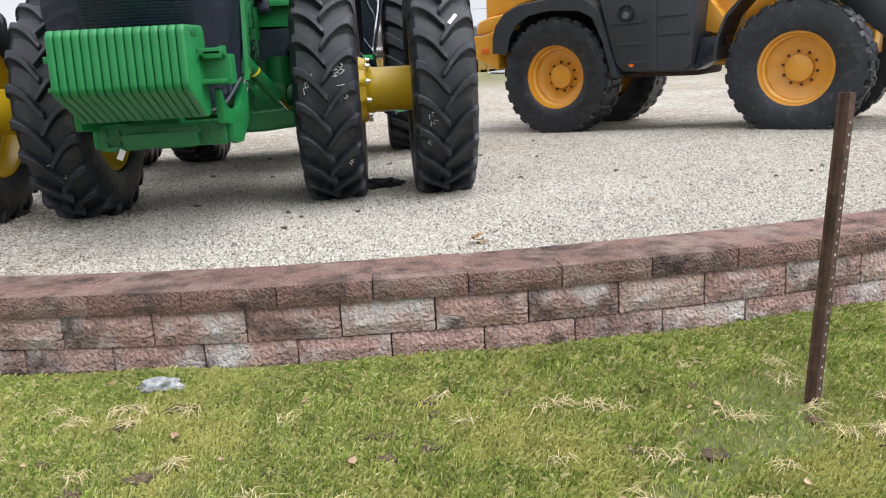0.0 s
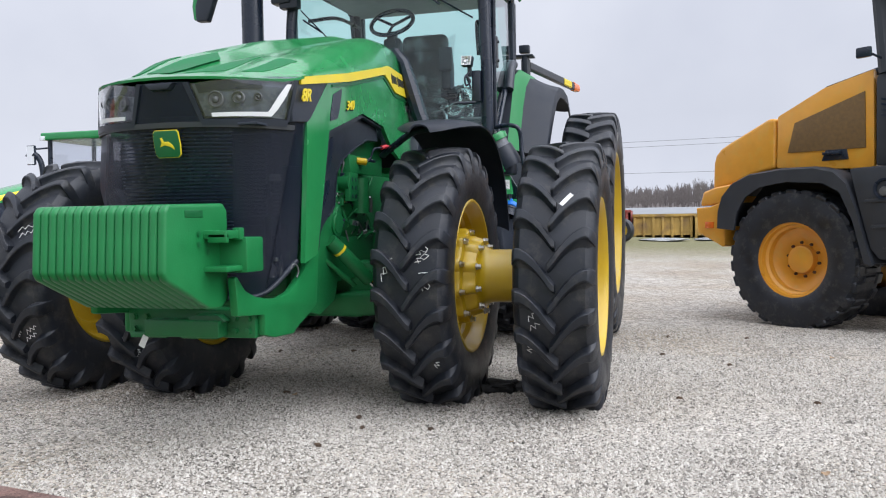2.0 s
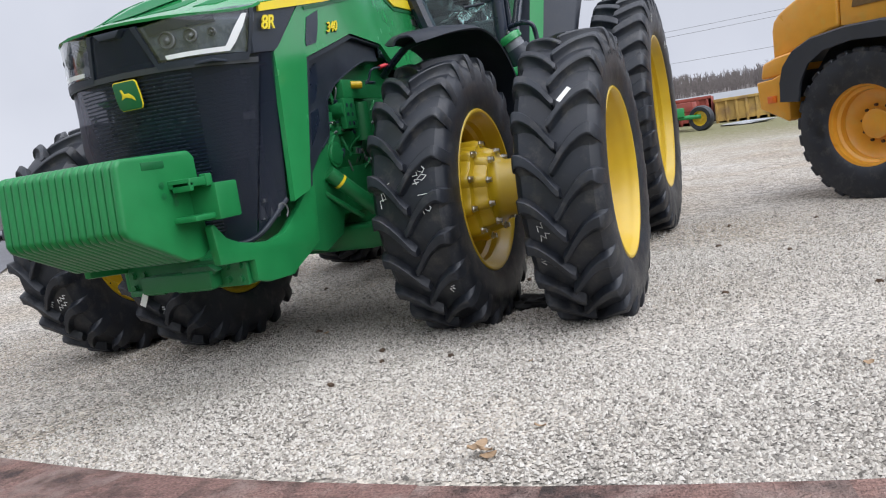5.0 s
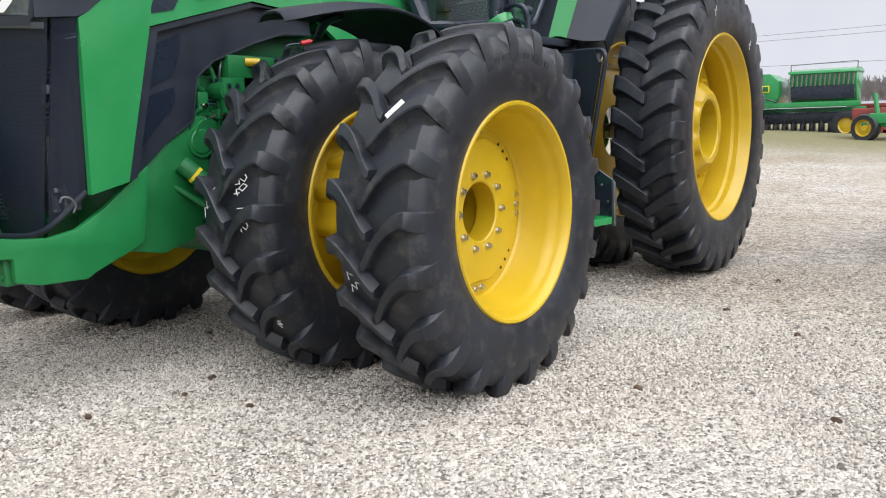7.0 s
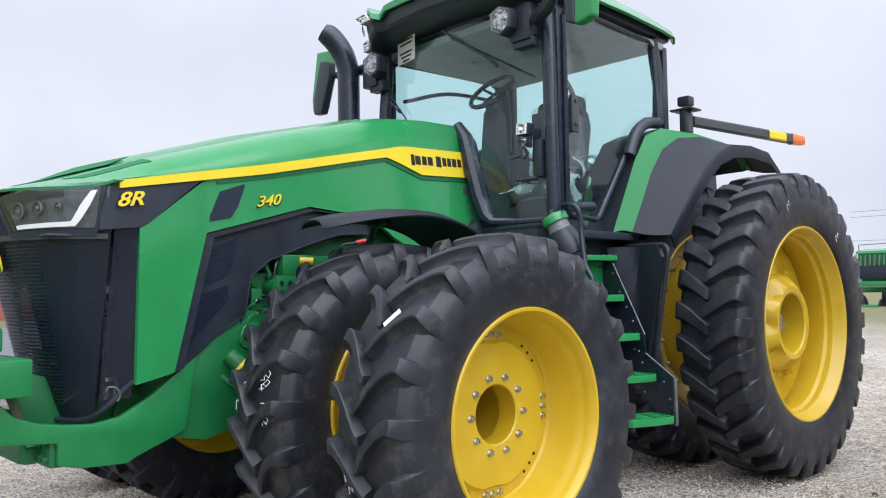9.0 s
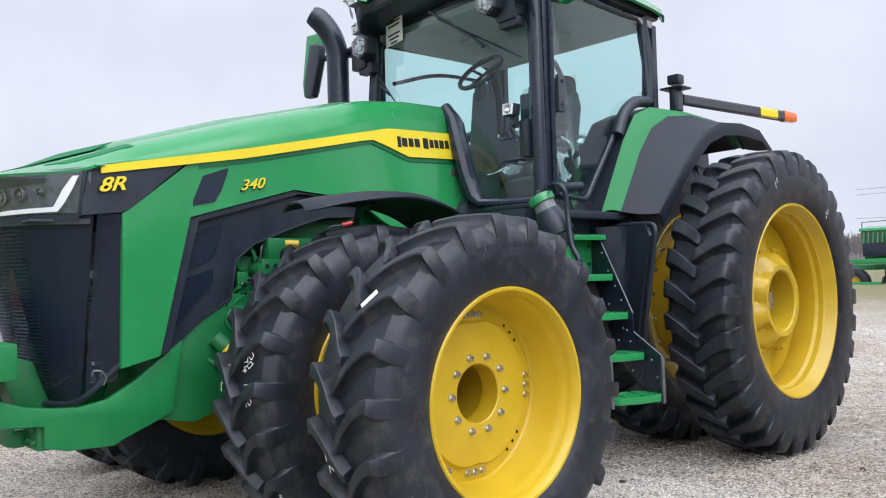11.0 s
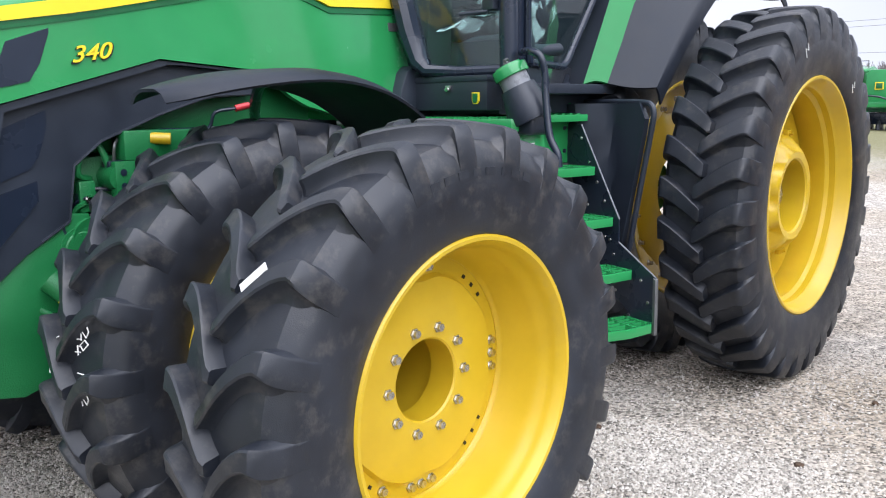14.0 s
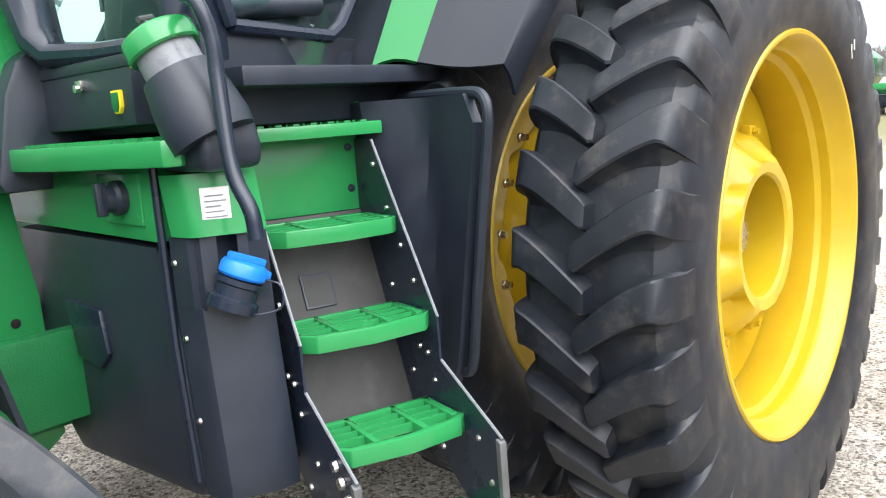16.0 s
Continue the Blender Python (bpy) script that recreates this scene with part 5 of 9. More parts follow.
def screen_y(x, z):
    """The windscreen bows forward in the middle and leans in a little to the roof."""
    return 1.27 + 0.17 * (x / 0.83) ** 2 + 0.03 * (z - 2.4)


def cab_x(y, z=3.0):
    """The cab's half width: it narrows towards the rear, and towards the foot of the door."""
    tuck = min(1.0, max(0.0, (2.25 - z) / 0.5)) * min(1.0, max(0.0, (y - 1.5) / 0.5))
    return 0.865 - 0.07 * max(0.0, y - 1.5) - 0.06 * tuck


for s in (1, -1):
    cab_frame = part("cab_pillar", tube([(s * (PX + 0.01), PY + 0.01, 1.66), (s * (PX + 0.015), PY - 0.01, 2.2), (s * (PX - 0.005), PY + 0.01, 2.7), (s * (PX - 0.03), PY + 0.03, 3.12)], 0.046, 12), BLACK_GLOSS, tractor, "black cab pillar")
    part("door_post", box(s * 0.838 - 0.024, s * 0.838 + 0.024, 1.44, 1.52, 1.66, 3.12, 0.012), BLACK_GLOSS, cab_frame)
for s in (1, -1):
    part("rear_pillar", joined(tube([(s * 0.765, 2.76, 2.50), (s * 0.768, 2.78, 2.8), (s * 0.765, 2.70, 3.14)], 0.045, 12), tube(smooth_path([(s * 0.845, 2.24, 2.20), (s * 0.84, 2.34, 2.37), (s * 0.825, 2.50, 2.465), (s * 0.80, 2.70, 2.50)], 6), 0.042, 12)), PLASTIC, cab_frame)
    glass_poly = [(1.50, 1.745), (1.93, 1.735), (2.26, 2.24), (2.40, 2.43), (2.52, 2.50), (2.74, 2.53), (2.66, 3.10), (1.50, 3.10)]
    part("door_glass", from_faces([(s * cab_x(y, z), y, z) for y, z in glass_poly], [tuple(range(len(glass_poly)))]), GLASS, tractor, "tinted cab door glass", None)
    frame_loop = [Vector((s * (cab_x(y, z) + 0.007), y, z)) for y, z in glass_poly] + [Vector((s * (cab_x(*glass_poly[0]) + 0.007), *glass_poly[0]))]
    part("door_frame", tube([p for i in range(len(frame_loop) - 1) for p in (frame_loop[i].lerp(frame_loop[i + 1], 0.06), frame_loop[i].lerp(frame_loop[i + 1], 0.94))] + [frame_loop[0].lerp(frame_loop[1], 0.06)], 0.019, 8), BLACK_GLOSS, tractor)
    part("door_hinge", joined(box(s * 0.872 - 0.014, s * 0.872 + 0.014, 1.55, 1.62, 2.28, 2.52, 0.006), moved(lathe([(0.012, 0), (0.012, 0.012), (0.0005, 0.014)], 12, x_sign=s), Matrix.Translation((s * 0.886, 1.585, 2.48))), moved(lathe([(0.012, 0), (0.012, 0.012), (0.0005, 0.014)], 12, x_sign=s), Matrix.Translation((s * 0.886, 1.585, 2.33)))), GREY_PLASTIC, tractor)
    part("door_latch", joined(tube([(s * 0.80, 1.56, 1.80), (s * 0.80, 1.86, 1.82)], 0.032, 12), box(s * 0.80 - 0.03, s * 0.80 + 0.03, 1.55, 1.62, 1.79, 1.88, 0.01)), PLASTIC, tractor)
    part("cab_sill", prism([(s * 0.60, 1.42), (s * 0.875, 1.42), (s * 0.83, 1.66), (s * 0.755, 2.08), (s * 0.60, 2.08)], "z", 1.60, 1.735, 0.012), PLASTIC, tractor)
screen = []
for z in np.linspace(1.70, 3.12, 14):
    screen.append([(x, screen_y(x, z), z) for x in np.linspace(-0.80, 0.80, 21)])
part("windscreen", loft(screen), GLASS, tractor, "wide bowed tinted windscreen")
for s in (1, -1):
    low = [(s * x, screen_y(x, z) - 0.012, z) for x, z in ((0.13, 2.40), (0.20, 2.30), (0.26, 2.10), (0.32, 1.90), (0.375, 1.76), (0.42, 1.715), (0.60, 1.705), (0.80, 1.71))]
    part("screen_surround", tube(low, [0.035, 0.052, 0.062, 0.062, 0.052, 0.036, 0.027, 0.025], 10), BLACK_GLOSS, tractor, "black windscreen surround")
    part("cowl_panel", prism([(0.16, 2.36), (0.22, 2.28), (0.30, 2.0), (0.36, 1.74), (0.34, 1.62), (0.15, 1.62), (0.10, 2.2)], "y", 1.325, 1.35, 0.0) if s > 0 else prism([(-0.16, 2.36), (-0.22, 2.28), (-0.30, 2.0), (-0.36, 1.74), (-0.34, 1.62), (-0.15, 1.62), (-0.10, 2.2)], "y", 1.325, 1.35, 0.0), PLASTIC, tractor)
rear_glass = from_faces([(-0.74, 2.834, 1.95), (0.74, 2.834, 1.95), (0.76, 2.834, 3.08), (-0.76, 2.834, 3.08)], [(0, 1, 2, 3)])
part("rear_window", rear_glass, GLASS, tractor, "tinted rear window", None)
part("rear_wall", joined(box(-0.80, 0.80, 2.80, 2.88, 1.45, 1.97, 0.01), box(-0.80, -0.72, 2.80, 2.86, 1.97, 3.1, 0.01), box(0.72, 0.80, 2.80, 2.86, 1.97, 3.1, 0.01)), PLASTIC, cab_frame)
part("cab_floor", joined(box(-0.78, 0.78, 1.40, 2.85, 1.50, 1.66, 0.01), box(-0.62, -0.30, 2.15, 2.8, 1.66, 2.05, 0.04), box(0.45, 0.72, 2.2, 2.8, 1.66, 2.0, 0.04)), PLASTIC, tractor, "black cab floor and side consoles")
part("headliner", joined(box(-0.80, 0.80, 1.42, 2.82, 3.07, 3.13, 0.02), box(-0.35, 0.35, 1.9, 2.4, 3.04, 3.08, 0.02)), HEADLINER, tractor, "grey cab headliner")

def facets(cx, y, cz, w, h, n, m, seed):
    """A reflector of small mirror facets, each tilted its own way, facing -y."""
    r = random.Random(seed)
    verts, faces = [], []
    for i in range(n):
        for j in range(m):
            x0, x1 = cx - w / 2 + w * i / n, cx - w / 2 + w * (i + 1) / n
            z0, z1 = cz - h / 2 + h * j / m, cz - h / 2 + h * (j + 1) / m
            tx, tz = r.uniform(-0.5, 0.5) * w / n, r.uniform(-0.5, 0.5) * h / m
            k = len(verts)
            verts += [(x0, y - tx - tz, z0), (x1, y + tx - tz, z0), (x1, y + tx + tz, z1), (x0, y - tx + tz, z1)]
            faces.append((k, k + 1, k + 2, k + 3))
    return from_faces(verts, faces)


def ring_frame(poly, k, y0, y1):
    """A flat frame along a polygon in x, z; k: the opening's share of its size."""
    cx, cz = sum(p[0] for p in poly) / len(poly), sum(p[1] for p in poly) / len(poly)
    inner = [(cx + (x - cx) * k, cz + (z - cz) * k) for x, z in poly]
    n = len(poly)
    verts = [(x, y, z) for y in (y0, y1) for ring in (poly, inner) for x, z in ring]
    faces = []
    for i in range(n):
        j = (i + 1) % n
        faces += [(i, j, n + j, n + i), (2 * n + i, 2 * n + j, 3 * n + j, 3 * n + i), (i, j, 2 * n + j, 2 * n + i), (n + i, n + j, 3 * n + j, 3 * n + i)]
    return from_faces(verts, faces)


# roof
def roof_front(x):
    a = abs(x)
    return 1.03 + 0.10 * (a / 0.95) ** 2 if a < 0.47 else 1.00 + 0.36 * ((a - 0.47) / 0.48) ** 1.6


def roof_top_z(x):
    a = abs(x)
    return interp(a, [(0, 3.335), (0.40, 3.325), (0.46, 3.275), (0.50, 3.285), (0.56, 3.345), (0.80, 3.315), (0.93, 3.22), (0.97, 3.16)])


xs_roof = [-0.97, -0.93, -0.87, -0.80, -0.68, -0.56, -0.50, -0.46, -0.40, -0.2, 0, 0.2, 0.40, 0.46, 0.50, 0.56, 0.68, 0.80, 0.87, 0.93, 0.97]
roof_rows = []
for k, dz in ((0.0, -0.055), (0.0, 0.0), (0.03, 0.012), (0.15, 0.03), (0.5, 0.06), (0.85, 0.05), (0.97, 0.01), (1.0, -0.06)):
    roof_rows.append([(x * (0.97 if k in (0, 1.0) else 1) * (1 - 0.11 * k), roof_front(x) * (1 - k) + (3.02 - 0.1 * (x / 0.95) ** 2) * k, roof_top_z(x) + dz * (1 - 0.6 * abs(x))) for x in xs_roof])
part("cab_roof", thick(loft(roof_rows), 0.02), GREEN, tractor, "green cab roof with sculpted front edge")
def visor_z(x):
    """The lower and upper edge of the visor under the roof's front."""
    a = abs(x)
    return interp(a, [(0, 3.19), (0.45, 3.175), (0.90, 3.12)]), interp(a, [(0, 3.30), (0.40, 3.30), (0.47, 3.25), (0.52, 3.30), (0.90, 3.215)])


visor = []
for x in xs_roof:
    x = x * 0.93
    lo, hi = visor_z(x)
    y = roof_front(x) + 0.05
    visor.append([(x, 1.75, hi), (x, y, hi), (x, y - 0.012, hi - 0.02), (x, y, lo + 0.02), (x, y + 0.02, lo), (x, y + 0.16, lo - 0.012), (x, 1.75, lo - 0.01)])
part("roof_base", joined(prism([(-0.88, 1.42), (0.88, 1.42), (0.80, 2.92), (-0.80, 2.92)], "z", 3.145, 3.24, 0.04), loft(visor, cap=True)), PLASTIC, tractor, "black underside of the cab roof")
for s in (1, -1):
    def roof_pt(x, z, out=0.012):
        return (s * x, roof_front(x) - out, z)
    for poly, y0, label in (([(0.50, 3.240), (0.61, 3.232), (0.68, 3.288), (0.55, 3.300)], 1.0, "clear roof work lamp"), ([(0.86, 3.165), (0.93, 3.15), (0.945, 3.222), (0.88, 3.240)], 1.14, "clear corner roof lamp")):
        y0 = roof_front(poly[0][0]) + (0.0 if y0 < 1.1 else 0.03)
        poly = [(s * x, z) for x, z in poly]
        cx, cz = sum(x for x, z in poly) / 4, sum(z for x, z in poly) / 4
        pod = part("roof_lamp", prism(poly, "y", y0 + 0.008, y0 + 0.07, 0.004), LAMP_GREY, tractor, label)
        part("lamp_rim", ring_frame(poly, 0.80, y0 - 0.004, y0 + 0.010), GLOW_WHITE, pod)
        part("lamp_reflector", facets(cx, y0 + 0.004, cz, 0.075, 0.034, 5, 3, 3), LAMP_MIRROR, pod, "", None)
    strip = part("roof_light_strip", thick(loft([[roof_pt(x, z0) for x in np.linspace(0.67, 0.86, 6)] for z0 in (3.250, 3.292)]), 0.006), LAMP_GREY, tractor, "grey roof light strip")
    part("strip_edge", joined(*[thick(loft([[roof_pt(x, z0 + d, 0.016) for x in np.linspace(0.67, 0.86, 6)] for d in (0, 0.007)]), 0.003) for z0 in (3.250, 3.286)]), GLOW_WHITE, strip)
    # lamp and mirror arm by the windscreen
    lx = 0.59 if s > 0 else -0.735
    hexa = [(lx - 0.090, 3.060), (lx - 0.078, 2.940), (lx, 2.898), (lx + 0.078, 2.940), (lx + 0.090, 3.060), (lx, 3.100)]
    lampb = part("work_lamp", prism(hexa, "y", 1.215, 1.31, 0.012), PLASTIC, tractor, "black work lamp with clear lens")
    rim_line = [(lx + (x - lx) * 0.90, 3.0 + (z - 3.0) * 0.90) for x, z in hexa]
    part("lamp_rim", ring_frame(rim_line, 0.90, 1.198, 1.217), GREY_METAL, lampb)
    part("lamp_reflector", joined(facets(lx, 1.208, 3.0, 0.128, 0.076, 5, 4, 7), facets(lx, 1.2095, 2.945, 0.090, 0.034, 3, 2, 8), facets(lx, 1.2095, 3.056, 0.096, 0.028, 3, 2, 9)), LAMP_MIRROR, lampb, "", None)
    part("lamp_bulb", joined(box(lx - 0.008, lx + 0.008, 1.190, 1.206, 2.970, 3.036, 0.003), box(lx - 0.028, lx + 0.028, 1.192, 1.204, 3.004, 3.015, 0.002)), GLOW_WHITE, lampb)
    part("lamp_glass", prism([(lx + (x - lx) * 0.93, 3.0 + (z - 3.0) * 0.93) for x, z in rim_line], "y", 1.186, 1.189), LENS, lampb, "clear lens", None)
    part("lamp_bracket", joined(box((lx + s * 0.11) - 0.10, (lx + s * 0.11) + 0.07, 1.28, 1.40, 2.86, 3.10, 0.02), box((lx + s * 0.08) - 0.06, (lx + s * 0.08) + 0.1, 1.30, 1.38, 2.82, 2.90, 0.01)), PLASTIC, tractor)
    part("mirror_arm", tube(smooth_path([(s * 0.80, 1.32, 2.98), (s * 1.0, 1.20, 3.0), (s * 1.15, 1.13, 3.07), (s * 1.24, 1.10, 3.10)] if s > 0 else [(-0.80, 1.32, 3.02), (-1.05, 1.36, 3.05), (-1.35, 1.38, 3.08), (-1.52, 1.38, 3.09)], 5), [0.045] * 6 + [0.035] * 6 + [0.02] * 4, 10), PLASTIC, tractor, "black mirror arm")
    if s > 0:
        mo, my, mt = 1.20, 1.07, 3.25
        outl = [(0, 0), (0.235, -0.02), (0.205, -0.46), (0.10, -0.485), (0.03, -0.46)]
        back = [(-0.01, -0.01), (0.09, -0.02), (0.085, -0.48), (0.02, -0.455)]
    else:
        mo, my, mt = 1.475, 1.33, 3.32
        outl = [(-0.03, -0.02), (0.16, 0.0), (0.235, -0.40), (0.22, -0.52), (0.09, -0.53), (-0.02, -0.25)]
        back = [(-0.04, -0.12), (0.10, -0.09), (0.195, -0.41), (0.19, -0.535), (0.08, -0.54), (-0.03, -0.25)]
    mir = part("mirror", prism([(s * (mo + u), mt + v) for u, v in outl], "y", my, my + 0.07, 0.02, 3), GREEN, tractor, "green and black wing mirror")
    part("mirror_back", prism([(s * (mo + u), mt + v) for u, v in back], "y", my - 0.012, my + 0.06, 0.018, 3), PLASTIC, mir)
    part("mirror_glass", prism([(s * (mo + 0.1 + (u - 0.1) * 0.86), mt - 0.24 + (v + 0.24) * 0.88) for u, v in outl], "y", my + 0.071, my + 0.076), CHROME, mir)
    part("pillar_lamp", joined(prism([(s * 0.71 - 0.045, 2.245), (s * 0.71 + 0.035, 2.245), (s * 0.71 + 0.045, 2.32), (s * 0.71 - 0.04, 2.325)], "y", 1.26, 1.33, 0.01), box(s * 0.72 - 0.015, s * 0.72 + 0.015, 1.30, 1.33, 2.17, 2.25, 0.004)), PLASTIC, tractor, "small black pillar lamp")
    small = [(s * 0.71 - 0.040, 2.250), (s * 0.71 + 0.031, 2.250), (s * 0.71 + 0.040, 2.316), (s * 0.71 - 0.036, 2.320)]
    part("pillar_lamp_rim", ring_frame(small, 0.84, 1.246, 1.262), GLOW_WHITE, tractor, "pale lamp rim")
    part("pillar_lamp_reflector", facets(s * 0.71, 1.254, 2.284, 0.062, 0.052, 4, 3, 5), LAMP_MIRROR, tractor, "", None)
    part("lamp_cable", tube(smooth_path([(s * 0.72, 1.30, 2.20), (s * 0.69, 1.28, 2.16), (s * 0.70, 1.28, 2.10), (s * 0.73, 1.29, 2.13), (s * 0.70, 1.29, 2.17), (s * 0.73, 1.31, 2.08)], 5), 0.008, 8), BLACK_GLOSS, tractor)
    part("pillar_bracket", joined(box(s * 0.77 - 0.04, s * 0.77 + 0.03, 1.33, 1.40, 1.98, 2.22, 0.012), tube([(s * 0.62, 1.30, 1.97), (s * 0.76, 1.34, 1.975)], 0.010, 8)), PLASTIC, tractor)
    # rear extremity arm
    m0, m1 = Vector((s * 0.88, 3.06, 2.55)), Vector((s * 1.215, 4.26, 2.49))
    def bar(k0, k1, h0, h1, grow=0.0):
        d = (m1 - m0).normalized()
        side = d.cross(Vector((0, 0, 1))).normalized()
        rows = []
        for k, h in ((k0, h0), (k1, h1)):
            c = m0.lerp(m1, k)
            w = 0.026 + grow
            rows.append([c + side * (w * a) + Vector((0, 0, (h + grow) * b)) for a, b in ((-1, -0.7), (-0.7, -1), (0.7, -1), (1, -0.7), (1, 0.7), (0.7, 1), (-0.7, 1), (-1, 0.7), (-1, -0.7))])
        return loft(rows, cap=True)
    arm = part("marker_arm", joined(bar(0.0, 0.90, 0.038, 0.040), tube([(s * 0.86, 3.02, 2.46), (s * 0.86, 3.02, 2.60)], 0.045, 12)), GREY_PLASTIC, tractor, "grey rear marker arm", 30)
    part("reflector", bar(0.66, 0.82, 0.033, 0.032, 0.004), YELLOW_DECAL, arm, "yellow reflective strip")
    part("marker_light", bar(0.885, 1.0, 0.044, 0.034, 0.002), AMBER, arm, "amber marker light")
    part("camera_box", joined(box(s * 0.85 - 0.05, s * 0.85 + 0.05, 2.98, 3.07, 2.665, 2.74, 0.015), box(s * 0.85 - 0.09, s * 0.85 + 0.09, 2.94, 3.10, 2.625, 2.64, 0.004), box(s * 0.86 - 0.030, s * 0.86 + 0.030, 2.95, 3.05, 2.45, 2.64, 0.02)), PLASTIC, tractor, "black camera on a bracket")
base = part("roof_antenna", box(-0.062, 0.062, 1.04, 1.18, 3.27, 3.375, 0.01), GREEN, tractor, "green receiver base on the roof")
part("receiver_frame", joined(box(-0.085, 0.085, 1.05, 1.17, 3.412, 3.424, 0.004), box(-0.085, -0.072, 1.05, 1.17, 3.372, 3.416), box(0.072, 0.085, 1.05, 1.17, 3.372, 3.416), box(-0.085, 0.085, 1.05, 1.17, 3.372, 3.382, 0.003)), PLASTIC, base, "black open receiver frame", 30)
part("roof_beacon", joined(box(0.64, 0.72, 1.5, 1.6, 3.36, 3.40, 0.01), moved(lathe([(0.06, 0), (0.055, 0.05), (0.0005, 0.06)], 16), Matrix.Translation((0.80, 1.8, 3.34)) @ Matrix.Rotation(radians(-90), 4, "Y"))), GREY_PLASTIC, tractor)
part("windscreen_paper", moved(box(-0.125, 0.125, -0.002, 0.002, -0.095, 0.095), Matrix.Translation((-0.47, screen_y(-0.47, 3.0) - 0.014, 3.075)) @ Matrix.Rotation(radians(-11), 4, "Z")), WHITE_LABEL, tractor, "white paper notice with dark print bars")
bars = bmesh.new()
for i, (w, z) in enumerate(((0.10, 0.075), (0.085, 0.045), (0.09, -0.02), (0.07, -0.05), (0.05, -0.08))):
    add(bars, box(-w, w, -0.0035, -0.0025, z - 0.007, z + 0.007))
part("print_bars", moved(bars, Matrix.Translation((-0.47, screen_y(-0.47, 3.0) - 0.014, 3.075)) @ Matrix.Rotation(radians(-11), 4, "Z")), INK, tractor, "dark bars")
part("wiper", joined(tube([(0.02, 1.235, 3.08), (0.42, 1.26, 2.80), (0.50, 1.27, 2.73)], 0.009, 8), tube([(0.12, 1.222, 3.00), (0.74, 1.36, 2.63)], 0.007, 6)), BLACK_GLOSS, tractor, "black windscreen wiper")
part("wiper", joined(tube([(-0.68, 1.34, 2.72), (-0.50, 1.29, 2.60)], 0.008, 6), tube([(-0.70, 1.34, 2.80), (-0.35, 1.28, 2.45)], 0.006, 6)), BLACK_GLOSS, tractor, "black windscreen wiper")

# exhaust
ex = smooth_path([(-1.10, 1.265, 2.30), (-1.10, 1.265, 2.90), (-1.10, 1.26, 3.04), (-1.12, 1.22, 3.18), (-1.16, 1.15, 3.29), (-1.20, 1.09, 3.34)], 6)
part("exhaust_pipe", tube(ex, [0.088] * (len(ex) - 4) + [0.086, 0.082, 0.076, 0.072], 20, caps=False), BLACK_GLOSS, tractor, "black curved exhaust stack")
part("exhaust_base", joined(tube([(-1.10, 1.265, 1.9), (-1.10, 1.265, 2.42)], 0.10, 16), tube([(-1.10, 1.265, 2.40), (-1.10, 1.265, 2.47)], 0.115, 16)), BLACK_GLOSS, tractor)

# cab interior
seat = part("operator_seat", joined(box(-0.26, 0.26, 1.98, 2.48, 1.92, 2.06, 0.05, 3), prism([(2.42, 2.02), (2.56, 2.0), (2.66, 2.55), (2.62, 2.68), (2.54, 2.68), (2.46, 2.4)], "x", -0.24, 0.24, 0.05, 3), box(-0.24, 0.20, 2.53, 2.67, 2.50, 2.81, 0.07, 4), box(-0.2, 0.2, 2.05, 2.4, 1.66, 1.92, 0.03)), SEAT_GREY, tractor, "grey operator seat in plastic film", 50)
def crumple(bm, amount, seed):
    for v in bm.verts:
        v.co += Vector((noise.noise(v.co * 9 + Vector((seed, 0, 0))), noise.noise(v.co * 9 + Vector((0, seed, 0))), noise.noise(v.co * 9 + Vector((0, 0, seed))))) * amount
    return bm
def film_sheet(a, b, c, n, amount, seed):
    """A crumpled sheet spanned by two edges from a."""
    a, b, c = Vector(a), Vector(b), Vector(c)
    return crumple(loft([[a + (b - a) * i / n + (c - a) * j / n for i in range(n + 1)] for j in range(n + 1)]), amount, seed)


part("plastic_film", film_sheet((-0.27, 1.95, 2.09), (0.27, 1.95, 2.09), (-0.27, 2.42, 2.12), 12, 0.05, 3), FILM, tractor, "crumpled clear plastic film", 15)
part("plastic_film", film_sheet((-0.27, 2.40, 2.12), (0.27, 2.40, 2.12), (-0.24, 2.52, 2.78), 12, 0.05, 4), FILM, tractor, "crumpled clear plastic film", 15)
part("plastic_film", film_sheet((0.40, 1.42, 1.90), (0.68, 1.42, 1.92), (0.42, 1.60, 2.02), 9, 0.07, 8), FILM, tractor, "crumpled clear plastic film", 15)
part("plastic_film", film_sheet((-0.70, 1.45, 1.72), (0.0, 1.45, 1.74), (-0.72, 1.62, 2.10), 12, 0.06, 21), FILM, tractor, "crumpled clear plastic film", 15)
part("plastic_film", film_sheet((0.30, 2.0, 2.23), (0.46, 2.0, 2.23), (0.30, 2.45, 2.26), 10, 0.05, 24), FILM, tractor, "crumpled clear plastic film", 15)
part("plastic_film", film_sheet((0.60, 1.62, 1.74), (0.60, 2.06, 1.74), (0.52, 1.64, 2.16), 13, 0.08, 31), FILM, tractor, "crumpled clear plastic film", 15)
part("plastic_film", film_sheet((0.52, 2.10, 1.74), (0.55, 2.50, 1.74), (0.46, 2.12, 2.24), 13, 0.08, 37), FILM, tractor, "crumpled clear plastic film", 15)
part("side_console", joined(box(0.34, 0.48, 2.02, 2.62, 1.72, 2.16, 0.04, 3), box(0.36, 0.46, 1.92, 2.12, 2.14, 2.21, 0.03, 3)), PLASTIC, tractor, "dark side console beside the seat")
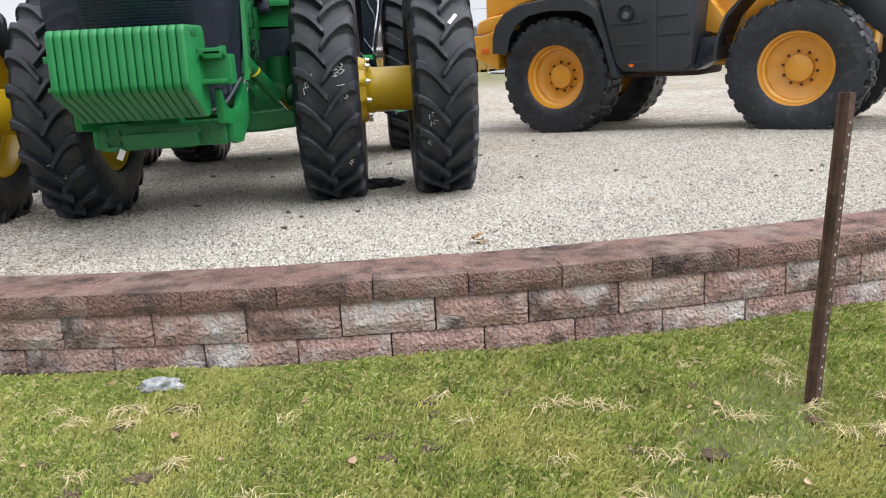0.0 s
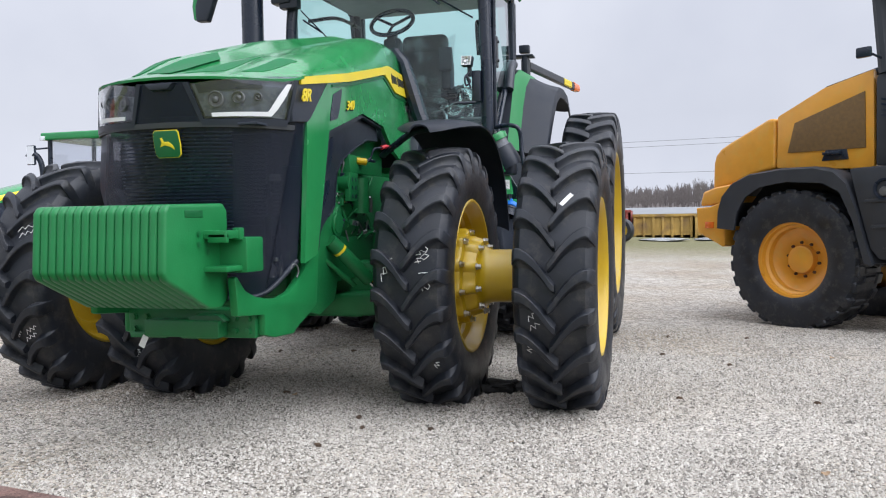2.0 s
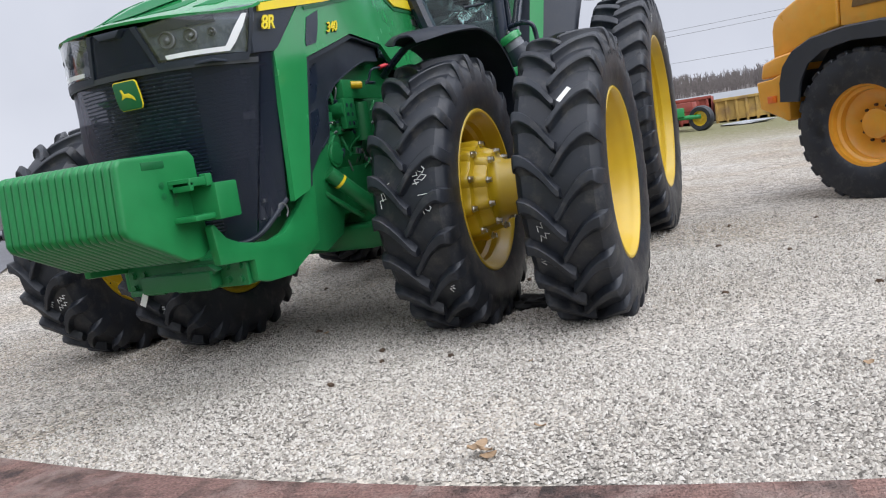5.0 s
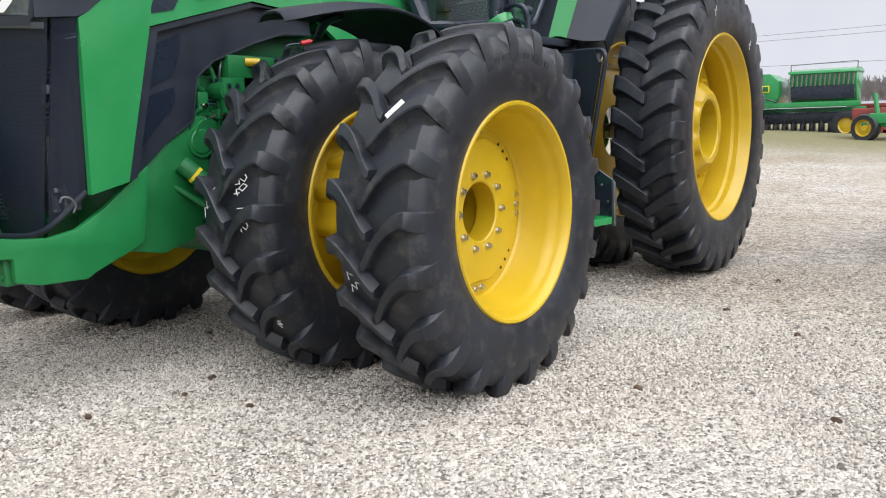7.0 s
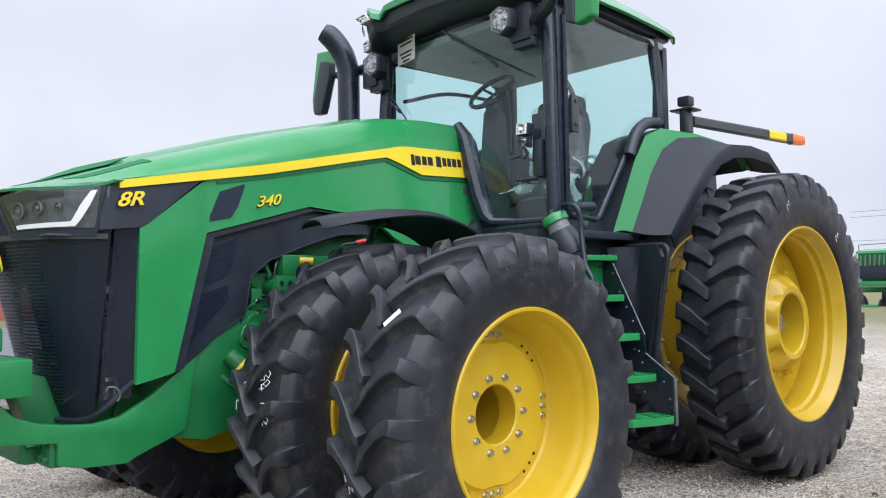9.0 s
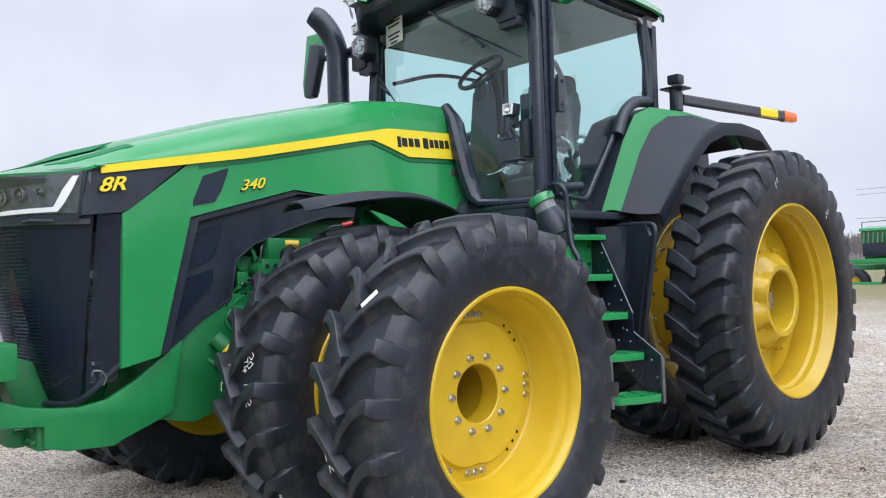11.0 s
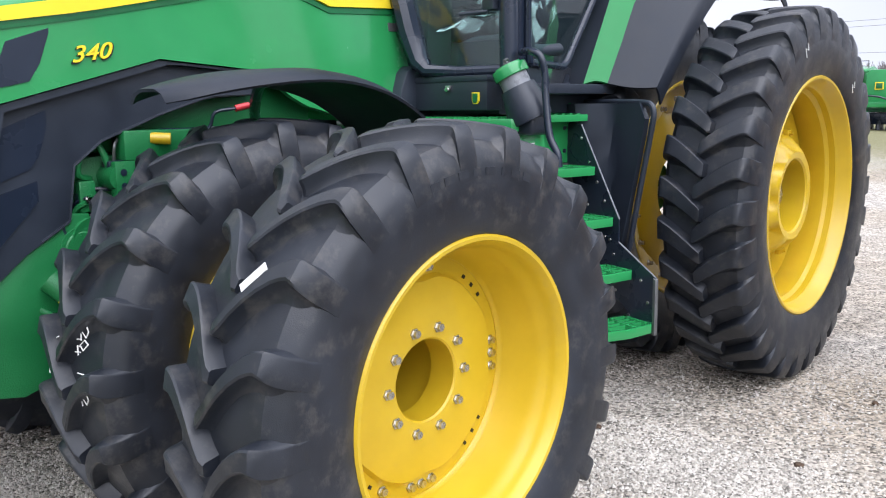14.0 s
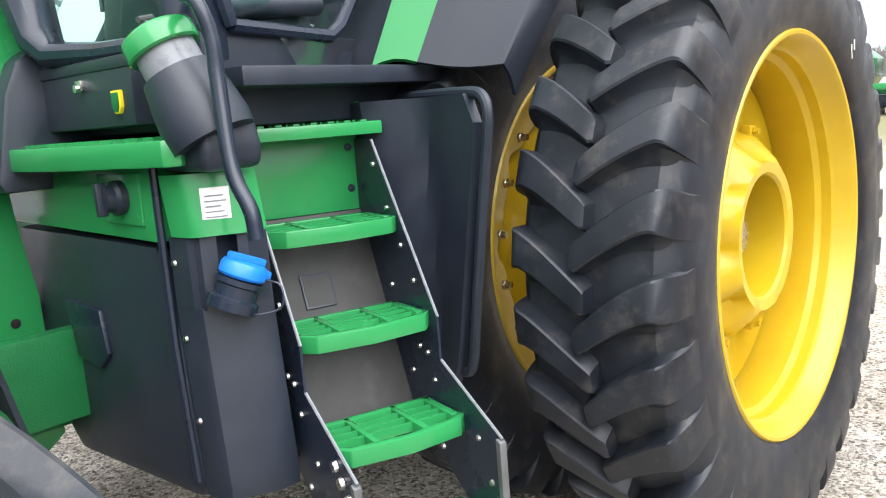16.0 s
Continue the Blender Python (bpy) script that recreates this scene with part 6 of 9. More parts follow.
part("plastic_film", film_sheet((0.27, 2.05, 2.05), (0.27, 2.45, 2.05), (0.27, 2.10, 1.75), 10, 0.05, 27), FILM, tractor, "crumpled clear plastic film", 15)
part("armrest", joined(box(0.30, 0.44, 1.95, 2.45, 2.12, 2.22, 0.03), box(0.34, 0.42, 1.85, 2.0, 2.18, 2.42, 0.02), box(0.33, 0.45, 1.80, 1.84, 2.32, 2.52, 0.02)), PLASTIC, tractor, "black armrest console with monitor")
part("lower_trim", prism([(1.43, 1.66), (1.9, 1.66), (1.86, 1.80), (1.60, 1.90), (1.46, 1.86)], "x", 0.46, 0.78, 0.03, 2), PLASTIC, tractor, "dark lower cab trim")
part("lower_trim", prism([(1.43, 1.66), (1.8, 1.66), (1.78, 1.78), (1.60, 1.88), (1.46, 1.86)], "x", -0.8, -0.3, 0.03, 2), PLASTIC, tractor, "dark lower cab trim")
column = part("steering_column", joined(prism([(1.70, 1.66), (1.94, 1.66), (1.96, 2.1), (1.93, 2.60), (1.83, 2.64), (1.79, 2.3)], "x", -0.17, -0.01, 0.03, 2), box(-0.13, -0.05, 1.81, 1.89, 2.55, 2.69, 0.02)), GREY_PLASTIC, tractor, "grey steering column")
ringm = Matrix.Translation((-0.09, 1.85, 2.77)) @ Matrix.Rotation(radians(46), 4, "X")
ring = [ringm @ Vector((0.185 * math.cos(a), 0.185 * math.sin(a), 0)) for a in np.linspace(0, 2 * math.pi, 33)]
part("steering_wheel", joined(tube(ring, 0.018, 8, caps=False), *[tube([ringm @ Vector((0, 0, -0.03)), ringm @ Vector((0.19 * math.cos(a), 0.19 * math.sin(a), 0))], 0.013, 6) for a in (0.5, 2.64, 4.71)]), BLACK_GLOSS, column, "black steering wheel")
part("grab_rail", joined(tube(smooth_path([(0.78, 1.62, 2.55), (0.70, 1.70, 2.68), (0.66, 1.85, 2.62), (0.66, 1.9, 2.45)], 5), 0.018, 8), tube(smooth_path([(-0.70, 1.5, 2.75), (-0.62, 1.9, 2.86), (-0.6, 2.4, 2.88)], 5), 0.016, 8), box(-0.70, -0.66, 2.0, 2.04, 2.0, 2.5, 0.01)), BLACK_GLOSS, tractor, "black grab rail in the cab")

# ---------- rear fenders ----------
for s in (1, -1):
    inner = [(1.99, 1.645), (2.13, 1.90), (2.27, 2.16), (2.42, 2.36), (2.62, 2.44), (3.0, 2.45), (3.4, 2.43), (3.72, 2.40), (3.9, 2.25)]
    mid = [(2.09, 1.65), (2.22, 1.86), (2.34, 2.07), (2.50, 2.26), (2.72, 2.37), (3.05, 2.415), (3.4, 2.41), (3.72, 2.385), (3.9, 2.24)]
    outr = [(2.22, 1.625), (2.37, 1.80), (2.52, 1.95), (2.70, 2.11), (2.88, 2.25), (3.12, 2.335), (3.42, 2.36), (3.72, 2.34), (3.92, 2.21)]
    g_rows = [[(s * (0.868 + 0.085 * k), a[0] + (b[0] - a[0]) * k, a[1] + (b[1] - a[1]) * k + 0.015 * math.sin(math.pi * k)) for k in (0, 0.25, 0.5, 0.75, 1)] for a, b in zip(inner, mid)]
    part("rear_fender", thick(loft(g_rows), 0.02), GREEN_FENDER_DIM, tractor, "green rear fender", 50)
    b_rows = [[(s * (0.953 + 0.215 * k), a[0] + (b[0] - a[0]) * k, a[1] + (b[1] - a[1]) * k - 0.012 * math.sin(math.pi * k)) for k in (0, 0.2, 0.4, 0.6, 0.8, 0.95, 1)] + [(s * 1.175, b[0] + 0.02, b[1] - 0.035), (s * 1.172, b[0] + 0.045, b[1] - 0.09)] for a, b in zip(mid, outr)]
    part("fender_extension", thick(loft(b_rows), 0.012), FENDER, tractor, "dark grey fender extension", 50)
    part("fender_top", thick(loft([[(s * 0.50, y, z - 0.012), (s * 0.70, y, z - 0.004), (s * 0.866, y, z - 0.002)] for y, z in inner]), 0.012), FENDER, tractor)
    part("fender_inner_wall", prism([(1.96, 1.62), (2.15, 1.90), (2.42, 2.34), (2.7, 2.42), (3.75, 2.40), (4.05, 2.28), (4.1, 1.4), (2.2, 1.2)], "x", s * 0.50, s * 0.54), PLASTIC, tractor)

# ---------- left side: platform, tanks, steps ----------
def side_gear(s):
    def bx(x0, x1, *r, **k):
        return box(min(s * x0, s * x1), max(s * x0, s * x1), *r, **k)
    def px(poly, axis, a, b, bev=0.0):
        if axis == "x":
            return prism(poly, "x", s * a, s * b, bev)
        return prism([(s * x, o) for x, o in poly], axis, a, b, bev)
    part("tool_box", joined(bx(0.30, 0.80, 1.285, 1.40, 1.52, 1.665, bev=0.012), bx(0.295, 0.805, 1.28, 1.40, 1.655, 1.685, bev=0.008)), PLASTIC, tractor, "black tool box")
    part("box_latch", joined(bx(0.545, 0.575, 1.272, 1.288, 1.615, 1.64, bev=0.003), moved(lathe([(0.012, 0), (0.010, 0.012), (0.0005, 0.013)], 10), Matrix.Translation((s * 0.56, 1.275, 1.62)) @ Matrix.Rotation(radians(-90), 4, "Z"))), STEEL, tractor)
    part("box_badge", joined(px([(0.712, 1.605), (0.755, 1.605), (0.755, 1.565), (0.745, 1.55), (0.722, 1.55), (0.712, 1.565)], "y", 1.276, 1.288, 0.003)), YELLOW_DECAL, tractor, "small yellow and green badge")
    part("box_badge_field", px([(0.718, 1.60), (0.749, 1.60), (0.749, 1.567), (0.742, 1.555), (0.725, 1.555), (0.718, 1.567)], "y", 1.273, 1.28, 0.001), GREEN_DARK, tractor)
    part("corner_cover", px([(1.42, 1.755), (1.27, 1.742), (1.225, 1.71), (1.185, 1.627), (1.138, 1.40), (1.15, 1.37), (1.42, 1.37)], "x", 0.20, 0.335, 0.02), PLASTIC, tractor, "black corner cover")
    plat = px([(-0.18, 1.19), (0.60, 1.165), (0.98, 1.235), (1.00, 1.27), (0.86, 1.44), (0.08, 1.50)], "z", 1.424, 1.484, 0.008)
    for i in range(11):
        for j in range(3):
            add(plat, bx(0.12 + i * 0.07, 0.165 + i * 0.07, 1.215 + j * 0.07, 1.24 + j * 0.07, 1.483, 1.491))
    part("platform", plat, GREEN, tractor, "green platform beside the hood", 30)
    part("green_box", px([(0.0, 1.435), (0.845, 1.435), (0.845, 1.245), (0.04, 1.27), (-0.02, 1.32)], "y", 1.275, 1.55, 0.012), GREEN, tractor, "green lower cab panel")
    part("panel_recess", px([(0.60, 1.41), (0.80, 1.41), (0.80, 1.285), (0.62, 1.29)], "y", 1.268, 1.277, 0.004), GREEN, tractor)
    rows = [[(s * (x + 0.02 * k), y + 0.004 * k, 1.262 + 0.142 * (1 - k)) for x, y in ((0.862, 1.45), (0.862, 1.290), (0.872, 1.280), (0.940, 1.285), (0.957, 1.296), (1.005, 1.385), (1.005, 1.45))] for k in (1, 0.85, 0.1, 0)]
    part("corner_box", loft(rows, cap=True), GREEN, tractor, "green corner cover above the fluid tank")
    face_m = Matrix.Translation((s * 0.992, 1.345, 1.333)) @ Matrix.Rotation(radians(61.5), 4, "Z")
    part("knob", moved(joined(lathe([(0.042, 0), (0.042, 0.02), (0.033, 0.028), (0.033, 0.05), (0.0005, 0.052)], 18), box(0.04, 0.065, -0.008, 0.008, -0.04, 0.04, 0.004)), Matrix.Translation((s * 0.712, 1.270, 1.353)) @ Matrix.Rotation(radians(-90), 4, "Z")), PLASTIC, tractor, "black battery switch knob")
    part("paper_label", moved(box(-0.032, 0.032, -0.004, 0.006, -0.038, 0.038), face_m), WHITE_LABEL, tractor, "white label with unreadable print")
    part("label_lines", moved(joined(*[box(-0.024, 0.024 - 0.006 * (i % 3), -0.0055, -0.0042, -0.03 + i * 0.012, -0.027 + i * 0.012) for i in range(5)]), face_m), LAMP_GREY, tractor, smooth=None)
    # filler neck with green cap
    n0, n1 = Vector((s * 1.02, 1.345, 1.475)), Vector((s * 0.925, 1.295, 1.70))
    neck = part("filler_neck", joined(tube([n0.lerp(n1, 0.0), n0.lerp(n1, 0.14), n0.lerp(n1, 0.40), n0.lerp(n1, 0.66)], [0.096, 0.100, 0.094, 0.081], 28), prism([(s * 0.87, 1.408), (s * 1.06, 1.408), (s * 1.07, 1.46), (s * 1.05, 1.53), (s * 0.92, 1.53)], "y", 1.285, 1.44, 0.03, 3)), PLASTIC, tractor, "black filler neck", 50)
    part("neck_collar", tube([n0.lerp(n1, 0.62), n0.lerp(n1, 0.95)], 0.068, 28), LAMP_GREY, neck, "grey collar")
    axis = (n1 - n0).normalized().to_track_quat("X", "Z").to_matrix().to_4x4()
    cap = part("filler_cap", moved(lathe([(0.055, -0.032), (0.079, -0.032), (0.083, -0.028), (0.083, 0.008), (0.079, 0.015), (0.066, 0.017), (0.062, 0.024), (0.0005, 0.024)], 40), Matrix.Translation(n1) @ axis), GREEN, neck, "green filler cap")
    part("cap_latch", moved(joined(box(0.024, 0.040, -0.03, 0.03, -0.012, 0.012, 0.003), tube([(0.03, -0.03, 0.0), (0.05, 0.0, 0.01), (0.045, 0.04, 0.0)], 0.007, 8)), Matrix.Translation(n1) @ axis), GREY_METAL, cap)
    # black tank cluster
    part("tank_cover", joined(px([(0.02, 1.255), (0.80, 1.235), (0.835, 1.20), (0.86, 0.98), (0.90, 0.66), (0.88, 0.615), (0.24, 0.60), (0.13, 0.70), (0.06, 1.0)], "y", 1.285, 1.60, 0.02)), PLASTIC, tractor, "black tank cover")
    part("tank_recess", joined(px([(0.30, 1.06), (0.50, 1.05), (0.52, 0.93), (0.46, 0.88), (0.34, 0.90)], "y", 1.27, 1.29, 0.008)), BLACK_GLOSS, tractor)
    tower = [(0.862, 1.46), (0.862, 1.296), (0.872, 1.288), (0.940, 1.292), (0.957, 1.302), (1.012, 1.405), (1.012, 1.46)]
    rows = [[(s * (x + dx), y, z) for x, y in tower] for z, dx in ((1.095, 0.0), (1.06, 0.002), (0.80, 0.022), (0.66, 0.034), (0.632, 0.028))]
    part("tank_tower", joined(loft(rows, cap=True), loft([[(s * x, y, z) for x, y in tower[:4] + [(0.952, 1.30), (0.952, 1.46)]] for z in (1.094, 1.262)], cap=True), prism([(s * x, y) for x, y in ((0.952, 1.302), (0.968, 1.308), (0.985, 1.340), (0.97, 1.345))], "z", 1.09, 1.262), prism([(s * x, y) for x, y in ((1.000, 1.385), (1.012, 1.405), (1.012, 1.46), (0.99, 1.46))], "z", 1.09, 1.262)), PLASTIC, tractor, "black fluid tank with a recess for its cap", 30)
    part("tank_divider", tube([(s * 0.850, 1.282, 1.43), (s * 0.848, 1.284, 1.25), (s * 0.850, 1.284, 1.0), (s * 0.875, 1.286, 0.66)], 0.010, 8), BLACK_GLOSS, tractor)
    for x, z in ((0.885, 1.20), (0.895, 1.02), (0.91, 0.82)):
        part("bolt", moved(lathe([(0.009, 0), (0.007, 0.006), (0.0005, 0.007)], 10), Matrix.Translation((s * x, 1.288, z)) @ Matrix.Rotation(radians(-90), 4, "Z")), STEEL, tractor)
    cap_m = Matrix.Translation((s * 1.018, 1.372, 1.160)) @ Matrix.Rotation(radians(-22), 4, "X") @ Matrix.Rotation(radians(10), 4, "Y") @ Matrix.Rotation(radians(-90), 4, "Y")
    bc = part("fluid_cap", moved(joined(lathe([(0.050, 0.0), (0.055, 0.006), (0.055, 0.026), (0.049, 0.036), (0.0005, 0.040)], 28), box(0.034, 0.054, -0.050, 0.050, -0.009, 0.009, 0.005), box(0.010, 0.030, 0.045, 0.070, -0.016, 0.016, 0.006)), cap_m), BLUE_PLASTIC, tractor, "blue fluid filler cap")
    part("cap_base", moved(joined(lathe([(0.060, -0.075), (0.060, -0.05), (0.050, -0.045), (0.050, -0.02), (0.056, -0.016), (0.056, -0.004), (0.02, 0.0)], 24)), cap_m), BLACK_GLOSS, tractor)
    part("cap_tether", tube(smooth_path([(s * 1.05, 1.41, 1.150), (s * 1.085, 1.43, 1.135), (s * 1.09, 1.42, 1.085), (s * 1.05, 1.37, 1.075), (s * 1.02, 1.33, 1.09)], 5), 0.0030, 6), BLACK_GLOSS, tractor)
    # ladder
    # it stands at a slant: u runs outwards, v along each step
    LM = Matrix(((0.951, 0.309, 0, 0), (-0.309, 0.951, 0, 0), (0, 0, 1, 0), (0, 0, 0, 1)))
    def lad(name, bm, material, label="", smooth=35):
        return part(name, moved(bm, LM), material, tractor, label, smooth)
    plate_f = [(0.10, 1.44), (0.262, 1.44), (0.569, 0.978), (0.572, 0.864), (0.838, 0.727), (0.840, 0.47), (0.78, 0.44), (0.66, 0.52), (0.50, 0.62), (0.36, 0.72), (0.24, 0.95), (0.10, 1.20)]
    for v, lip in ((1.732, -1), (2.110, 1)):
        lad("ladder_side", prism(plate_f, "y", v, v + 0.006), BLACK_GLOSS, "black ladder side plate", None)
        lad("plate_edge", joined(tube([(0.264, v + 0.003, 1.438), (0.571, v + 0.003, 0.978)], 0.0042, 6), tube([(0.574, v + 0.003, 0.862), (0.839, v + 0.003, 0.728)], 0.0042, 6)), LAMP_GREY, "bare edge of the plate")
        for u, z in ((0.27, 1.37), (0.335, 1.25), (0.40, 1.15), (0.46, 1.06), (0.33, 1.03), (0.47, 0.88), (0.51, 0.87), (0.42, 0.80), (0.54, 0.80), (0.62, 0.70), (0.74, 0.70), (0.56, 0.62), (0.79, 0.60)):
            lad("bolt", moved(lathe([(0.0085, 0), (0.007, 0.006), (0.0005, 0.007)], 8), Matrix.Translation((u, v, z)) @ Matrix.Rotation(radians(-90), 4, "Z")), STEEL)
        lad("ladder_foot", prism([(0.828, 0.728), (0.846, 0.722), (0.850, 0.45), (0.832, 0.45)], "y", v - 0.010, v + 0.010, 0.003), GREY_METAL, "grey rubber edging")
    for u, z in ((0.735, 0.765), (0.765, 0.735), (0.80, 0.705)):
        lad("bolt", moved(lathe([(0.015, 0), (0.013, 0.010), (0.0005, 0.012)], 10), Matrix.Translation((u, 1.731, z - 0.03)) @ Matrix.Rotation(radians(-90), 4, "Z")), STEEL)
    lad("ladder_back", joined(prism([(0.145, 1.235), (0.160, 1.235), (0.405, 0.69), (0.39, 0.69)], "y", 1.738, 2.11), prism([(0.292, 0.93), (0.300, 0.93), (0.376, 0.745), (0.368, 0.745)], "y", 1.90, 2.04, 0.002)), BACK_GREY, "grey ladder back panel")
    slope_m = Matrix.Translation((0.252, 1.915, 1.033)) @ Matrix.Rotation(radians(-24.5), 4, "Y")
    lad("ladder_window", moved(joined(box(-0.003, 0.004, -0.046, 0.046, -0.050, 0.050, 0.018, 3)), slope_m), PLASTIC, "rounded raised frame")
    lad("ladder_window_inset", moved(box(0.0035, 0.0055, -0.038, 0.038, -0.042, 0.042), slope_m), BACK_GREY, "", None)
    for k, z in enumerate((1.231, 0.987, 0.744, 0.508)):
        ut = 0.386 + 0.146 * k
        outline = [(ut - 0.02, 2.128), (ut + 0.022, 2.085), (ut + 0.040, 1.935), (ut + 0.022, 1.785), (ut - 0.02, 1.742)]
        inside = [(u - 0.024, 1.935 + (v - 1.935) * 0.955) for u, v in reversed(outline)]
        st = prism(outline + inside, "z", z - 0.044, z, 0.004)
        add(st, box(ut - 0.185, ut - 0.163, 1.742, 2.105, z - 0.03, z, 0.003))
        for v0, v1, du in ((1.742, 1.766, -0.02), (1.850, 1.868, 0.010), (1.984, 2.002, 0.012), (2.082, 2.106, -0.02)):
            add(st, box(ut - 0.18, ut + du, v0, v1, z - 0.03, z, 0.003))
        for v0, v1 in ((1.766, 1.850), (1.868, 1.984), (2.002, 2.082)):
            for q in range(3):
                u = ut - 0.135 + q * 0.040
                add(st, box(u, u + 0.010, v0 - 0.004, v1 + 0.004, z - 0.026, z - 0.003))
        lad("ladder_step", st, GREEN, "green open-grid step")
    top = prism([(0.0, 1.70), (0.262, 1.70), (0.292, 1.90), (0.268, 2.150), (0.0, 2.155)], "z", 1.455, 1.492, 0.006)
    for i in range(8):
        for j in range(4):
            add(top, box(0.05 + j * 0.055, 0.09 + j * 0.055, 1.74 + i * 0.05, 1.758 + i * 0.05, 1.491, 1.497))
    lad("top_step", joined(top, box(0.0, 0.02, 1.70, 2.16, 1.49, 1.61, 0.004), prism([(0.02, 1.492), (0.20, 1.492), (0.06, 1.60), (0.02, 1.60)], "y", 2.13, 2.15, 0.003), prism([(0.02, 1.492), (0.10, 1.492), (0.03, 1.60), (0.02, 1.60)], "y", 1.94, 1.948)), GREEN, "green top step", 30)
    lad("step_riser", box(0.130, 0.152, 1.72, 2.122, 1.236, 1.456, 0.004), GREEN, "green riser panel")
    for v, z in ((1.78, 1.41), (2.09, 1.42), (2.09, 1.30)):
        lad("bolt", moved(lathe([(0.012, 0), (0.010, 0.005), (0.0005, 0.006)], 10), Matrix.Translation((0.152, v, z))), BLACK_GLOSS)
    part("under_sill", joined(bx(0.70, 0.93, 1.50, 2.36, 1.595, 1.645, bev=0.008)), PLASTIC, tractor)
    part("wrapped_plate", crumple(loft([[(s * (0.826 - 0.19 * (y - 1.69) + 0.006 + 0.03 * (z - 1.64)), y + 0.10 * (1 - (z - 1.645) / 0.09) * (1 - 2 * (y - 1.69) / 0.37) * 0.6, z) for y in np.linspace(1.69, 2.06, 13)] for z in np.linspace(1.645, 1.735, 5)]), 0.006, 5), FILM, tractor, "plate wrapped in clear film", 15)
    part("wrapped_plate_core", loft([[(s * (0.820 - 0.19 * (y - 1.69)), y, z) for y in (1.75, 2.02)] for z in (1.65, 1.73)]), LAMP_GREY, tractor, smooth=None)
    # fuel tank and its rail, at the same slant
    def tank_v(u):
        return interp(u, [(0.0, 2.14), (0.20, 2.15), (0.32, 2.282), (0.6, 2.292)])
    def tank_u(z):
        return interp(z, [(0.70, 0.38), (0.78, 0.42), (1.30, 0.535), (1.45, 0.57), (1.52, 0.565), (1.545, 0.53)])
    def tank_sheet(z0, z1, u0, out, trim, t):
        rows = [[(u0 + (tank_u(z) - trim - u0) * k, tank_v(u0 + (tank_u(z) - trim - u0) * k) - out, z) for k in np.linspace(0, 1, 15)] for z in np.linspace(z0, z1, 12)]
        return thick(loft(rows), t)
    lad("fuel_tank", joined(tank_sheet(0.70, 1.545, -0.08, 0.0, 0.0, 0.03), prism([(-0.10, 1.545), (0.10, 1.545), (0.10, 0.55), (-0.10, 0.55)], "y", 2.12, 2.135)), PLASTIC, "black fuel tank")
    lad("tank_inset", tank_sheet(1.385, 1.53, 0.0, 0.016, 0.045, 0.012), GREY_PLASTIC, "grey upper tank panel")
    lad("tank_grip", tube(smooth_path([(0.475, 2.288, 1.52), (0.455, 2.284, 1.47), (0.46, 2.284, 1.41), (0.485, 2.286, 1.39), (0.53, 2.288, 1.385)], 5), 0.008, 8), BLACK_GLOSS)
    lad("grab_handle", tube(smooth_path([(0.05, 2.285, 1.553), (0.30, 2.285, 1.553), (0.52, 2.285, 1.548), (0.585, 2.285, 1.535), (0.605, 2.285, 1.49), (0.59, 2.285, 1.40), (0.545, 2.285, 1.20), (0.49, 2.285, 0.95), (0.46, 2.285, 0.80), (0.43, 2.285, 0.755), (0.38, 2.285, 0.75)], 6), 0.015, 10), PLASTIC, "black grab handle")
    part("hand_rail", tube(smooth_path([(s * 0.90, 1.415, 1.785), (s * 0.98, 1.345, 1.785), (s * 1.05, 1.290, 1.778), (s * 1.10, 1.288, 1.752), (s * 1.115, 1.302, 1.68), (s * 1.12, 1.302, 1.59), (s * 1.15, 1.292, 1.414), (s * 1.19, 1.298, 1.33), (s * 1.198, 1.30, 1.27)], 6), 0.017, 12), BLACK_GLOSS, tractor, "black hand rail")
    part("frame_bracket", px([(0.92, 1.43), (1.235, 1.43), (1.25, 1.25), (1.28, 1.05), (1.283, 0.80), (1.295, 0.62), (1.20, 0.55), (1.12, 0.80), (1.10, 1.02), (0.92, 1.08)], "x", 0.085, 0.12, 0.008), GREEN, tractor, "green frame bracket")
    for zz in (0.985, 0.91, 0.84):
        part("bracket_hole", moved(lathe([(0.015, 0.001), (0.0005, 0.002)], 12, x_sign=s), Matrix.Translation((s * 0.121, 1.20, zz))), INK, tractor)


side_gear(1)
part("right_tank", joined(box(-1.05, -0.55, 1.3, 2.1, 0.65, 1.5, 0.05)), PLASTIC, tractor, "black tank on the far side")

# moulded marks on the near front tyre's sidewall, as plain bars
for n, w in enumerate((0.034, 0.040, 0.038, 0.030, 0.040, 0.012, 0.038, 0.036)):
    a = radians(-17 + n * 5.0)
    m = Matrix((Vector((0, math.cos(a), -math.sin(a))), Vector((0, math.sin(a), math.cos(a))), Vector((1, 0, 0)))).transposed().to_4x4()
    m.translation = Vector((1.63 + 0.2155, 0.632 * math.sin(a), FZ + 0.632 * math.cos(a)))
    part("tyre_mark", moved(box(-w / 2, w / 2, 0.0, 0.022, -0.003, 0.0003), m), RUBBER, tractor, "moulded black bar", None)


# chalk marks and a sticker on the tyres
def on_tyre(cx, cz, R, th, x, out):
    """The pose on a tread at angle th: local x across, local y up the tread, z outwards."""
    n = Vector((0, -math.cos(th), math.sin(th)))
    up = Vector((0, math.sin(th), math.cos(th)))
    m = Matrix((Vector((1, 0, 0)), up, n)).transposed().to_4x4()
    m.translation = Vector((cx + x, 0, cz)) + n * (R + out)
    return m


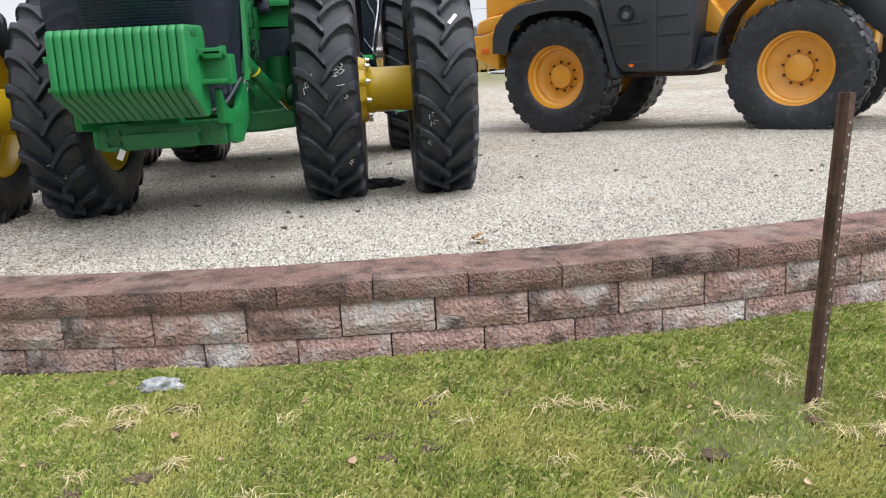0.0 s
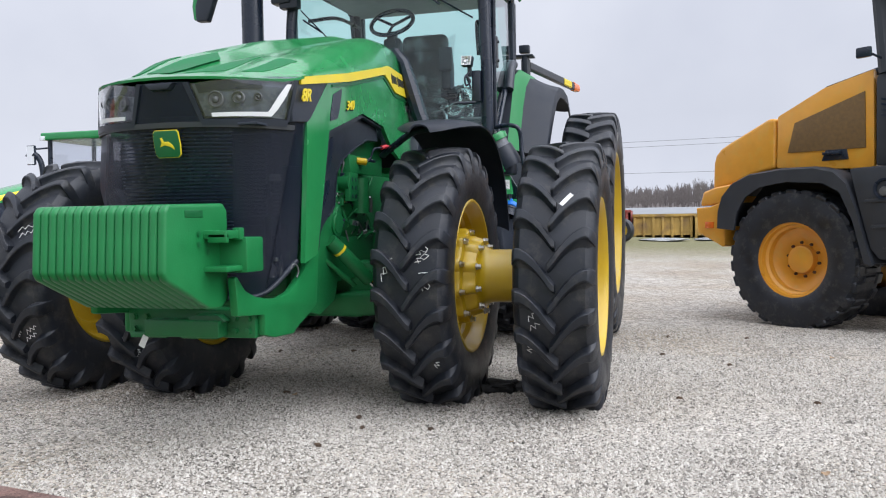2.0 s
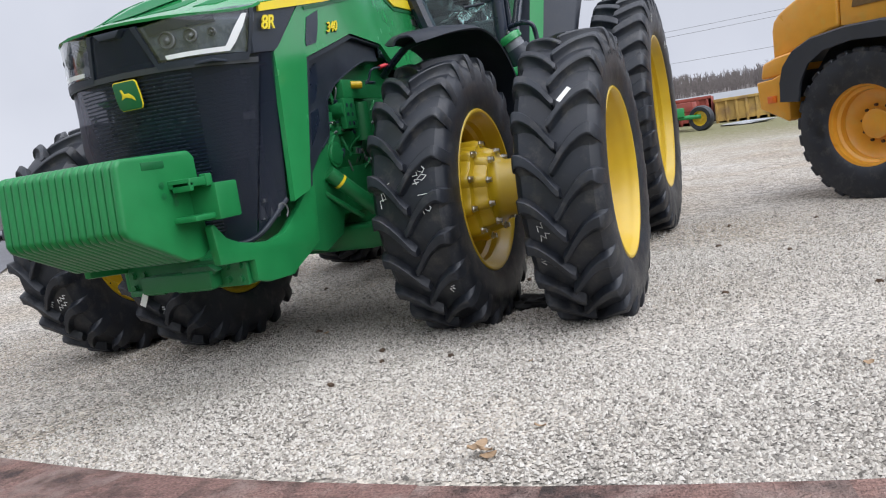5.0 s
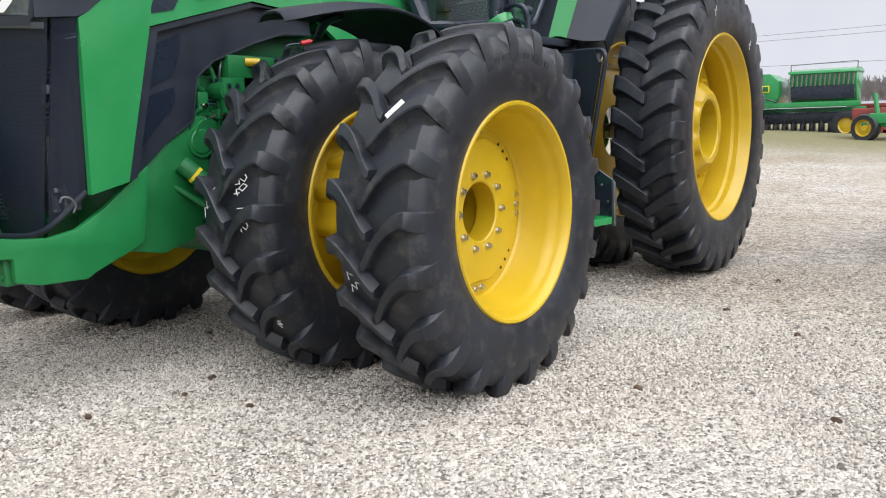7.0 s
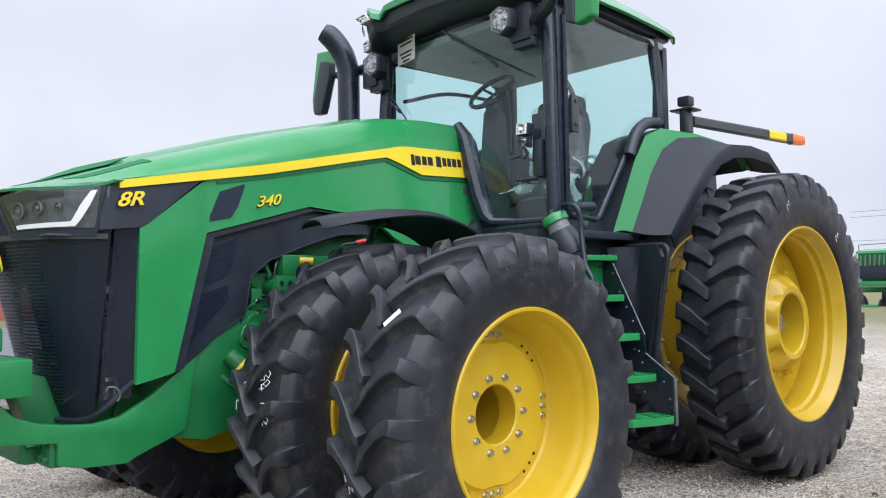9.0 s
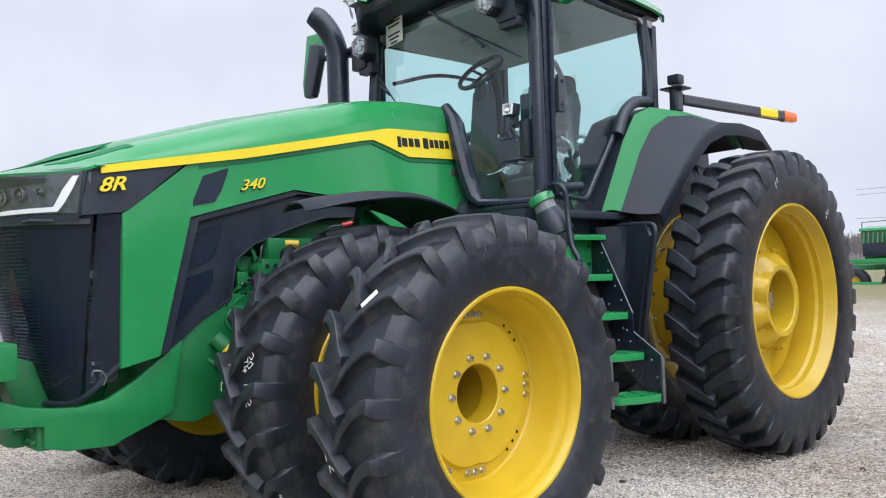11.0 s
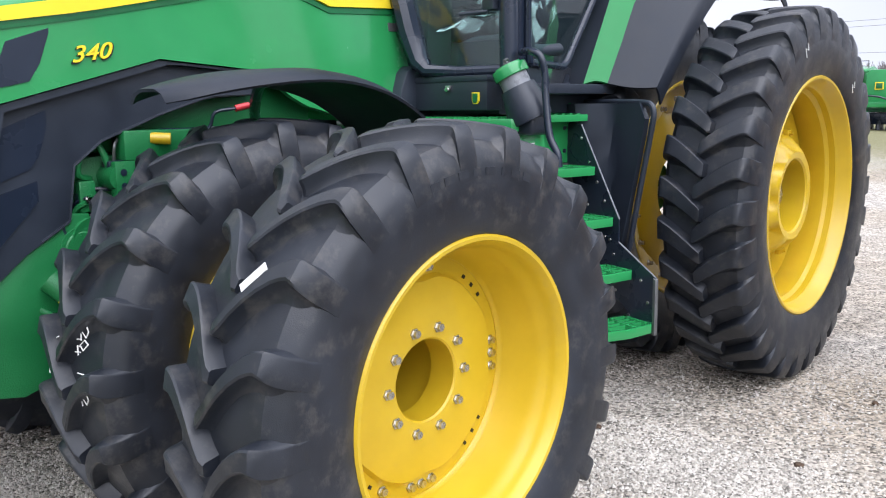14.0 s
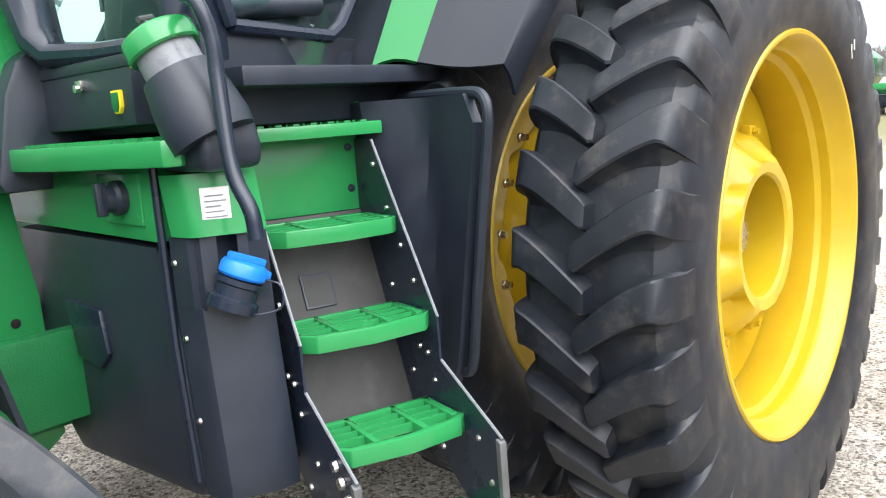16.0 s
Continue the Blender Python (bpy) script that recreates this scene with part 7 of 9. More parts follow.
part("tyre_sticker", moved(box(-0.012, 0.012, -0.042, 0.042, -0.001, 0.002), on_tyre(1.63, FZ, FR, radians(34), 0.07, -0.003) @ Matrix.Rotation(radians(-38), 4, "Z")), WHITE_LABEL, tractor, "white paper sticker on the tread")
STROKES = {"4": [[(0.15, 1), (0, 0.4), (0.7, 0.5)], [(0.5, 0.85), (0.42, 0)]], "2": [[(0, 0.8), (0.3, 1), (0.6, 0.72), (0.1, 0.05), (0.7, 0.1)]], "0": [[(0.3, 1), (0, 0.55), (0.25, 0), (0.6, 0.4), (0.3, 1)]],
           "1": [[(0.3, 1), (0.2, 0)]], "6": [[(0.5, 1), (0.12, 0.5), (0.12, 0.12), (0.4, 0), (0.55, 0.3), (0.2, 0.42)]], "k": [[(0.3, 1), (0.2, 0)], [(0.6, 0.9), (0.25, 0.5), (0.7, 0.1)]]}


def chalk(body, size):
    """A number drawn with thin strokes, centred."""
    bm = bmesh.new()
    for n, c in enumerate(body):
        for line in STROKES[c]:
            add(bm, tube([((p + n * 0.72 - 0.36 * len(body)) * size, (q - 0.5) * size, 0) for p, q in line], 0.0021, 5))
    return bm


for body, size, th, x, rot in (("420", 0.050, 14, 0.10, 105), ("162", 0.050, 2, 0.11, 100), ("14", 0.040, 11, 0.07, 105)):
    part("chalk_mark", moved(chalk(body, size), on_tyre(0.858, FZ, FR, radians(th), x, -0.030) @ Matrix.Rotation(radians(rot - 180), 4, "Z")), CHALK, tractor, "white chalk number on the tread")
for cx, th, x, rot, w in ((0.858, 8, -0.10, 60, 0.05), (0.858, 5.5, -0.11, 60, 0.055), (1.63, -12, -0.10, 40, 0.03), (1.63, -16, -0.09, 30, 0.03), (1.63, -26, -0.12, 80, 0.025), (0.858, -36, 0.13, 60, 0.025), (-0.858, -20, 0.05, 40, 0.05), (-1.63, 6, 0.05, 60, 0.05)):
    zig = [(-w, -0.01, 0), (-w * 0.4, 0.015, 0), (0, -0.012, 0), (w * 0.4, 0.014, 0), (w, -0.004, 0)]
    part("chalk_mark", moved(tube(zig, 0.0022, 5), on_tyre(cx, FZ, FR, radians(th), x, -0.034) @ Matrix.Rotation(radians(rot), 4, "Z")), CHALK, tractor, "white chalk scrawl")
for y, z, a in ((2.72, 1.80, 0.9), (3.52, 1.62, 0.6)):
    zig = [(0, -0.03, -0.02), (0, -0.01, 0.025), (0, 0.01, -0.01), (0, 0.03, 0.02)]
    part("chalk_mark", moved(tube(zig, 0.0025, 5), Matrix.Translation((1.743, y, z)) @ Matrix.Rotation(a, 4, "X")), CHALK, tractor, "white chalk scrawl")

for cx, dy, th, x, rot, w in ((-1.645, -0.08, 27, 0.10, 20, 0.07), (-1.645, -0.08, 24, 0.11, 24, 0.06), (-1.645, -0.08, -22, 0.12, 30, 0.05), (-1.645, -0.08, -26, 0.10, 30, 0.055), (-1.645, -0.08, -24, 0.02, 60, 0.03), (-0.872, -0.05, -28, -0.05, 70, 0.04), (-0.872, -0.05, -34, 0.02, 50, 0.035)):
    zig = [(-w, -0.01, 0), (-w * 0.6, 0.014, 0), (-w * 0.3, -0.01, 0), (0, 0.012, 0), (w * 0.4, -0.014, 0), (w * 0.7, 0.01, 0), (w, -0.004, 0)]
    part("chalk_mark", moved(tube(zig, 0.0022, 5), Matrix.Translation((0, dy, 0)) @ on_tyre(cx, FZ, FR, radians(th), x, -0.034) @ Matrix.Rotation(radians(rot), 4, "Z")), CHALK, tractor, "white chalk scrawl")

# ---------- wheel loader ----------
LD = Vector((0.766, -0.643, 0))
LN = Vector((0.643, 0.766, 0))
LOADER_POSE = Matrix((LD, LN, Vector((0, 0, 1)))).transposed().to_4x4()
LOADER_POSE.translation = Vector((2.69, 4.66, 0))
loader = thing("wheel_loader", "yellow and dark grey wheel loader parked on gravel", "wheel loader")


def lpart(name, bm, material, parent=None, label="", smooth=35):
    """A part of the loader: x along it, y away to its far side, z up."""
    return part(name, moved(bm, LOADER_POSE), material, parent or loader, label, smooth)


def lprism(poly, y0, y1, bev=0.0, seg=2):
    return prism(poly, "y", y0, y1, bev, seg)


def loader_tyre(R, rim, half, flat):
    prof = [(rim - 0.01, -half * 0.85), (rim + 0.02, -half * 0.95), (rim + 0.10, -half * 1.03), (R - 0.12, -half * 1.02), (R - 0.045, -half * 0.96), (R - 0.018, -half * 0.8), (R - 0.018, 0)]
    prof = prof + [(r, -x) for r, x in reversed(prof[:-1])]
    bm = lathe(prof, 80)
    for s in (-1, 1):
        for i in range(26):
            a = 2 * math.pi * (i + (0.5 if s > 0 else 0)) / 26
            blk = box(0.12, half * 0.95, -0.058, 0.058, R - 0.06, R - 0.002, 0.014, 1) if s > 0 else box(-half * 0.95, -0.12, -0.058, 0.058, R - 0.06, R - 0.002, 0.014, 1)
            add(bm, moved(blk, Matrix.Rotation(a, 4, "X")))
            if i % 2 == 0:
                add(bm, moved(box(-0.10, 0.10, -0.035, 0.035, R - 0.06, R - 0.002, 0.012, 1), Matrix.Rotation(a + 0.12 * s, 4, "X")))
    for v in bm.verts:
        if v.co.z < -flat:
            v.co.z = -flat + (v.co.z + flat) * 0.08
    return bm


LZ, LR, LRIM = 0.605, 0.722, 0.395
turn_y = Matrix.Rotation(radians(90), 4, "Z")
for a in (0.88, 3.68):
    for yc, sg in ((0.23, -1), (1.75, 1)):
        base = Matrix.Translation((a, yc, LZ)) @ turn_y
        rim = lpart("wheel_rim", moved(lathe([(LRIM, 0.19), (LRIM + 0.005, 0.18), (LRIM - 0.03, 0.17), (LRIM - 0.04, 0.12), (LRIM - 0.065, 0.10), (LRIM - 0.07, 0.03), (LRIM - 0.10, 0.01), (0.20, -0.02), (0.15, -0.02), (0.14, 0.05), (0.12, 0.06), (0.0005, 0.06)], 48, x_sign=sg), base), LOADER_YELLOW, None, "yellow steel wheel rim")
        lpart("tyre", moved(loader_tyre(LR, LRIM, 0.24, LZ + 0.076), base), RUBBER, rim, "black block-tread tyre")
        for i in range(10):
            an = 2 * math.pi * i / 10 + 0.2
            lpart("wheel_nut", moved(moved(lathe([(0.016, -0.02), (0.014, 0.005), (0.0005, 0.006)], 8, x_sign=sg), Matrix.Translation((0, 0.175 * math.cos(an), 0.175 * math.sin(an)))), base), RUST, rim)
lpart("axle", joined(tube([(0.88, 0.2, LZ), (0.88, 1.78, LZ)], 0.13, 16), tube([(3.68, 0.2, LZ), (3.68, 1.78, LZ)], 0.13, 16), box(0.3, 2.5, 0.55, 1.45, 0.55, 1.1, 0.04)), RUST, None, "dirty dark axles and frame", 30)
lpart("engine_hood", joined(lprism([(-0.21, 1.34), (-0.20, 1.66), (-0.17, 1.75), (-0.10, 1.82), (0.0, 1.87), (0.50, 2.09), (0.585, 2.085), (0.575, 1.56), (0.45, 1.54), (0.25, 1.48)], 0.20, 1.78, 0.06, 4)), LOADER_YELLOW, None, "rounded yellow engine hood")
lpart("hood_side", joined(lprism([(0.595, 1.56), (0.605, 2.10), (0.76, 2.17), (1.12, 2.33), (1.62, 2.44), (1.63, 1.50), (1.4, 1.505)], 0.20, 0.26, 0.02), lprism([(0.60, 1.6), (0.60, 2.07), (0.75, 2.14), (1.12, 2.30), (1.62, 2.40), (1.62, 1.55)], 0.30, 1.72, 0.03)), LOADER_YELLOW)
lpart("hood_top", lprism([(0.60, 2.09), (0.74, 2.155), (1.12, 2.325), (1.62, 2.43), (1.62, 2.47), (1.1, 2.36), (0.72, 2.19), (0.595, 2.13)], 0.30, 1.68, 0.01), LOADER_DARK)
lpart("hood_screen", lprism([(0.73, 1.71), (0.81, 2.01), (1.54, 2.24), (1.55, 1.70)], 0.185, 0.21, 0.006), BROWN_MESH, None, "brown mesh cooling screen")
lpart("screen_handle", joined(box(1.13, 1.32, 0.15, 0.18, 1.655, 1.685, 0.008), lprism([(1.10, 1.60), (1.15, 1.72), (1.36, 1.71), (1.38, 1.60)], 0.188, 0.206, 0.01)), BLACK_GLOSS)
lpart("counterweight", joined(lprism([(-0.33, 1.16), (-0.14, 1.17), (0.05, 1.23), (0.05, 0.74), (0.02, 0.72), (-0.05, 0.76), (-0.31, 0.88)], 0.06, 1.92, 0.06, 4), lprism([(-0.30, 1.18), (-0.26, 1.34), (-0.08, 1.39), (0.16, 1.42), (0.10, 1.2)], 0.08, 1.90, 0.04, 3)), LOADER_YELLOW, None, "heavy yellow counterweight")
lpart("side_reflector", box(-0.20, -0.09, 0.045, 0.062, 0.93, 1.0, 0.004), AMBER, None, "orange side lamp")


def lfender(pts, y0, y1, t=0.03):
    return thick(loft([[(x, y0, z) for x, z in pts], [(x, y0 + 0.03, z + 0.02) for x, z in pts], [(x, y1, z + 0.02) for x, z in pts]]), t)


rear_f = [(0.03, 0.93), (0.04, 1.12), (0.09, 1.27), (0.21, 1.40), (0.42, 1.485), (0.80, 1.525), (1.15, 1.52), (1.36, 1.47), (1.48, 1.36), (1.58, 1.10), (1.68, 0.75), (1.74, 0.58)]
front_f = [(2.84, 0.72), (2.86, 0.95), (2.95, 1.18), (3.12, 1.36), (3.38, 1.46), (3.7, 1.48), (4.05, 1.44), (4.25, 1.35)]
for y0, y1 in ((-0.04, 0.55), (1.45, 2.04)):
    lpart("fender", lfender(rear_f, y0, y1), LOADER_DARK, None, "dark grey fender")
    lpart("fender", lfender(front_f, y0 + 0.02, y1), LOADER_DARK, None, "dark grey fender")
rearf_face = [(0.03, 0.93), (0.04, 1.12), (0.09, 1.27), (0.21, 1.40), (0.42, 1.485), (0.80, 1.525), (1.15, 1.52), (1.36, 1.47), (1.48, 1.36), (1.58, 1.10), (1.68, 0.75), (1.74, 0.58), (1.66, 0.60), (1.55, 1.0), (1.42, 1.28), (1.25, 1.37), (0.85, 1.40), (0.56, 1.36), (0.38, 1.26), (0.28, 1.10), (0.24, 0.91)]
lpart("arch_liner", lprism([(0.06, 0.62), (0.07, 1.18), (0.24, 1.38), (0.45, 1.46), (1.34, 1.45), (1.48, 1.30), (1.66, 0.66)], 0.49, 0.52), LOADER_DARK, None, "dark liner behind the wheel")
lpart("fender_lip", lprism(rearf_face, -0.045, -0.015, 0.0), LOADER_DARK)
lpart("mud_flap", joined(lprism([(2.58, 0.62), (2.86, 0.75), (2.90, 0.98), (2.68, 0.98)], 0.10, 0.5, 0.01)), BLACK_GLOSS)
side_body = lpart("side_body", joined(lprism([(1.50, 1.50), (1.60, 1.10), (1.70, 0.74), (1.78, 0.64), (2.52, 0.62), (2.60, 0.70), (2.66, 1.42), (2.60, 1.52)], -0.02, 0.40, 0.03)), LOADER_DARK, None, "dark grey side body with moulded ribs")
for z0, a, b in ((1.17, 1.66, 2.06), (0.93, 1.72, 2.08), (0.72, 1.82, 2.1), (1.22, 2.22, 2.56), (1.02, 2.22, 2.58), (1.42, 2.2, 2.6)):
    lpart("moulded_rib", lprism([(a, z0), (b, z0 + 0.01), (b, z0 + 0.04), (a, z0 + 0.03)], -0.035, 0.0, 0.006), LOADER_DARK, side_body)
lpart("body_column", lprism([(2.08, 0.65), (2.20, 0.65), (2.20, 1.5), (2.08, 1.5)], -0.03, 0.1, 0.01), LOADER_DARK, side_body)
lpart("lamp_pocket", moved(lathe([(0.0005, -0.02), (0.06, -0.02), (0.085, 0.02), (0.10, 0.02), (0.10, 0.0)], 24, x_sign=-1), Matrix.Translation((1.84, -0.02, 1.29)) @ Matrix.Rotation(radians(90), 4, "Z")), BLACK_GLOSS, side_body)
lpart("round_lamp", moved(lathe([(0.045, 0), (0.04, 0.015), (0.0005, 0.02)], 16, x_sign=-1), Matrix.Translation((1.84, -0.03, 1.27)) @ Matrix.Rotation(radians(90), 4, "Z")), GREY_METAL, side_body)
lpart("side_marker", moved(lathe([(0.035, 0), (0.03, 0.012), (0.0005, 0.015)], 16, x_sign=-1), Matrix.Translation((1.90, -0.02, 0.72)) @ Matrix.Rotation(radians(90), 4, "Z")), AMBER, side_body, "round amber marker")
lpart("cab_lower", joined(lprism([(1.66, 1.52), (1.66, 2.36), (1.72, 2.40), (2.35, 2.10), (2.62, 2.05), (2.66, 1.5)], 0.16, 1.8, 0.03)), LOADER_DARK, None, "dark grey lower cab")
lpart("vent_slats", joined(*[lprism([(2.10 + i * 0.045, 1.62), (2.125 + i * 0.045, 1.62), (2.125 + i * 0.045, 1.86), (2.10 + i * 0.045, 1.86)], 0.145, 0.17) for i in range(8)], *[lprism([(1.72, 1.98 + i * 0.05), (1.98, 1.90 + i * 0.05), (1.98, 1.92 + i * 0.05), (1.72, 2.0 + i * 0.05)], 0.145, 0.17) for i in range(4)]), BLACK_GLOSS, None, "", None)
lpart("blue_sticker", box(1.90, 1.97, 0.148, 0.158, 1.62, 1.69), BLUE_PLASTIC, None, "small blue sticker")
for line, r in (([(1.74, 0.2, 2.38), (1.66, 0.22, 3.15)], 0.07), ([(1.74, 1.76, 2.38), (1.66, 1.74, 3.15)], 0.07), ([(2.66, 0.2, 1.5), (2.95, 0.24, 2.2), (2.85, 0.25, 3.15)], 0.05), ([(2.66, 1.76, 1.5), (2.95, 1.72, 2.2), (2.85, 1.7, 3.15)], 0.05), ([(2.02, 0.17, 2.25), (2.0, 0.2, 3.15)], 0.035)):
    lpart("cab_pillar", tube(line, r, 10), LOADER_DARK, None, "dark cab pillar")
lpart("cab_glass", joined(lprism([(2.06, 2.22), (2.62, 2.06), (2.9, 2.3), (2.85, 3.12), (2.04, 3.12)], 0.185, 0.192), lprism([(1.80, 2.42), (1.98, 2.32), (1.98, 3.12), (1.76, 3.12)], 0.19, 0.197)), GLASS, None, "tinted cab glass", None)
lpart("cab_roof", box(1.55, 3.0, 0.1, 1.86, 3.12, 3.3, 0.06, 3), LOADER_DARK)
lpart("cab_seat", joined(box(2.0, 2.5, 0.75, 1.25, 2.1, 2.3, 0.06), box(1.95, 2.1, 0.75, 1.25, 2.25, 2.9, 0.05)), SEAT_GREY)
lpart("mirror", joined(box(1.56, 1.70, -0.02, 0.03, 2.52, 2.62, 0.02), tube([(1.66, 0.02, 2.57), (1.74, 0.18, 2.5)], 0.012, 6)), BLACK_GLOSS, None, "black mirror")
lpart("cab_hook", tube([(2.30, 0.1, 1.50), (2.34, 0.02, 1.62), (2.42, 0.02, 1.62)], 0.03, 8), LOADER_DARK)
lpart("articulation", joined(lprism([(2.62, 0.86), (2.98, 0.80), (3.05, 1.5), (2.66, 1.55)], 0.55, 1.4, 0.03), lprism([(2.62, 1.05), (2.86, 0.98), (2.9, 1.1), (2.66, 1.42)], 0.35, 0.7, 0.02), tube([(2.55, 0.45, 0.72), (3.0, 0.5, 0.70)], 0.05, 10)), LOADER_YELLOW, None, "yellow articulation frame", 30)
lpart("front_frame", joined(lprism([(2.95, 0.7), (4.3, 0.7), (4.3, 1.3), (3.6, 2.0), (3.3, 2.0), (2.95, 1.3)], 0.65, 1.35, 0.04)), LOADER_YELLOW)
lpart("lift_arm", joined(lprism([(3.2, 1.95), (3.5, 2.05), (4.6, 1.1), (5.2, 0.6), (5.1, 0.45), (4.5, 0.8), (3.4, 1.75)], 0.62, 0.74, 0.02), lprism([(3.2, 1.95), (3.5, 2.05), (4.6, 1.1), (5.2, 0.6), (5.1, 0.45), (4.5, 0.8), (3.4, 1.75)], 1.26, 1.38, 0.02)), LOADER_DARK, None, "dark lift arm")
lpart("bucket", lprism([(5.0, 0.95), (5.05, -0.02), (5.95, -0.06), (5.95, -0.03), (5.2, 0.1), (5.1, 0.5), (5.2, 0.95)], -0.1, 2.1, 0.01), LOADER_DARK, None, "dark steel bucket")

# ---------- second tractor, behind ----------
far_tractor = thing("tractor", "older green tractor with black wheels parked behind", "tractor")
TX, TY, TS = -8.15, 6.41, 0.84
tz = ground_z(TX, TY + 1)


def tpart(name, bm, material, label="", parent=None):
    return part(name, moved(bm, Matrix.Translation((TX, TY, tz)) @ Matrix.Scale(TS, 4)), material, parent or far_tractor, label)


tpart("cab_roof", box(-0.92, 0.92, 1.35, 3.0, 2.78, 2.95, 0.06, 3), GREEN, "green cab roof")
for x in (-0.84, 0.84):
    tpart("roof_lamp", box(x - 0.06, x + 0.06, 1.32, 1.36, 2.78, 2.87, 0.01), GLOW_WHITE)
tpart("cab_frame", joined(*[tube([(x, y, 1.5), (x * 0.97, y, 2.8)], 0.05, 8) for x in (-0.8, 0.8) for y in (1.5, 2.9)], box(-0.75, 0.75, 1.5, 2.9, 1.2, 1.75, 0.05)), BLACK_GLOSS, "black cab frame")
for pane in (box(-0.78, 0.78, 1.49, 1.496, 1.75, 2.78), box(0.79, 0.796, 1.52, 2.88, 1.75, 2.78), box(-0.796, -0.79, 1.52, 2.88, 1.75, 2.78), box(-0.78, 0.78, 2.9, 2.906, 1.75, 2.78)):
    tpart("cab_glass", pane, LENS)
FAR_HOOD = ((-1.52, 0.17, 1.36), (-1.46, 0.23, 1.43), (-1.25, 0.32, 1.51), (-0.8, 0.39, 1.62), (0.2, 0.42, 1.83), (1.5, 0.42, 1.99))
hood_rows = [[(-w, y, zt - min(0.20, 0.6 * w)), (-w, y, zt - 0.10), (-w * 0.8, y, zt - 0.03), (0, y, zt), (w * 0.8, y, zt - 0.03), (w, y, zt - 0.10), (w, y, zt - min(0.20, 0.6 * w))] for y, w, zt in FAR_HOOD]
tpart("hood", loft(hood_rows, cap=True), GREEN, "green hood")
tpart("hood_side", loft([[(-w * 0.97, y, 1.0), (-w * 0.97, y, zt - 0.19), (w * 0.97, y, zt - 0.19), (w * 0.97, y, 1.0)] for y, w, zt in FAR_HOOD], cap=True), BLACK_GLOSS, "black hood side")
for s in (1, -1):
    tpart("hood_stripe", thick(loft([[(s * (w + 0.008), y, zt - 0.15), (s * (w + 0.008), y, zt - 0.095), (s * (w * 0.90 + 0.008), y, zt - 0.060)] for y, w, zt in FAR_HOOD[1:]]), 0.004), YELLOW_DECAL)
    tpart("headlight", prism([(s * 0.05, 1.26), (s * 0.20, 1.27), (s * 0.20, 1.34), (s * 0.05, 1.33)], "y", -1.54, -1.5, 0.01), GREY_METAL)
    tpart("mirror", joined(box(min(s * 1.0, s * 1.22), max(s * 1.0, s * 1.22), 1.28, 1.34, 2.25, 2.68, 0.03), tube([(s * 0.8, 1.45, 2.62), (s * 1.1, 1.36, 2.60), (s * 1.27, 1.32, 2.45)], 0.02, 8)), BLACK_GLOSS, "black wing mirror")
    tpart("mirror_face", box(min(s * 1.02, s * 1.20), max(s * 1.02, s * 1.20), 1.272, 1.279, 2.27, 2.66), GLOW_WHITE)
    tpart("rear_fender", box(min(s * 0.80, s * 1.15), max(s * 0.80, s * 1.15), 2.1, 3.7, 1.9, 1.98, 0.04), GREEN)
    for y, me, r in ((0.0, FRONT_TYRE, FRIM), (2.95, REAR_TYRE, RRIM)):
        z = FZ if y == 0 else RZ
        rim = tpart("wheel_rim", moved(barrel(r, 0.36, s), Matrix.Translation((s * 1.1, y, z))), YELLOW)
        t = new("tyre", me)
        t.parent = rim
        t.matrix_basis = Matrix.Translation((TX, TY, tz)) @ Matrix.Scale(TS, 4) @ Matrix.Translation((s * 0.92, y, z))
        tpart("wheel_disc", moved(lathe([(0.05, -0.16), (0.3, -0.14), (r - 0.07, -0.2)], 32, x_sign=s), Matrix.Translation((s * 1.1, y, z))), YELLOW, "", rim)
tpart("operator_seat", joined(box(-0.3, 0.3, 2.0, 2.6, 1.7, 2.0, 0.06), box(-0.28, 0.28, 2.5, 2.66, 1.95, 2.6, 0.06), box(-0.75, 0.75, 2.78, 2.86, 1.75, 2.35, 0.02), box(-0.1, 0.1, 1.6, 1.75, 1.7, 2.2, 0.03)), SEAT_GREY, "dark seat and cab back")
tpart("engine", joined(box(-0.35, 0.35, -1.4, 1.5, 0.7, 1.28, 0.05), prism([(-1.5, 0.8), (-1.5, 1.22), (-1.4, 1.26), (-1.2, 1.26), (-1.2, 0.8)], "x", -0.22, 0.22, 0.03)), BLACK_GLOSS, "black engine and grille")
tpart("exhaust_pipe", tube(smooth_path([(-0.9, 1.42, 1.6), (-0.92, 1.40, 2.2), (-0.98, 1.36, 2.42), (-1.05, 1.30, 2.5)], 5), 0.06, 12), BLACK_GLOSS)

# ---------- silver car on the road ----------
car = thing("car", "silver four-door saloon parked on the asphalt", "car")
CX, CY = -16.43, 10.94
CAR = Matrix.Translation((CX, CY, ground_z(CX, CY) + 0.012)) @ Matrix.Rotation(radians(122.6), 4, "Z")


def cpart(name, bm, material, label="", parent=None, smooth=40):
    return part(name, moved(bm, CAR), material, parent or car, label, smooth)


def car_section(x, w, z0, z1, tuck):
    return [(x, -w * 0.98, z0), (x, -w, z0 + 0.25), (x, -w * 0.985, z1 - 0.12), (x, -w * 0.9, z1), (x, -w * 0.4, z1 + tuck), (x, w * 0.4, z1 + tuck), (x, w * 0.9, z1), (x, w * 0.985, z1 - 0.12), (x, w, z0 + 0.25), (x, w * 0.98, z0)]


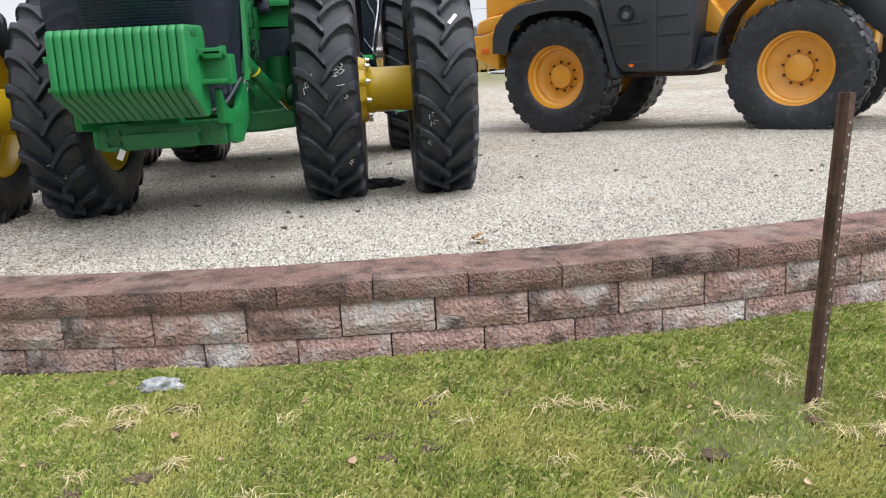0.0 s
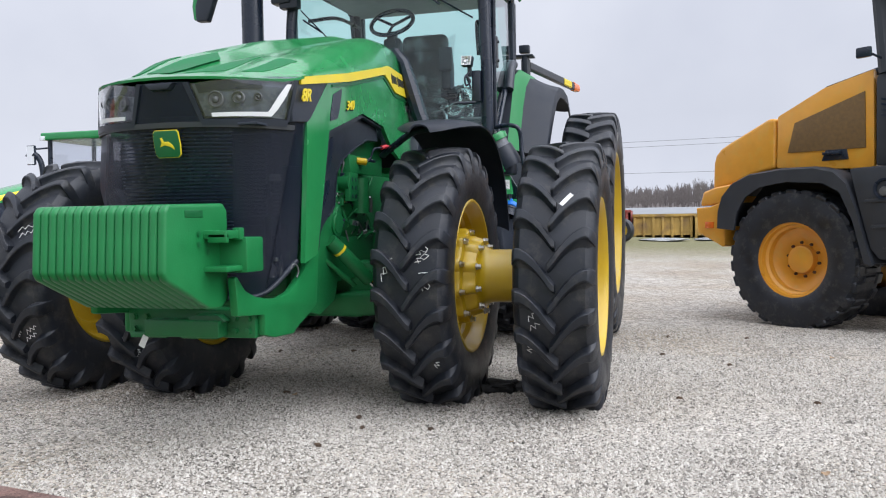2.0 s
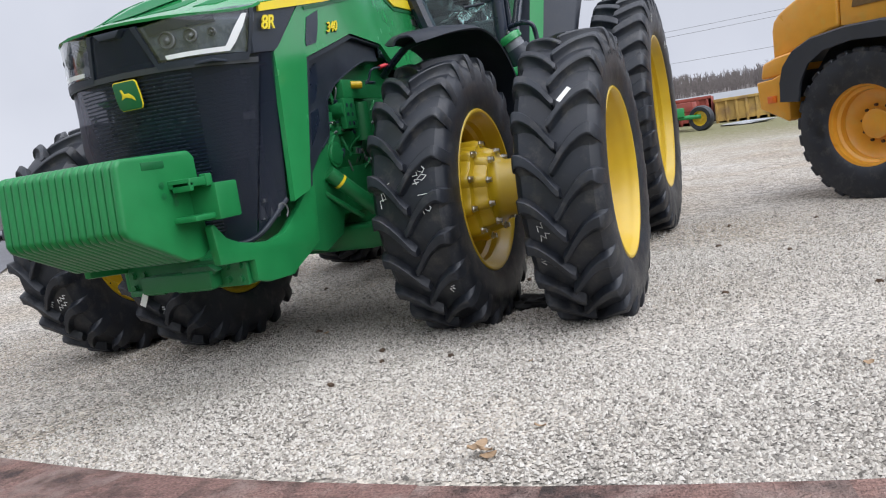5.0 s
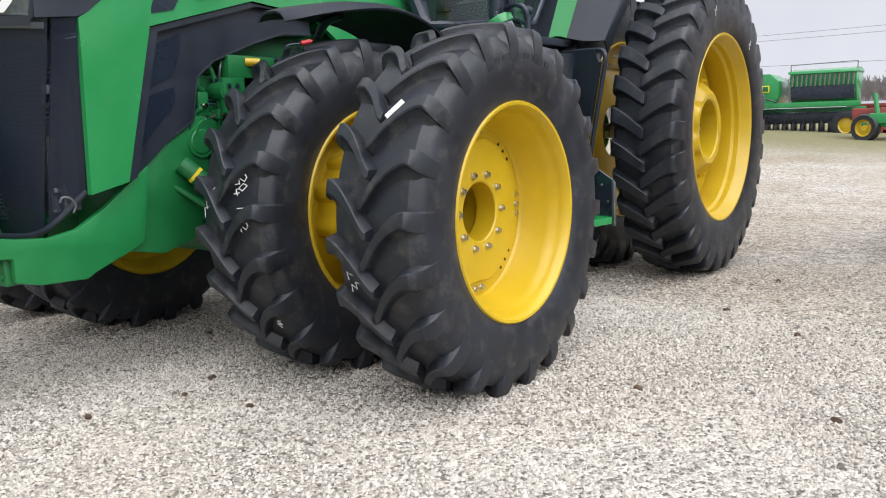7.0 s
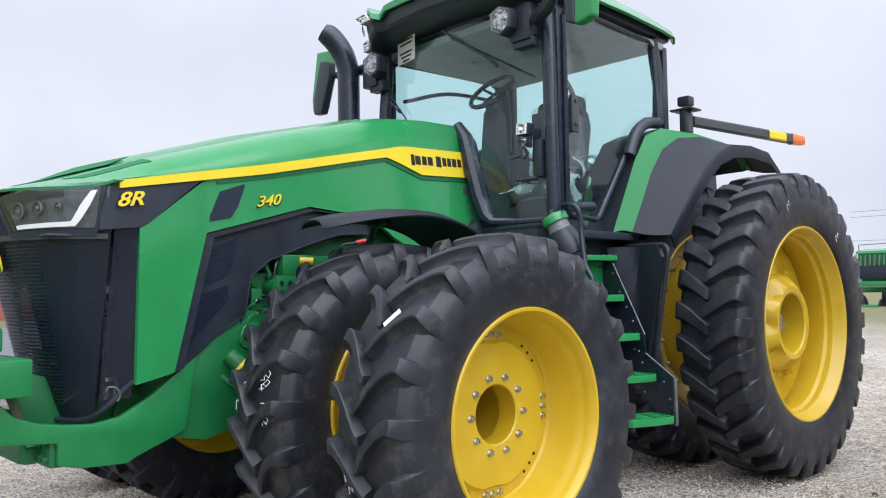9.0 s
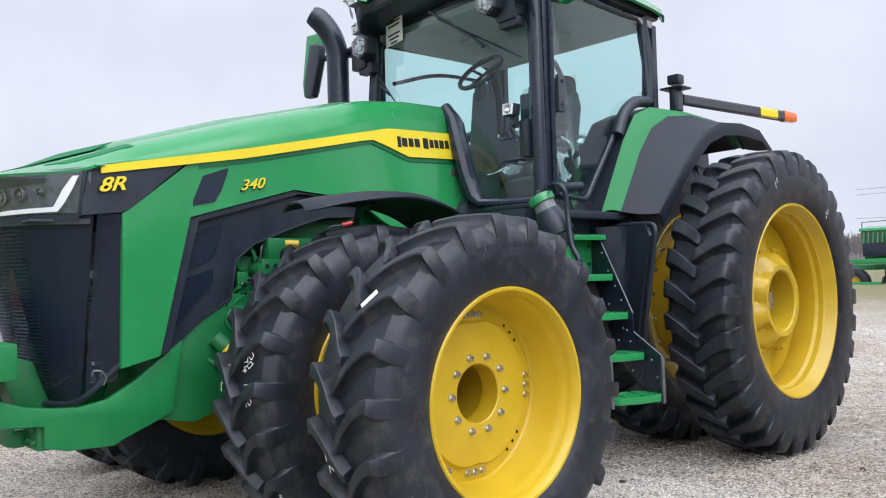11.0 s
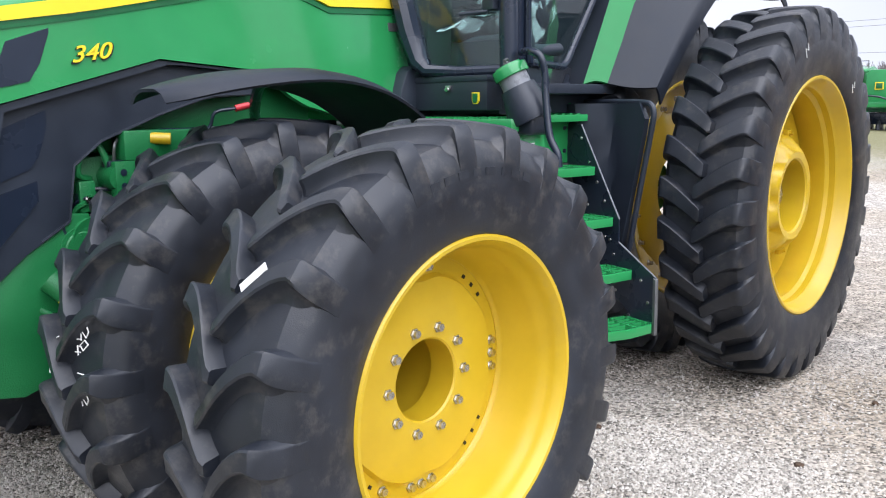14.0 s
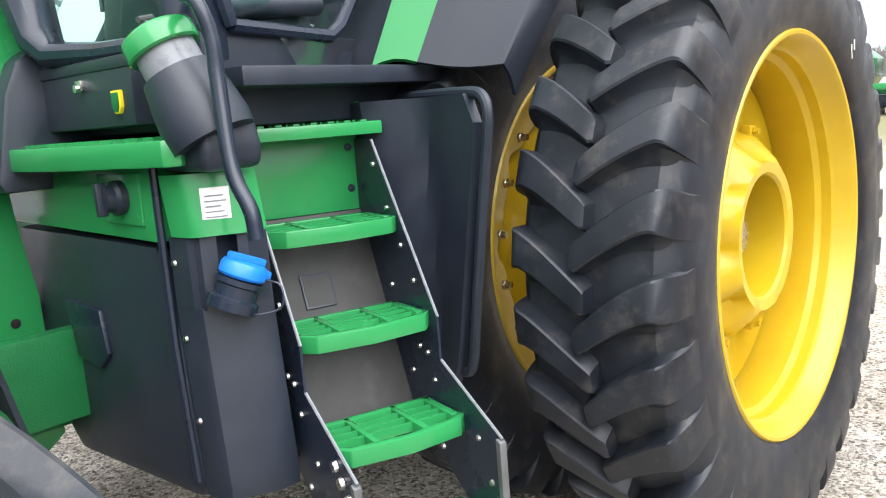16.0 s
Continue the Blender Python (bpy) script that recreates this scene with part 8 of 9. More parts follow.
body = [car_section(x, w, z0, z1, t) for x, w, z0, z1, t in ((-2.32, 0.70, 0.32, 0.60, 0.0), (-2.28, 0.80, 0.25, 0.90, 0.02), (-1.7, 0.87, 0.2, 0.98, 0.02), (-0.6, 0.88, 0.18, 0.95, 0.0), (0.7, 0.88, 0.18, 0.93, 0.02), (1.6, 0.86, 0.2, 0.84, 0.04), (2.2, 0.78, 0.25, 0.68, 0.03), (2.30, 0.62, 0.32, 0.52, 0.0))]
cpart("body", loft(body, cap=True), SILVER_CAR, "silver painted body")
roof = [[(x, -w, zb), (x + d, -w * 0.86, zt), (x + d, 0, zt + 0.03), (x + d, w * 0.86, zt), (x, w, zb)] for x, d, w, zb, zt in ((-1.72, 0.45, 0.76, 0.95, 1.34), (-1.0, 0.15, 0.80, 0.94, 1.42), (0.2, -0.1, 0.80, 0.93, 1.42), (1.05, -0.55, 0.76, 0.92, 1.36))]
cpart("cabin", loft(roof, cap=True), SILVER_CAR)
for s in (-1, 1):
    for poly in ([(-1.50, 0.97), (-1.16, 1.30), (-0.62, 1.355), (-0.60, 0.97)], [(-0.54, 0.97), (-0.56, 1.355), (0.10, 1.35), (0.72, 0.97)]):
        cpart("side_window", prism(poly, "y", s * 0.765, s * 0.80), BLACK_GLOSS, "dark side window")
    cpart("side_trim", box(-1.5, 1.2, min(s * 0.875, s * 0.892), max(s * 0.875, s * 0.892), 0.50, 0.54), SILVER_CAR)
    cpart("tail_lamp", box(-2.30, -2.12, min(s * 0.55, s * 0.83), max(s * 0.55, s * 0.83), 0.68, 0.84, 0.03), RED_PLASTIC)
    cpart("headlight", box(1.95, 2.22, min(s * 0.50, s * 0.80), max(s * 0.50, s * 0.80), 0.55, 0.68, 0.04), GLOW_WHITE)
    cpart("mirror", box(0.55, 0.72, min(s * 0.86, s * 1.02), max(s * 0.86, s * 1.02), 0.92, 1.04, 0.03), SILVER_CAR)
    for x in (-1.35, 1.38):
        m = Matrix.Translation((x, s * 0.80, 0.31)) @ Matrix.Rotation(radians(90 * s), 4, "Z")
        tyre = cpart("tyre", moved(lathe([(0.20, 0.07), (0.22, 0.10), (0.29, 0.10), (0.315, 0.07), (0.315, -0.07), (0.29, -0.10), (0.2, -0.1)], 28), m), RUBBER)
        cpart("hubcap", moved(joined(lathe([(0.21, 0.085), (0.19, 0.075), (0.06, 0.09), (0.0005, 0.09)], 28), *[moved(box(0.085, 0.10, -0.012, 0.012, 0.05, 0.19), Matrix.Rotation(2 * math.pi * i / 7, 4, "X")) for i in range(7)]), m), STEEL, "", tyre)
for x0, x1, name in ((1.0, 0.55, "windscreen"), (-1.68, -1.25, "rear_window")):
    cpart(name, loft([[(x0, -0.66, 0.965), (x0, 0.66, 0.965)], [(x1, -0.58, 1.36), (x1, 0.58, 1.36)]]) if x0 > 0 else loft([[(x0 - 0.02, -0.66, 0.98), (x0 - 0.02, 0.66, 0.98)], [(x1 - 0.03, -0.58, 1.35), (x1 - 0.03, 0.58, 1.35)]]), BLACK_GLOSS)

# machines beyond the car
for mx, my, wdt in ((-46.4, 38.2, 1.8), (-48.2, 42.2, 1.8)):
    g = ground_z(mx, my)
    mach = thing("excavator", "small orange and black digger parked far off", "digger", "far diggers")
    part("house", box(mx - wdt / 2, mx + wdt / 2, my - 1, my + 1, g + 1.0, g + 1.9, 0.1), ORANGE, mach, "orange body")
    part("cab", joined(box(mx - 0.6, mx + 0.5, my - 0.7, my + 0.7, g + 1.9, g + 2.7, 0.08)), BLACK_GLOSS, mach, "dark cab")
    part("cab_post", box(mx + 0.55, mx + 0.75, my - 0.9, my - 0.7, g + 1.0, g + 2.8, 0.03), ORANGE, mach)
    part("track", joined(box(mx - wdt / 2, mx - wdt / 2 + 0.45, my - 1.5, my + 1.5, g, g + 0.9, 0.2), box(mx + wdt / 2 - 0.45, mx + wdt / 2, my - 1.5, my + 1.5, g, g + 0.9, 0.2)), RUBBER, mach)

# ---------- seed drill ----------
drill = thing("seed_drill", "long green seed drill with hoppers and black press wheels", "seed drill")
DM = Matrix.Translation((-3.4, 28.3, 0.12)) @ Matrix.Rotation(radians(2), 4, "Z")


def dpart(name, bm, material, label="", parent=None, smooth=35):
    return part(name, moved(bm, DM), material, parent or drill, label, smooth)


for x0, x1 in ((-3.2, -1.50), (-0.30, 1.8)):
    dpart("hopper", prism([(-0.55, 1.55), (-0.75, 2.0), (-0.75, 2.32), (0.75, 2.32), (0.75, 2.0), (0.4, 1.3), (-0.4, 1.3)], "x", x0, x1, 0.03), GREEN, "green seed hopper")
    dpart("hopper_lid", prism([(-0.85, 2.30), (-0.80, 2.40), (0.1, 2.50), (0.8, 2.40), (0.8, 2.30)], "x", x0 - 0.05, x1 + 0.03, 0.03), GREEN)
    dpart("hopper_dark", box(x0 + 0.05, x1 - 0.05, -0.80, -0.70, 1.42, 1.88, 0.02), BLACK_GLOSS)
    n = int((x1 - x0) / 0.15)
    for i in range(n):
        x = x0 + 0.1 + (x1 - x0 - 0.2) * i / (n - 1)
        dpart("feed_tube", tube([(x, -0.84, 1.88), (x + 0.02, -0.80, 2.26)], 0.028, 6), GREY_METAL)
    dpart("hand_rail", tube([(x0, -0.6, 2.4), (x0, -0.6, 2.62), (x1, -0.6, 2.66), (x1, -0.6, 2.4)], 0.02, 6), GREY_METAL)
for x0, x1 in ((-1.46, -0.62),):
    dpart("end_box", prism([(x0, 1.30), (x0, 2.22), (x0 + 0.12, 2.36), (x1 - 0.3, 2.36), (x1, 2.1), (x1, 1.55), (x1 - 0.15, 1.30)], "y", -0.95, 0.6, 0.03), GREEN, "green end box")
    bm = box(x0 + 0.28, x0 + 0.54, -0.985, -0.955, 1.72, 1.96, 0.03)
    dpart("badge", bm, YELLOW_DECAL, "small yellow badge")
    dpart("badge_field", box(x0 + 0.31, x0 + 0.51, -0.995, -0.96, 1.75, 1.93, 0.02), GREEN_DARK)
dpart("tool_bar", box(-3.9, 2.0, -1.2, -0.95, 1.16, 1.34, 0.02), GREEN, "green tool bar")
dpart("tool_bar", box(-3.9, 2.0, 0.2, 0.4, 0.95, 1.15, 0.02), GREEN, "green tool bar")
dpart("draw_bar", box(-3.7, -2.3, -1.9, -1.7, 0.42, 0.56, 0.02), GREEN)
dpart("hydraulic_hose", tube(smooth_path([(-1.9, -1.25, 1.4), (-1.5, -1.3, 1.52), (-1.0, -1.3, 1.50), (-0.6, -1.25, 1.36)], 5), 0.03, 6), BLACK_GLOSS)
press_me = None
for i in range(14):
    if press_me is None:
        ob = dpart("press_wheel", lathe([(0.10, -0.05), (0.30, -0.06), (0.34, 0.0), (0.30, 0.06), (0.10, 0.05)], 18), RUBBER)
        press_me = ob.data
    else:
        ob = new("press_wheel", press_me)
        ob.parent = drill
    ob.matrix_basis = Matrix.Translation(DM.to_3x3() @ Vector((-2.6 + i * 0.3, -0.3, 0.42)))
dpart("opener_frame", box(-2.6, 1.9, -0.4, 0.2, 0.6, 1.0, 0.05), BLACK_GLOSS, "dark opener frame")
for x in (-3.35, -1.72, 1.6):
    tw = dpart("transport_tyre", moved(lathe([(0.26, -0.14), (0.42, -0.16), (0.50, -0.12), (0.52, 0), (0.50, 0.12), (0.42, 0.16), (0.26, 0.14)], 26), Matrix.Translation((x, -1.0, 0.52)) @ Matrix.Rotation(radians(78), 4, "Z")), RUBBER)
    dpart("transport_rim", moved(lathe([(0.27, 0.10), (0.22, 0.06), (0.09, 0.08), (0.0005, 0.08)], 22, x_sign=-1), Matrix.Translation((x, -1.0, 0.52)) @ Matrix.Rotation(radians(78), 4, "Z")), YELLOW, "", tw)

# ---------- wagon with yellow wheel, skips, far buildings ----------
wagon = thing("farm_wagon", "red farm wagon with a black tyre and yellow wheel", "wagon")
WX, WY = 0.57, 23.1
wz = ground_z(WX, WY)
part("box", joined(box(WX - 1.5, WX - 0.25, WY + 0.2, WY + 1.9, wz + 0.62, wz + 0.95, 0.03)), CONT_RED, wagon, "low red bed")
part("draw_frame", joined(tube([(WX - 1.2, WY, wz + 0.5), (WX + 0.0, WY - 0.1, wz + 0.45)], 0.07, 8), tube([(WX - 0.75, WY - 0.1, wz + 0.5), (WX - 0.9, WY, wz + 1.35)], 0.06, 8), box(WX - 1.0, WX - 0.5, WY - 0.2, WY + 0.2, wz + 0.5, wz + 0.8, 0.04)), GREEN, wagon, "green hitch frame")
for dx in (0.0, -1.1):
    tw = part("tyre", moved(lathe([(0.24, -0.14), (0.36, -0.15), (0.40, -0.08), (0.40, 0.08), (0.36, 0.15), (0.24, 0.14)], 28), Matrix.Translation((WX + dx, WY, wz + 0.39)) @ Matrix.Rotation(radians(70), 4, "Z")), RUBBER, wagon)
    part("rim", moved(lathe([(0.25, 0.12), (0.20, 0.05), (0.09, 0.06), (0.08, 0.10), (0.0005, 0.10)], 24, x_sign=-1), Matrix.Translation((WX + dx, WY, wz + 0.39)) @ Matrix.Rotation(radians(70), 4, "Z")), YELLOW, tw)


def skip(cx, cy, length, h, material, label):
    g = ground_z(cx, cy)
    ob = thing("waste_skip", label, "skip", "skips behind the yard")
    part("shell", joined(box(cx - length / 2, cx + length / 2, cy, cy + 0.08, g, g + h), box(cx - length / 2, cx + length / 2, cy + 1.8, cy + 1.9, g, g + h), box(cx - length / 2, cx - length / 2 + 0.08, cy, cy + 1.9, g, g + h), box(cx + length / 2 - 0.08, cx + length / 2, cy, cy + 1.9, g, g + h), box(cx - length / 2, cx + length / 2, cy, cy + 1.9, g, g + 0.1)), material, ob, "", None)
    n = int(length / 0.36)
    for i in range(n + 1):
        x = cx - length / 2 + 0.06 + (length - 0.2) * i / n
        part("stiffener", box(x - 0.045, x + 0.045, cy - 0.07, cy, g, g + h - 0.05, 0.01), material, ob)
    part("top_rail", box(cx - length / 2 - 0.03, cx + length / 2 + 0.03, cy - 0.09, cy + 0.05, g + h - 0.08, g + h + 0.03, 0.01), material, ob)


skip(-0.75, 29.0, 2.6, 1.0, CONT_RED, "worn red steel waste skip")
skip(1.85, 29.4, 2.42, 0.93, CONT_YELLOW, "worn yellow steel waste skip")
skip(4.25, 29.2, 2.42, 0.93, CONT_YELLOW, "worn yellow steel waste skip")
skip(6.65, 29.0, 2.42, 0.95, CONT_YELLOW, "worn yellow steel waste skip")
skip(9.05, 28.8, 2.42, 0.95, CONT_YELLOW, "worn yellow steel waste skip")
skip(11.45, 28.6, 2.42, 0.95, CONT_YELLOW, "worn yellow steel waste skip")

shed = thing("long_shed", "long low white shed with many windows", "shed")
sz = ground_z(20, 62) - 0.62
part("wall", box(-16, 52, 62, 70, sz - 0.5, sz + 1.75), WHITE_WALL, shed, "", None)
part("roof", prism([(61.4, sz + 1.7), (66, sz + 2.25), (70.6, sz + 1.7), (66, sz + 2.05)], "x", -16.5, 52.5), ROOF_GREY, shed, "grey roof")
win = box(0, 1.5, 61.93, 61.99, 0, 0.85)
win_me = None
for i in range(34):
    if win_me is None:
        o = part("window", win, BLACK_GLOSS, shed, "dark window", None)
        win_me = o.data
    else:
        o = new("window", win_me)
        o.parent = shed
    o.matrix_basis = Matrix.Translation((-15.5 + i * 2.0, 0, sz + 0.55))
brick_b = thing("brick_building", "far brick building with dark windows and grey fascia", "building")
part("wall", box(-64, -48, -6, 30, 0.0, 2.3), BRICK_WALL, brick_b, "red brick lower wall", None)
part("window_band", box(-64.0, -47.94, -6, 30, 2.3, 5.0), BLACK_GLOSS, brick_b, "dark window band", None)
part("fascia", box(-64.4, -47.5, -6.5, 30.5, 5.0, 6.4, 0.05), ROOF_GREY, brick_b, "grey fascia", None)
for i in range(16):
    part("mullion", box(-47.96, -47.86, -5.9 + i * 2.4, -5.7 + i * 2.4, 2.2, 5.05), WHITE_WALL, brick_b, "", None)

# loose stones on the verge
for x, y, a, b in ((1.9, 24.6, 0.8, 0.07), (3.6, 25.2, 0.7, 0.07), (6.2, 24.9, 0.9, 0.07)):
    bm = bmesh.new()
    bmesh.ops.create_icosphere(bm, subdivisions=3, radius=1)
    for v in bm.verts:
        v.co = Vector((v.co.x * a, v.co.y * 0.5, v.co.z * b)) * (1 + 0.25 * noise.noise(v.co * 2 + Vector((x, y, 0))))
    moved(bm, Matrix.Translation((x, y, ground_z(x, y) + 0.05)))
    tagged(link("stone_slab", bm, STONE_GREY, smooth=40), "low pale slab of stone on the verge", "stone", "verge stones")

# ---------- far woods ----------
def far_woods():
    rng = random.Random(11)
    verts, faces = [], []
    def quad(a, b, w0, w1, side):
        k = len(verts)
        verts.extend([a - side * w0, a + side * w0, b + side * w1, b - side * w1])
        faces.append((k, k + 1, k + 2, k + 3))
    for i in range(8500):
        ang = radians(rng.uniform(-38, 75))
        d = rng.uniform(225, 300)
        x, y = 2 + d * math.sin(ang), -4 + d * math.cos(ang)
        h = rng.uniform(7.9, 9.3) * (0.95 + 0.16 * noise.noise((ang * 14, 0, 0)))
        side = Vector((math.cos(ang), -math.sin(ang), 0))
        base = Vector((x, y, -1.0))
        top = Vector((x + rng.uniform(-0.6, 0.6), y, h))
        quad(base, top, 0.13, 0.02, side)
        for _ in range(10):
            t = rng.uniform(0.55, 0.98)
            p = base.lerp(top, t)
            out = side * rng.uniform(-2.2, 2.2) * (1.15 - t) + Vector((0, 0, rng.uniform(0.8, 2.2)))
            quad(p, p + out, 0.10, 0.03, side if abs(out.x) < 0.5 else Vector((0, 0, 1)))
            quad(p + out * 0.6, p + out * 0.6 + Vector((rng.uniform(-0.8, 0.8), 0, rng.uniform(0.3, 1.0))), 0.06, 0.02, side)
    me = bpy.data.meshes.new("woods")
    me.from_pydata([tuple(v) for v in verts], [], faces)
    me.materials.append(BARK_HAZED)
    return new("woods", me)


tagged(far_woods(), "bare grey-brown winter woods along the skyline", "woods", kind="stuff")
bank_rows = []
for ang in np.linspace(-41, 80, 40):
    a = radians(ang)
    bank_rows.append([(2 + d * math.sin(a), -4 + d * math.cos(a), z + 0.8 * noise.noise((ang * 0.3, d, 0))) for d, z in ((215, -0.5), (235, 3.2), (290, 8.0), (320, 7.8))])
BANK = paint("winter_undergrowth", (0.125, 0.108, 0.10), 0.95, var=0.35, scale=0.12, fine=1.2, bump=0.3)
tagged(link("undergrowth", loft(bank_rows), BANK, smooth=60), "brown winter undergrowth below the woods", "undergrowth", kind="structure")

# power lines
for z0, z1 in ((9.6, 12.2), (9.0, 11.6), (6.4, 7.4)):
    pts = []
    for k in np.linspace(0, 1, 24):
        x = -30 + 110 * k
        pts.append((x, 92, z0 + (z1 - z0) * k - 5.0 * k * (1 - k) * 0.6))
    tagged(link("power_line", tube(pts, 0.022, 5), WIRE), "thin grey overhead power line", "cable", "overhead lines")

# ---------- things on the ground ----------
def rag():
    bm = bmesh.new()
    bmesh.ops.create_icosphere(bm, subdivisions=4, radius=1)
    for v in bm.verts:
        n = noise.noise(v.co * 2.2) + 0.5 * noise.noise(v.co * 5)
        v.co = Vector((v.co.x * 0.17, v.co.y * 0.11, max(-0.02, v.co.z * 0.05))) * (1 + 0.5 * n)
    return moved(bm, Matrix.Translation((1.14, 0.26, ground_z(1.14, 0.26) + 0.015)))


tagged(link("rag", rag(), CLOTH_BLACK, smooth=50), "crumpled black rag lying between the tyres", "rag")


def lump(name, x, y, z, sx, sy, sz, material, label, category, group, seed):
    bm = bmesh.new()
    bmesh.ops.create_icosphere(bm, subdivisions=3, radius=1)
    for v in bm.verts:
        n = noise.noise(v.co * 1.8 + Vector((seed, 0, 0))) + 0.4 * noise.noise(v.co * 5 + Vector((0, seed, 0)))
        v.co = Vector((v.co.x * sx, v.co.y * sy, v.co.z * sz)) * (1 + 0.45 * n)
    return tagged(link(name, moved(bm, Matrix.Translation((x, y, z))), material, smooth=45), label, category, group)


lump("stone", 0.23, -2.86, lawn_z(0.23, -2.86) + 0.025, 0.085, 0.045, 0.035, STONE_GREY, "pale grey stone lying in the grass by the wall", "stone", "", 2)
rng = random.Random(21)
for i in range(22):
    x = rng.uniform(-0.5, 3.1)
    y = wall_y(x) - rng.uniform(0.3, 1.1)
    lump("soil_clod", x, y, lawn_z(x, y) + 0.006, rng.uniform(0.025, 0.075), rng.uniform(0.02, 0.05), 0.012, SOIL, "dark worm cast in the lawn", "soil", "soil clods in the lawn", i)


def leaf(x, y, z, size, seed):
    r = random.Random(seed)
    rows = []
    for k in np.linspace(-1, 1, 7):
        w = 0.5 * size * (1 - k * k) ** 0.7 + 0.001
        curl = 0.35 * size * k * k
        rows.append([(k * size, -w, curl + 0.2 * size * r.random()), (k * size, 0, curl * 0.5), (k * size, w, curl + 0.2 * size * r.random())])
    bm = thick(loft(rows), 0.001)
    return moved(bm, Matrix.Translation((x, y, z + 0.008)) @ Matrix.Rotation(r.uniform(0, 6.28), 4, "Z") @ Matrix.Rotation(r.uniform(-0.4, 0.4), 4, "X"))


for i in range(30):
    if i < 22:
        x = rng.uniform(-0.6, 3.2)
        y = wall_y(x) - rng.uniform(0.05, 1.3)
        z = lawn_z(x, y) + 0.02
    else:
        x, y = rng.uniform(-1, 4), rng.uniform(-2.1, 3.0)
        z = ground_z(x, y)
    tagged(link("dry_leaf", leaf(x, y, z, rng.uniform(0.012, 0.026), i), LEAF_DRY, smooth=60), "curled dry brown leaf", "leaf", "fallen leaves")
tagged(link("leaf_tuft", joined(*[leaf(1.63 + 0.02 * math.cos(a), -2.13 + 0.02 * math.sin(a), ground_z(1.63, -2.13) + 0.012 * k, 0.03, k) for k, a in enumerate((0, 1.3, 2.6, 3.9, 5.2))]), LEAF_DRY, smooth=60), "tuft of dry leaves on the gravel", "leaf")
for i in range(26):
    x, y = rng.uniform(-2.0, 4.6), rng.uniform(-2.0, 3.0)
    lump("dark_pebble", x, y, ground_z(x, y) + 0.006, rng.uniform(0.012, 0.026), rng.uniform(0.01, 0.02), 0.012, SOIL, "dark pebble on the pale gravel", "pebble", "dark pebbles", i + 50)



def straw_tuft(x, y, seed):
    """Thin dead stems fanned out flat on the lawn."""
    r = random.Random(seed)
    bm = bmesh.new()
    main = r.uniform(0, 6.28)
    for _ in range(13):
        a = main + r.gauss(0, 0.9)
        ln, o = r.uniform(0.03, 0.095), r.uniform(-0.035, 0.035)
        p = Vector((x + o, y + r.uniform(-0.03, 0.03), lawn_z(x, y) + 0.012))
        d = Vector((math.cos(a), math.sin(a), 0)) * ln
        add(bm, tube([p - d * 0.3, p + d * 0.3 + Vector((0, 0, r.uniform(0.01, 0.035))), p + d + Vector((0, 0, r.uniform(0.0, 0.02)))], [0.0016, 0.0014, 0.0006], 4))
    return bm


for i, (x, y) in enumerate([(rng.uniform(-0.6, 3.1), rng.uniform(0.3, 1.5)) for _ in range(64)]):
    tagged(link("straw_tuft", straw_tuft(x, wall_y(x) - y, i), STRAW, smooth=60), "tuft of dead pale straw flattened on the lawn", "grass tuft", "dead straw tufts")

# steel sign post
def u_post():
    z0, z1 = -0.4, 1.115
    sec = [(-0.032, 0.0), (-0.032, 0.006), (-0.018, 0.006), (-0.014, 0.034), (0.014, 0.034), (0.018, 0.006), (0.032, 0.006), (0.032, 0.0), (0.012, 0.0), (0.009, 0.028), (-0.009, 0.028), (-0.012, 0.0)]
    return prism(sec, "z", z0, z1)


post = thing("sign_post", "rusty steel channel post with punched holes in the lawn", "post")
PM = Matrix.Translation((2.709, -3.33, lawn_z(2.709, -3.33) + 0.01)) @ Matrix.Rotation(radians(3.4), 4, "Y") @ Matrix.Rotation(radians(200), 4, "Z")
part("channel", moved(u_post(), PM), RUST, post, "", None)
# No holes are cut; pale discs carry the light seen through them.
hole = bmesh.new()
for k in range(24):
    z = 0.05 + k * 0.042
    add(hole, moved(lathe([(0.0055, 0.001), (0.0005, 0.0012)], 10), Matrix.Translation((0.0, 0.0345, z)) @ Matrix.Rotation(radians(90), 4, "Z")))
part("hole_discs", moved(hole, PM), STONE_GREY, post, "pale discs painted for light through the punched holes", None)

# ---------- retaining wall: block by block ----------
wall = thing("retaining_wall", "curved low retaining wall of split-face red concrete blocks", "retaining wall", kind="structure")


